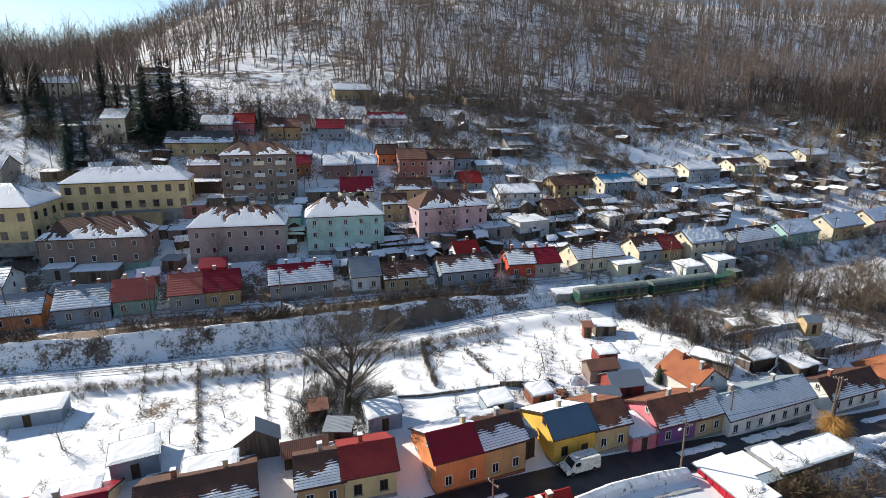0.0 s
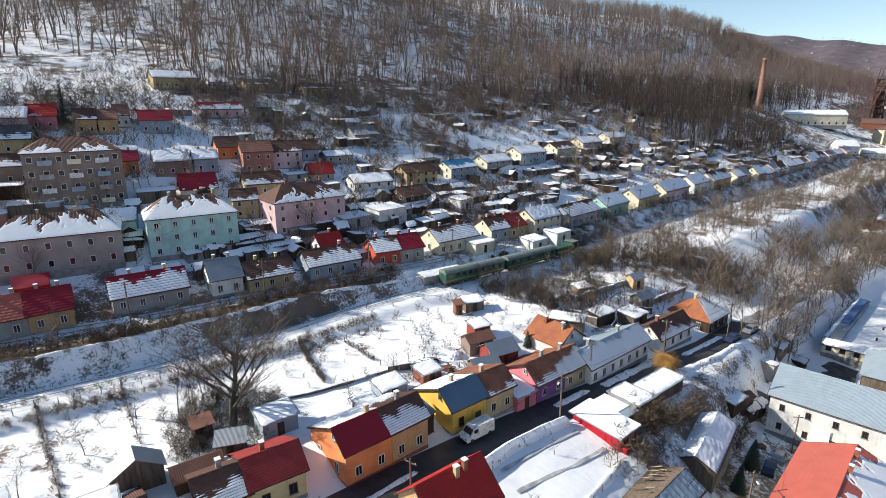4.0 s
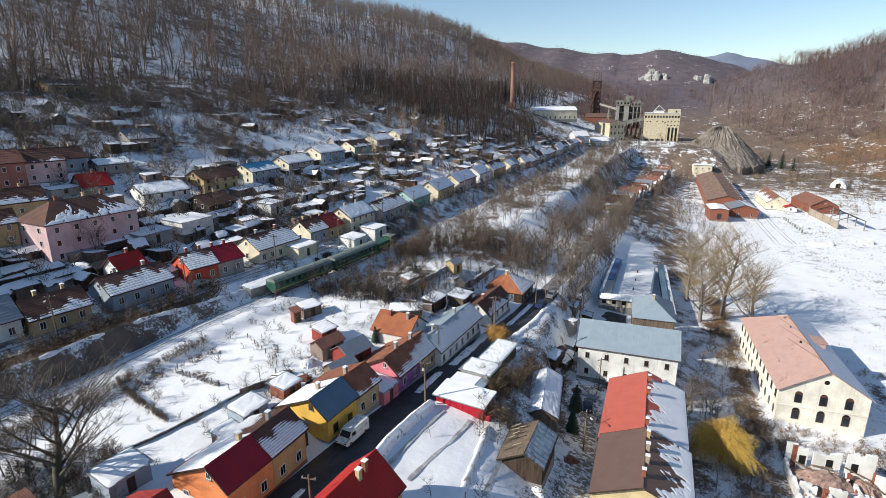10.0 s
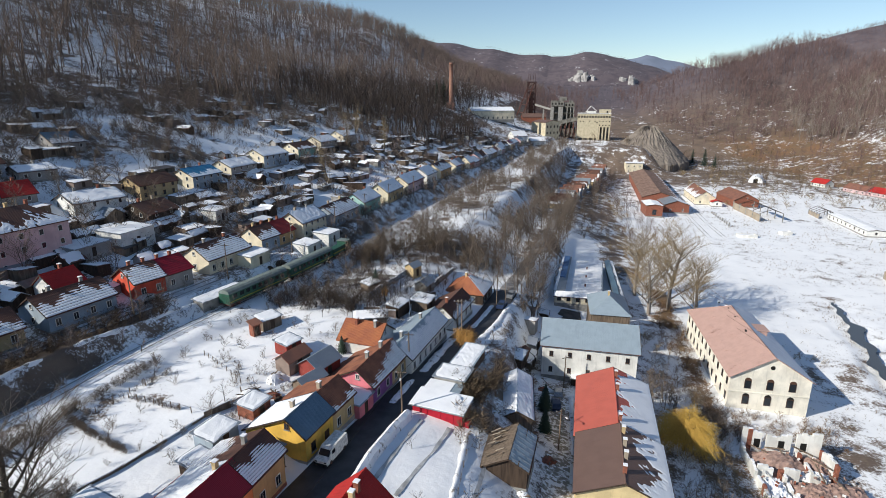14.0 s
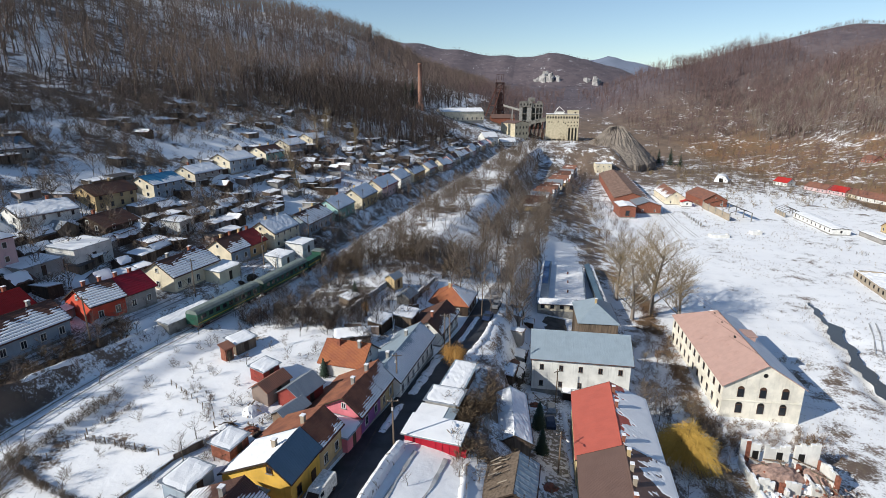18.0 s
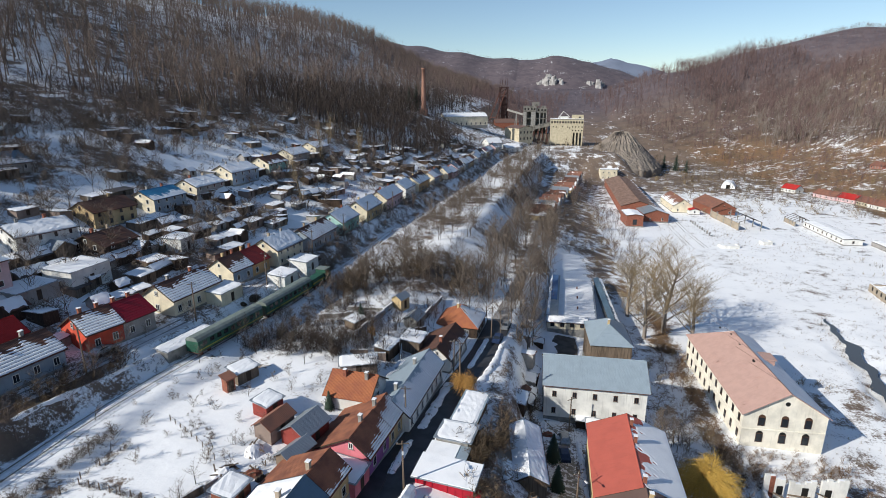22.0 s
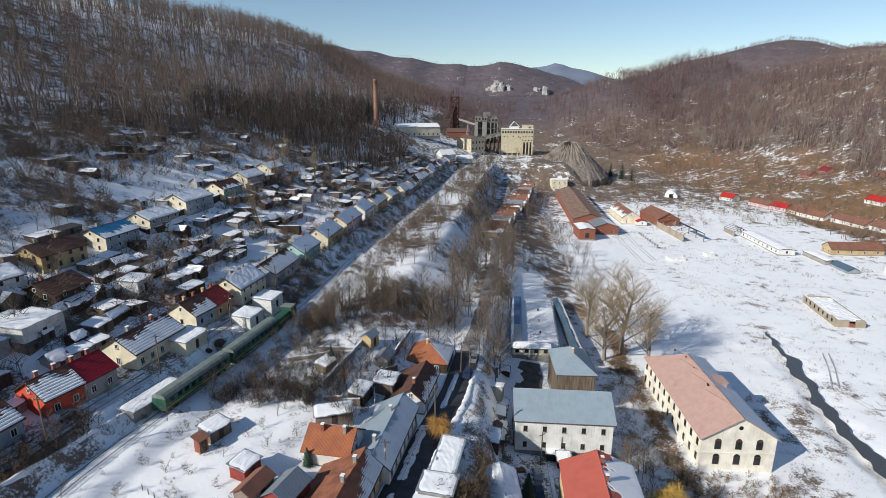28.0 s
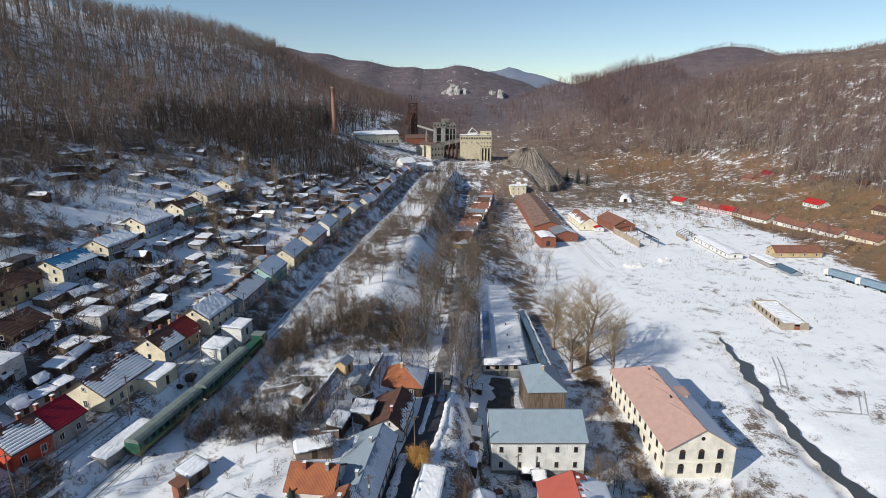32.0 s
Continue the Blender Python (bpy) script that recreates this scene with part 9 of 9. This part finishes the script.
def wires(p, label):
    cu = bpy.data.curves.new("cable", "CURVE")
    cu.dimensions, cu.bevel_depth = "3D", 0.02
    for (x0, y0, z0), (x1, y1, z1) in p:
        s = cu.splines.new("POLY")
        s.points.add(8)
        for k in range(9):
            t = k / 8
            s.points[k].co = (x0 + (x1 - x0) * t, y0 + (y1 - y0) * t, z0 + (z1 - z0) * t - 1.2 * t * (1 - t), 1)
    cu.materials.append(RUBBER)
    tagged(new("cable", cu), label, "cable")


tops = [(x, y, gz(x, y) + 7.1) for x, y in POLES]
wires([(tops[5], tops[0])], "sagging black cable between street poles")
wires([(tops[0], tops[1])], "sagging black cable over the street")
wires([(tops[1], tops[3])], "sagging black cable toward the shaded lane")
wires([(tops[6], tops[7])], "sagging black cable over the yard lane")

for k, line in enumerate(([(-36.6, 40), (-35.4, 49), (-34.6, 55)], [(-33.4, 39), (-31.2, 49), (-30.4, 55)], [(-24.6, 42), (-24.2, 56), (-26.2, 70)])):
    solid("garden_path", ribbon(line, -0.22, 0.22, 0.16, step=1.0, wave=0.12), plain("trampled_snow", (0.55, 0.54, 0.53), 0.8, 0.9, 0.55), "narrow trodden path across the snowy yard", "path", kind="structure")

# yard lane and terraces beside the grey-roofed house
lane = [(-14.6, 40), (-14.9, 60), (-15.6, 80), (-16.0, 92)]
solid("yard_lane", ribbon(lane, -2.0, 2.0, 0.08, wave=0.2), snow_mat("slushy_lane", 0.9, 0.42), "muddy lane beside the long red-roofed block", "road", kind="structure")
solid("muddy_yard", ribbon([(-14.5, 117), (-13.6, 126), (-12.6, 137)], -3.6, 3.0, 0.06, wave=0.6), plain("trodden_mud", (0.13, 0.115, 0.1), 0.85, 0.5, 0.6), "trodden muddy yard before the pavilion", "yard", kind="structure")


def long_hall():
    """A half-buried hall whose flat roofs lie under snow, one strip a storey step higher."""
    t = thing("long_hall", "long low hall under deep snow with a raised roof strip", "hall", -9.9, 160, 2.2, 87)
    part("body", box(-18.4, -6.4, -2, 18.4, 4.2, 2.0), P_BLUEGREY, t)
    part("raised_body", box(-18.2, 4.2, -2, 18.0, 7.0, 3.5), P_BLUEGREY, t)
    part("roof", box(-18.7, -6.8, 2.0, 18.7, 4.196, 2.14), ROOF_GREY, t)
    part("raised_roof", box(-18.5, 4.0, 3.5, 18.3, 7.3, 3.64), ROOF_GREY, t)
    part("skylight", box(-6.0, 4.6, 3.66, 17.6, 6.4, 4.0), DEEP_BLUE, t, "long bare blue sheet strip along the raised roof")
    part("snow_cover", snow_sheet(37, -6.75, 2.15, 4.15, 2.2, 0.1, 5, 0.16), SNOW, t)
    part("snow_cover", snow_sheet(36.6, 6.42, 3.66, 7.25, 3.68, 0.0, 6, 0.12), SNOW, t)
    for k in range(6):
        window(t, 1.4, 0.8, pose(-15 + 6 * k, -6.4, 0.7), BROWN_FRAME)
    for k in range(3):
        part("vent", cone((-9 + 9 * k, -1.5, 2.1), (-9 + 9 * k, -1.5, 3.1), 0.22, 0.22, 10), STEEL, t)


long_hall()
house("narrow_shed", "long narrow shed with a dark tarred roof beside the snowy hall", 0.6, 160, 91.5, 46, 2.2, 1.7, 0.4, DARK_WOOD, ROOF_SLATE, z=2.0, front=0, left=0, right=0, rows=1, snow=0.5, chims=(), attic=False, category="shed")
house("pavilion", "low pale pavilion with a snowy flat roof", -12.5, 140.4, 1, 10.6, 4.2, 2.5, 0.6, P_CREAM, ROOF_GREY, z=2.9, front=4, rows=1, snow="full", snow_back="full", chims=(), attic=False, win=(1.1, 1.4), frame=BROWN_FRAME)
for x, y, L in ((-11, 95.5, 3.4), (-9.5, 93.2, 2.6)):
    shed(x, y, 0, L, 2.6, 2.0, DARK_WOOD, ROOF_GREY, True, "little porch shed below the white house")


def buttress(x, y, z, h, w, seed):
    """A weathered limestone tower on the slope of the gorge."""
    q = random.Random(seed)
    n, m, v, f = 11, 9, [], []
    flute = [q.uniform(0.75, 1.1) for _ in range(n)]
    for j in range(m + 1):
        s = j / m
        for k in range(n):
            a = k * math.tau / n
            r = w * (1.05 - 0.36 * s ** 2) * flute[k] * q.uniform(0.85, 1.12)
            v.append((x + math.cos(a) * r, y + math.sin(a) * r * 0.8 + 10 * s, z - 14 + (h * 0.72 + 14) * s + q.uniform(-2.5, 2.5) - 5 * (1 - flute[k])))
    for j in range(m):
        f += [(j * n + k, j * n + (k + 1) % n, (j + 1) * n + (k + 1) % n, (j + 1) * n + k) for k in range(n)]
    f.append(tuple(m * n + k for k in range(n)))
    solid("cliff", (v, f), ROCK, "pale limestone cliff in the wooded gorge", "cliff", group="cliffs in the gorge")


crag = random.Random(77)
for k in range(22):
    u = k / 14 if k < 14 else (k - 14) / 7
    x, z = (-30 + 68 * u, 100 - 5 * u) if k < 14 else (86 + 52 * u, 91 - 5 * u)
    top = (34 if k < 14 else 38) * math.sin(math.pi * (0.12 + 0.76 * u))
    buttress(x + crag.uniform(-3, 3), 1448 + crag.uniform(-8, 12), z + crag.uniform(-5, 5), top * crag.uniform(0.65, 1.1), crag.uniform(6, 12), 50 + k)


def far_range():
    """Mountains beyond the gorge, kilometres off, with haze painted in as blue-grey."""
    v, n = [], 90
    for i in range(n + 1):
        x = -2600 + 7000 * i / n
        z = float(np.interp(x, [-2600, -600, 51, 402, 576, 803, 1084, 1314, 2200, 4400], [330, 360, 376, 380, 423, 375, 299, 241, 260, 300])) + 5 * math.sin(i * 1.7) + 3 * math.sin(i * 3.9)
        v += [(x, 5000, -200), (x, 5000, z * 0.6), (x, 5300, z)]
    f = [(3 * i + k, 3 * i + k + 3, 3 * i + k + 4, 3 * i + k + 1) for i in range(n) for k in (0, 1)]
    solid("backdrop", (v, f), plain("haze_blue_woods", (0.17, 0.2, 0.27), 0.95, 0.004, 0.8), "wooded mountains beyond the gorge, painted hazy blue-grey", "mountains", kind="structure", smooth_faces=True)


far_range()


def snowbank(points, w, h, label):
    """A ploughed bank of snow along a way."""
    line = []
    for (x0, y0), (x1, y1) in zip(points, points[1:]):
        n = max(2, int(math.hypot(x1 - x0, y1 - y0) / 0.8))
        line += [(x0 + (x1 - x0) * k / n, y0 + (y1 - y0) * k / n) for k in range(n)]
    v, f = [], []
    for i, (x, y) in enumerate(line):
        ww, hh = w * rng.uniform(0.7, 1.15), h * rng.uniform(0.6, 1.2) * min(1, i / 2, (len(line) - 1 - i) / 2)
        for a in (-1, -0.6, -0.1, 0.4, 0.75, 1):
            v.append((x + a * ww, y + rng.uniform(-0.15, 0.15), gz(x + a * ww, y) + (hh * (1 - a * a) + rng.uniform(-0.04, 0.05) if abs(a) < 1 else -0.2)))
    for i in range(len(line) - 1):
        f += [(6 * i + k, 6 * i + k + 1, 6 * i + k + 7, 6 * i + k + 6) for k in range(5)]
    solid("snowbank", (v, f), DIRTY_SNOW, label, "snow bank", group="snow banks", smooth_faces=True)


snowbank([(-40.3, 58), (-39.4, 68)], 0.8, 0.5, "dirty snow bank before the purple house")
snowbank([(-38.6, 70), (-36.6, 88)], 1.0, 0.6, "dirty snow bank before the long white house")
snowbank([(-34.0, 93), (-31.6, 110)], 0.8, 0.4, "dirty snow bank before the low white house")
snowbank([(-36.6, 59), (-33.5, 78), (-29.5, 96), (-27.5, 112)], 0.9, 0.5, "snow bank on the far kerb of the street")
snowbank([(-44.2, 22), (-43.6, 34)], 0.5, 0.3, "thin snow bank before the orange house")
for y0 in range(-40, 108, 15):
    snowbank([(np.interp(q, TR_Y, TR_X) - np.interp(q, LIP_Y, LIP_D) - 0.35, q) for q in (y0, y0 + 4, y0 + 8, y0 + 11)], 0.5, 0.3, "lumpy snow along the lip of the railway bank")
snowbank([(-27, 40), (-27.6, 56)], 0.6, 0.5, "snow drift along the yard fence")
snowbank([(-24, 38), (-14.5, 41)], 1.3, 0.9, "snow heap shovelled beside the old barn")
snowbank([(-12.2, 66), (-12.6, 90)], 0.6, 0.4, "snow slid off the red roof")


def junk(x, y, r, seed):
    """A heap of planks and scrap under patchy snow."""
    q = random.Random(seed)
    t = thing("scrap_heap", "heap of old planks and scrap under patchy snow", "heap", x, y, gz(x, y), q.uniform(0, 180), group="scrap in the yards")
    n, v, f = 7, [], []
    for i in range(n + 1):
        for k in range(n + 1):
            a, b = i / n * 2 - 1, k / n * 2 - 1
            v.append((a * r, b * r * 0.7, max(0, 1 - a * a - b * b) * r * 0.45 + q.uniform(0, 0.22) - (0.3 if max(abs(a), abs(b)) == 1 else 0)))
    for i in range(n):
        for k in range(n):
            a = i * (n + 1) + k
            f.append((a, a + n + 1, a + n + 2, a + 1))
    part("mound", (v, f), q.choice((DIRTY_SNOW, DARK_WOOD, DIRTY_SNOW, BRICK)), t)
    for k in range(4):
        a = q.uniform(0, math.tau)
        part("plank", moved(box(-r * 0.7, -0.09, 0, r * 0.7, 0.09, 0.05), pose(q.uniform(-0.5, 0.5) * r, q.uniform(-0.4, 0.4) * r, r * 0.3, q.uniform(-15, 15), q.uniform(-20, 20), math.degrees(a))), OLD_WOOD, t)


spot = random.Random(11)
for k in range(46):
    zone = k % 4
    if zone == 0:
        x, y = spot.uniform(-26, -14), spot.uniform(86, 112)
    elif zone == 1:
        x, y = spot.uniform(-61, -50), spot.uniform(50, 72)
    elif zone == 2:
        y = spot.uniform(-20, 130)
        x = along(y)[1] - spot.uniform(6.4, 7.4)
    else:
        x, y = spot.uniform(-27, -16), spot.uniform(38, 72)
    if free(x, y, 3.6):
        junk(x, y, spot.uniform(0.8, 1.8), k)
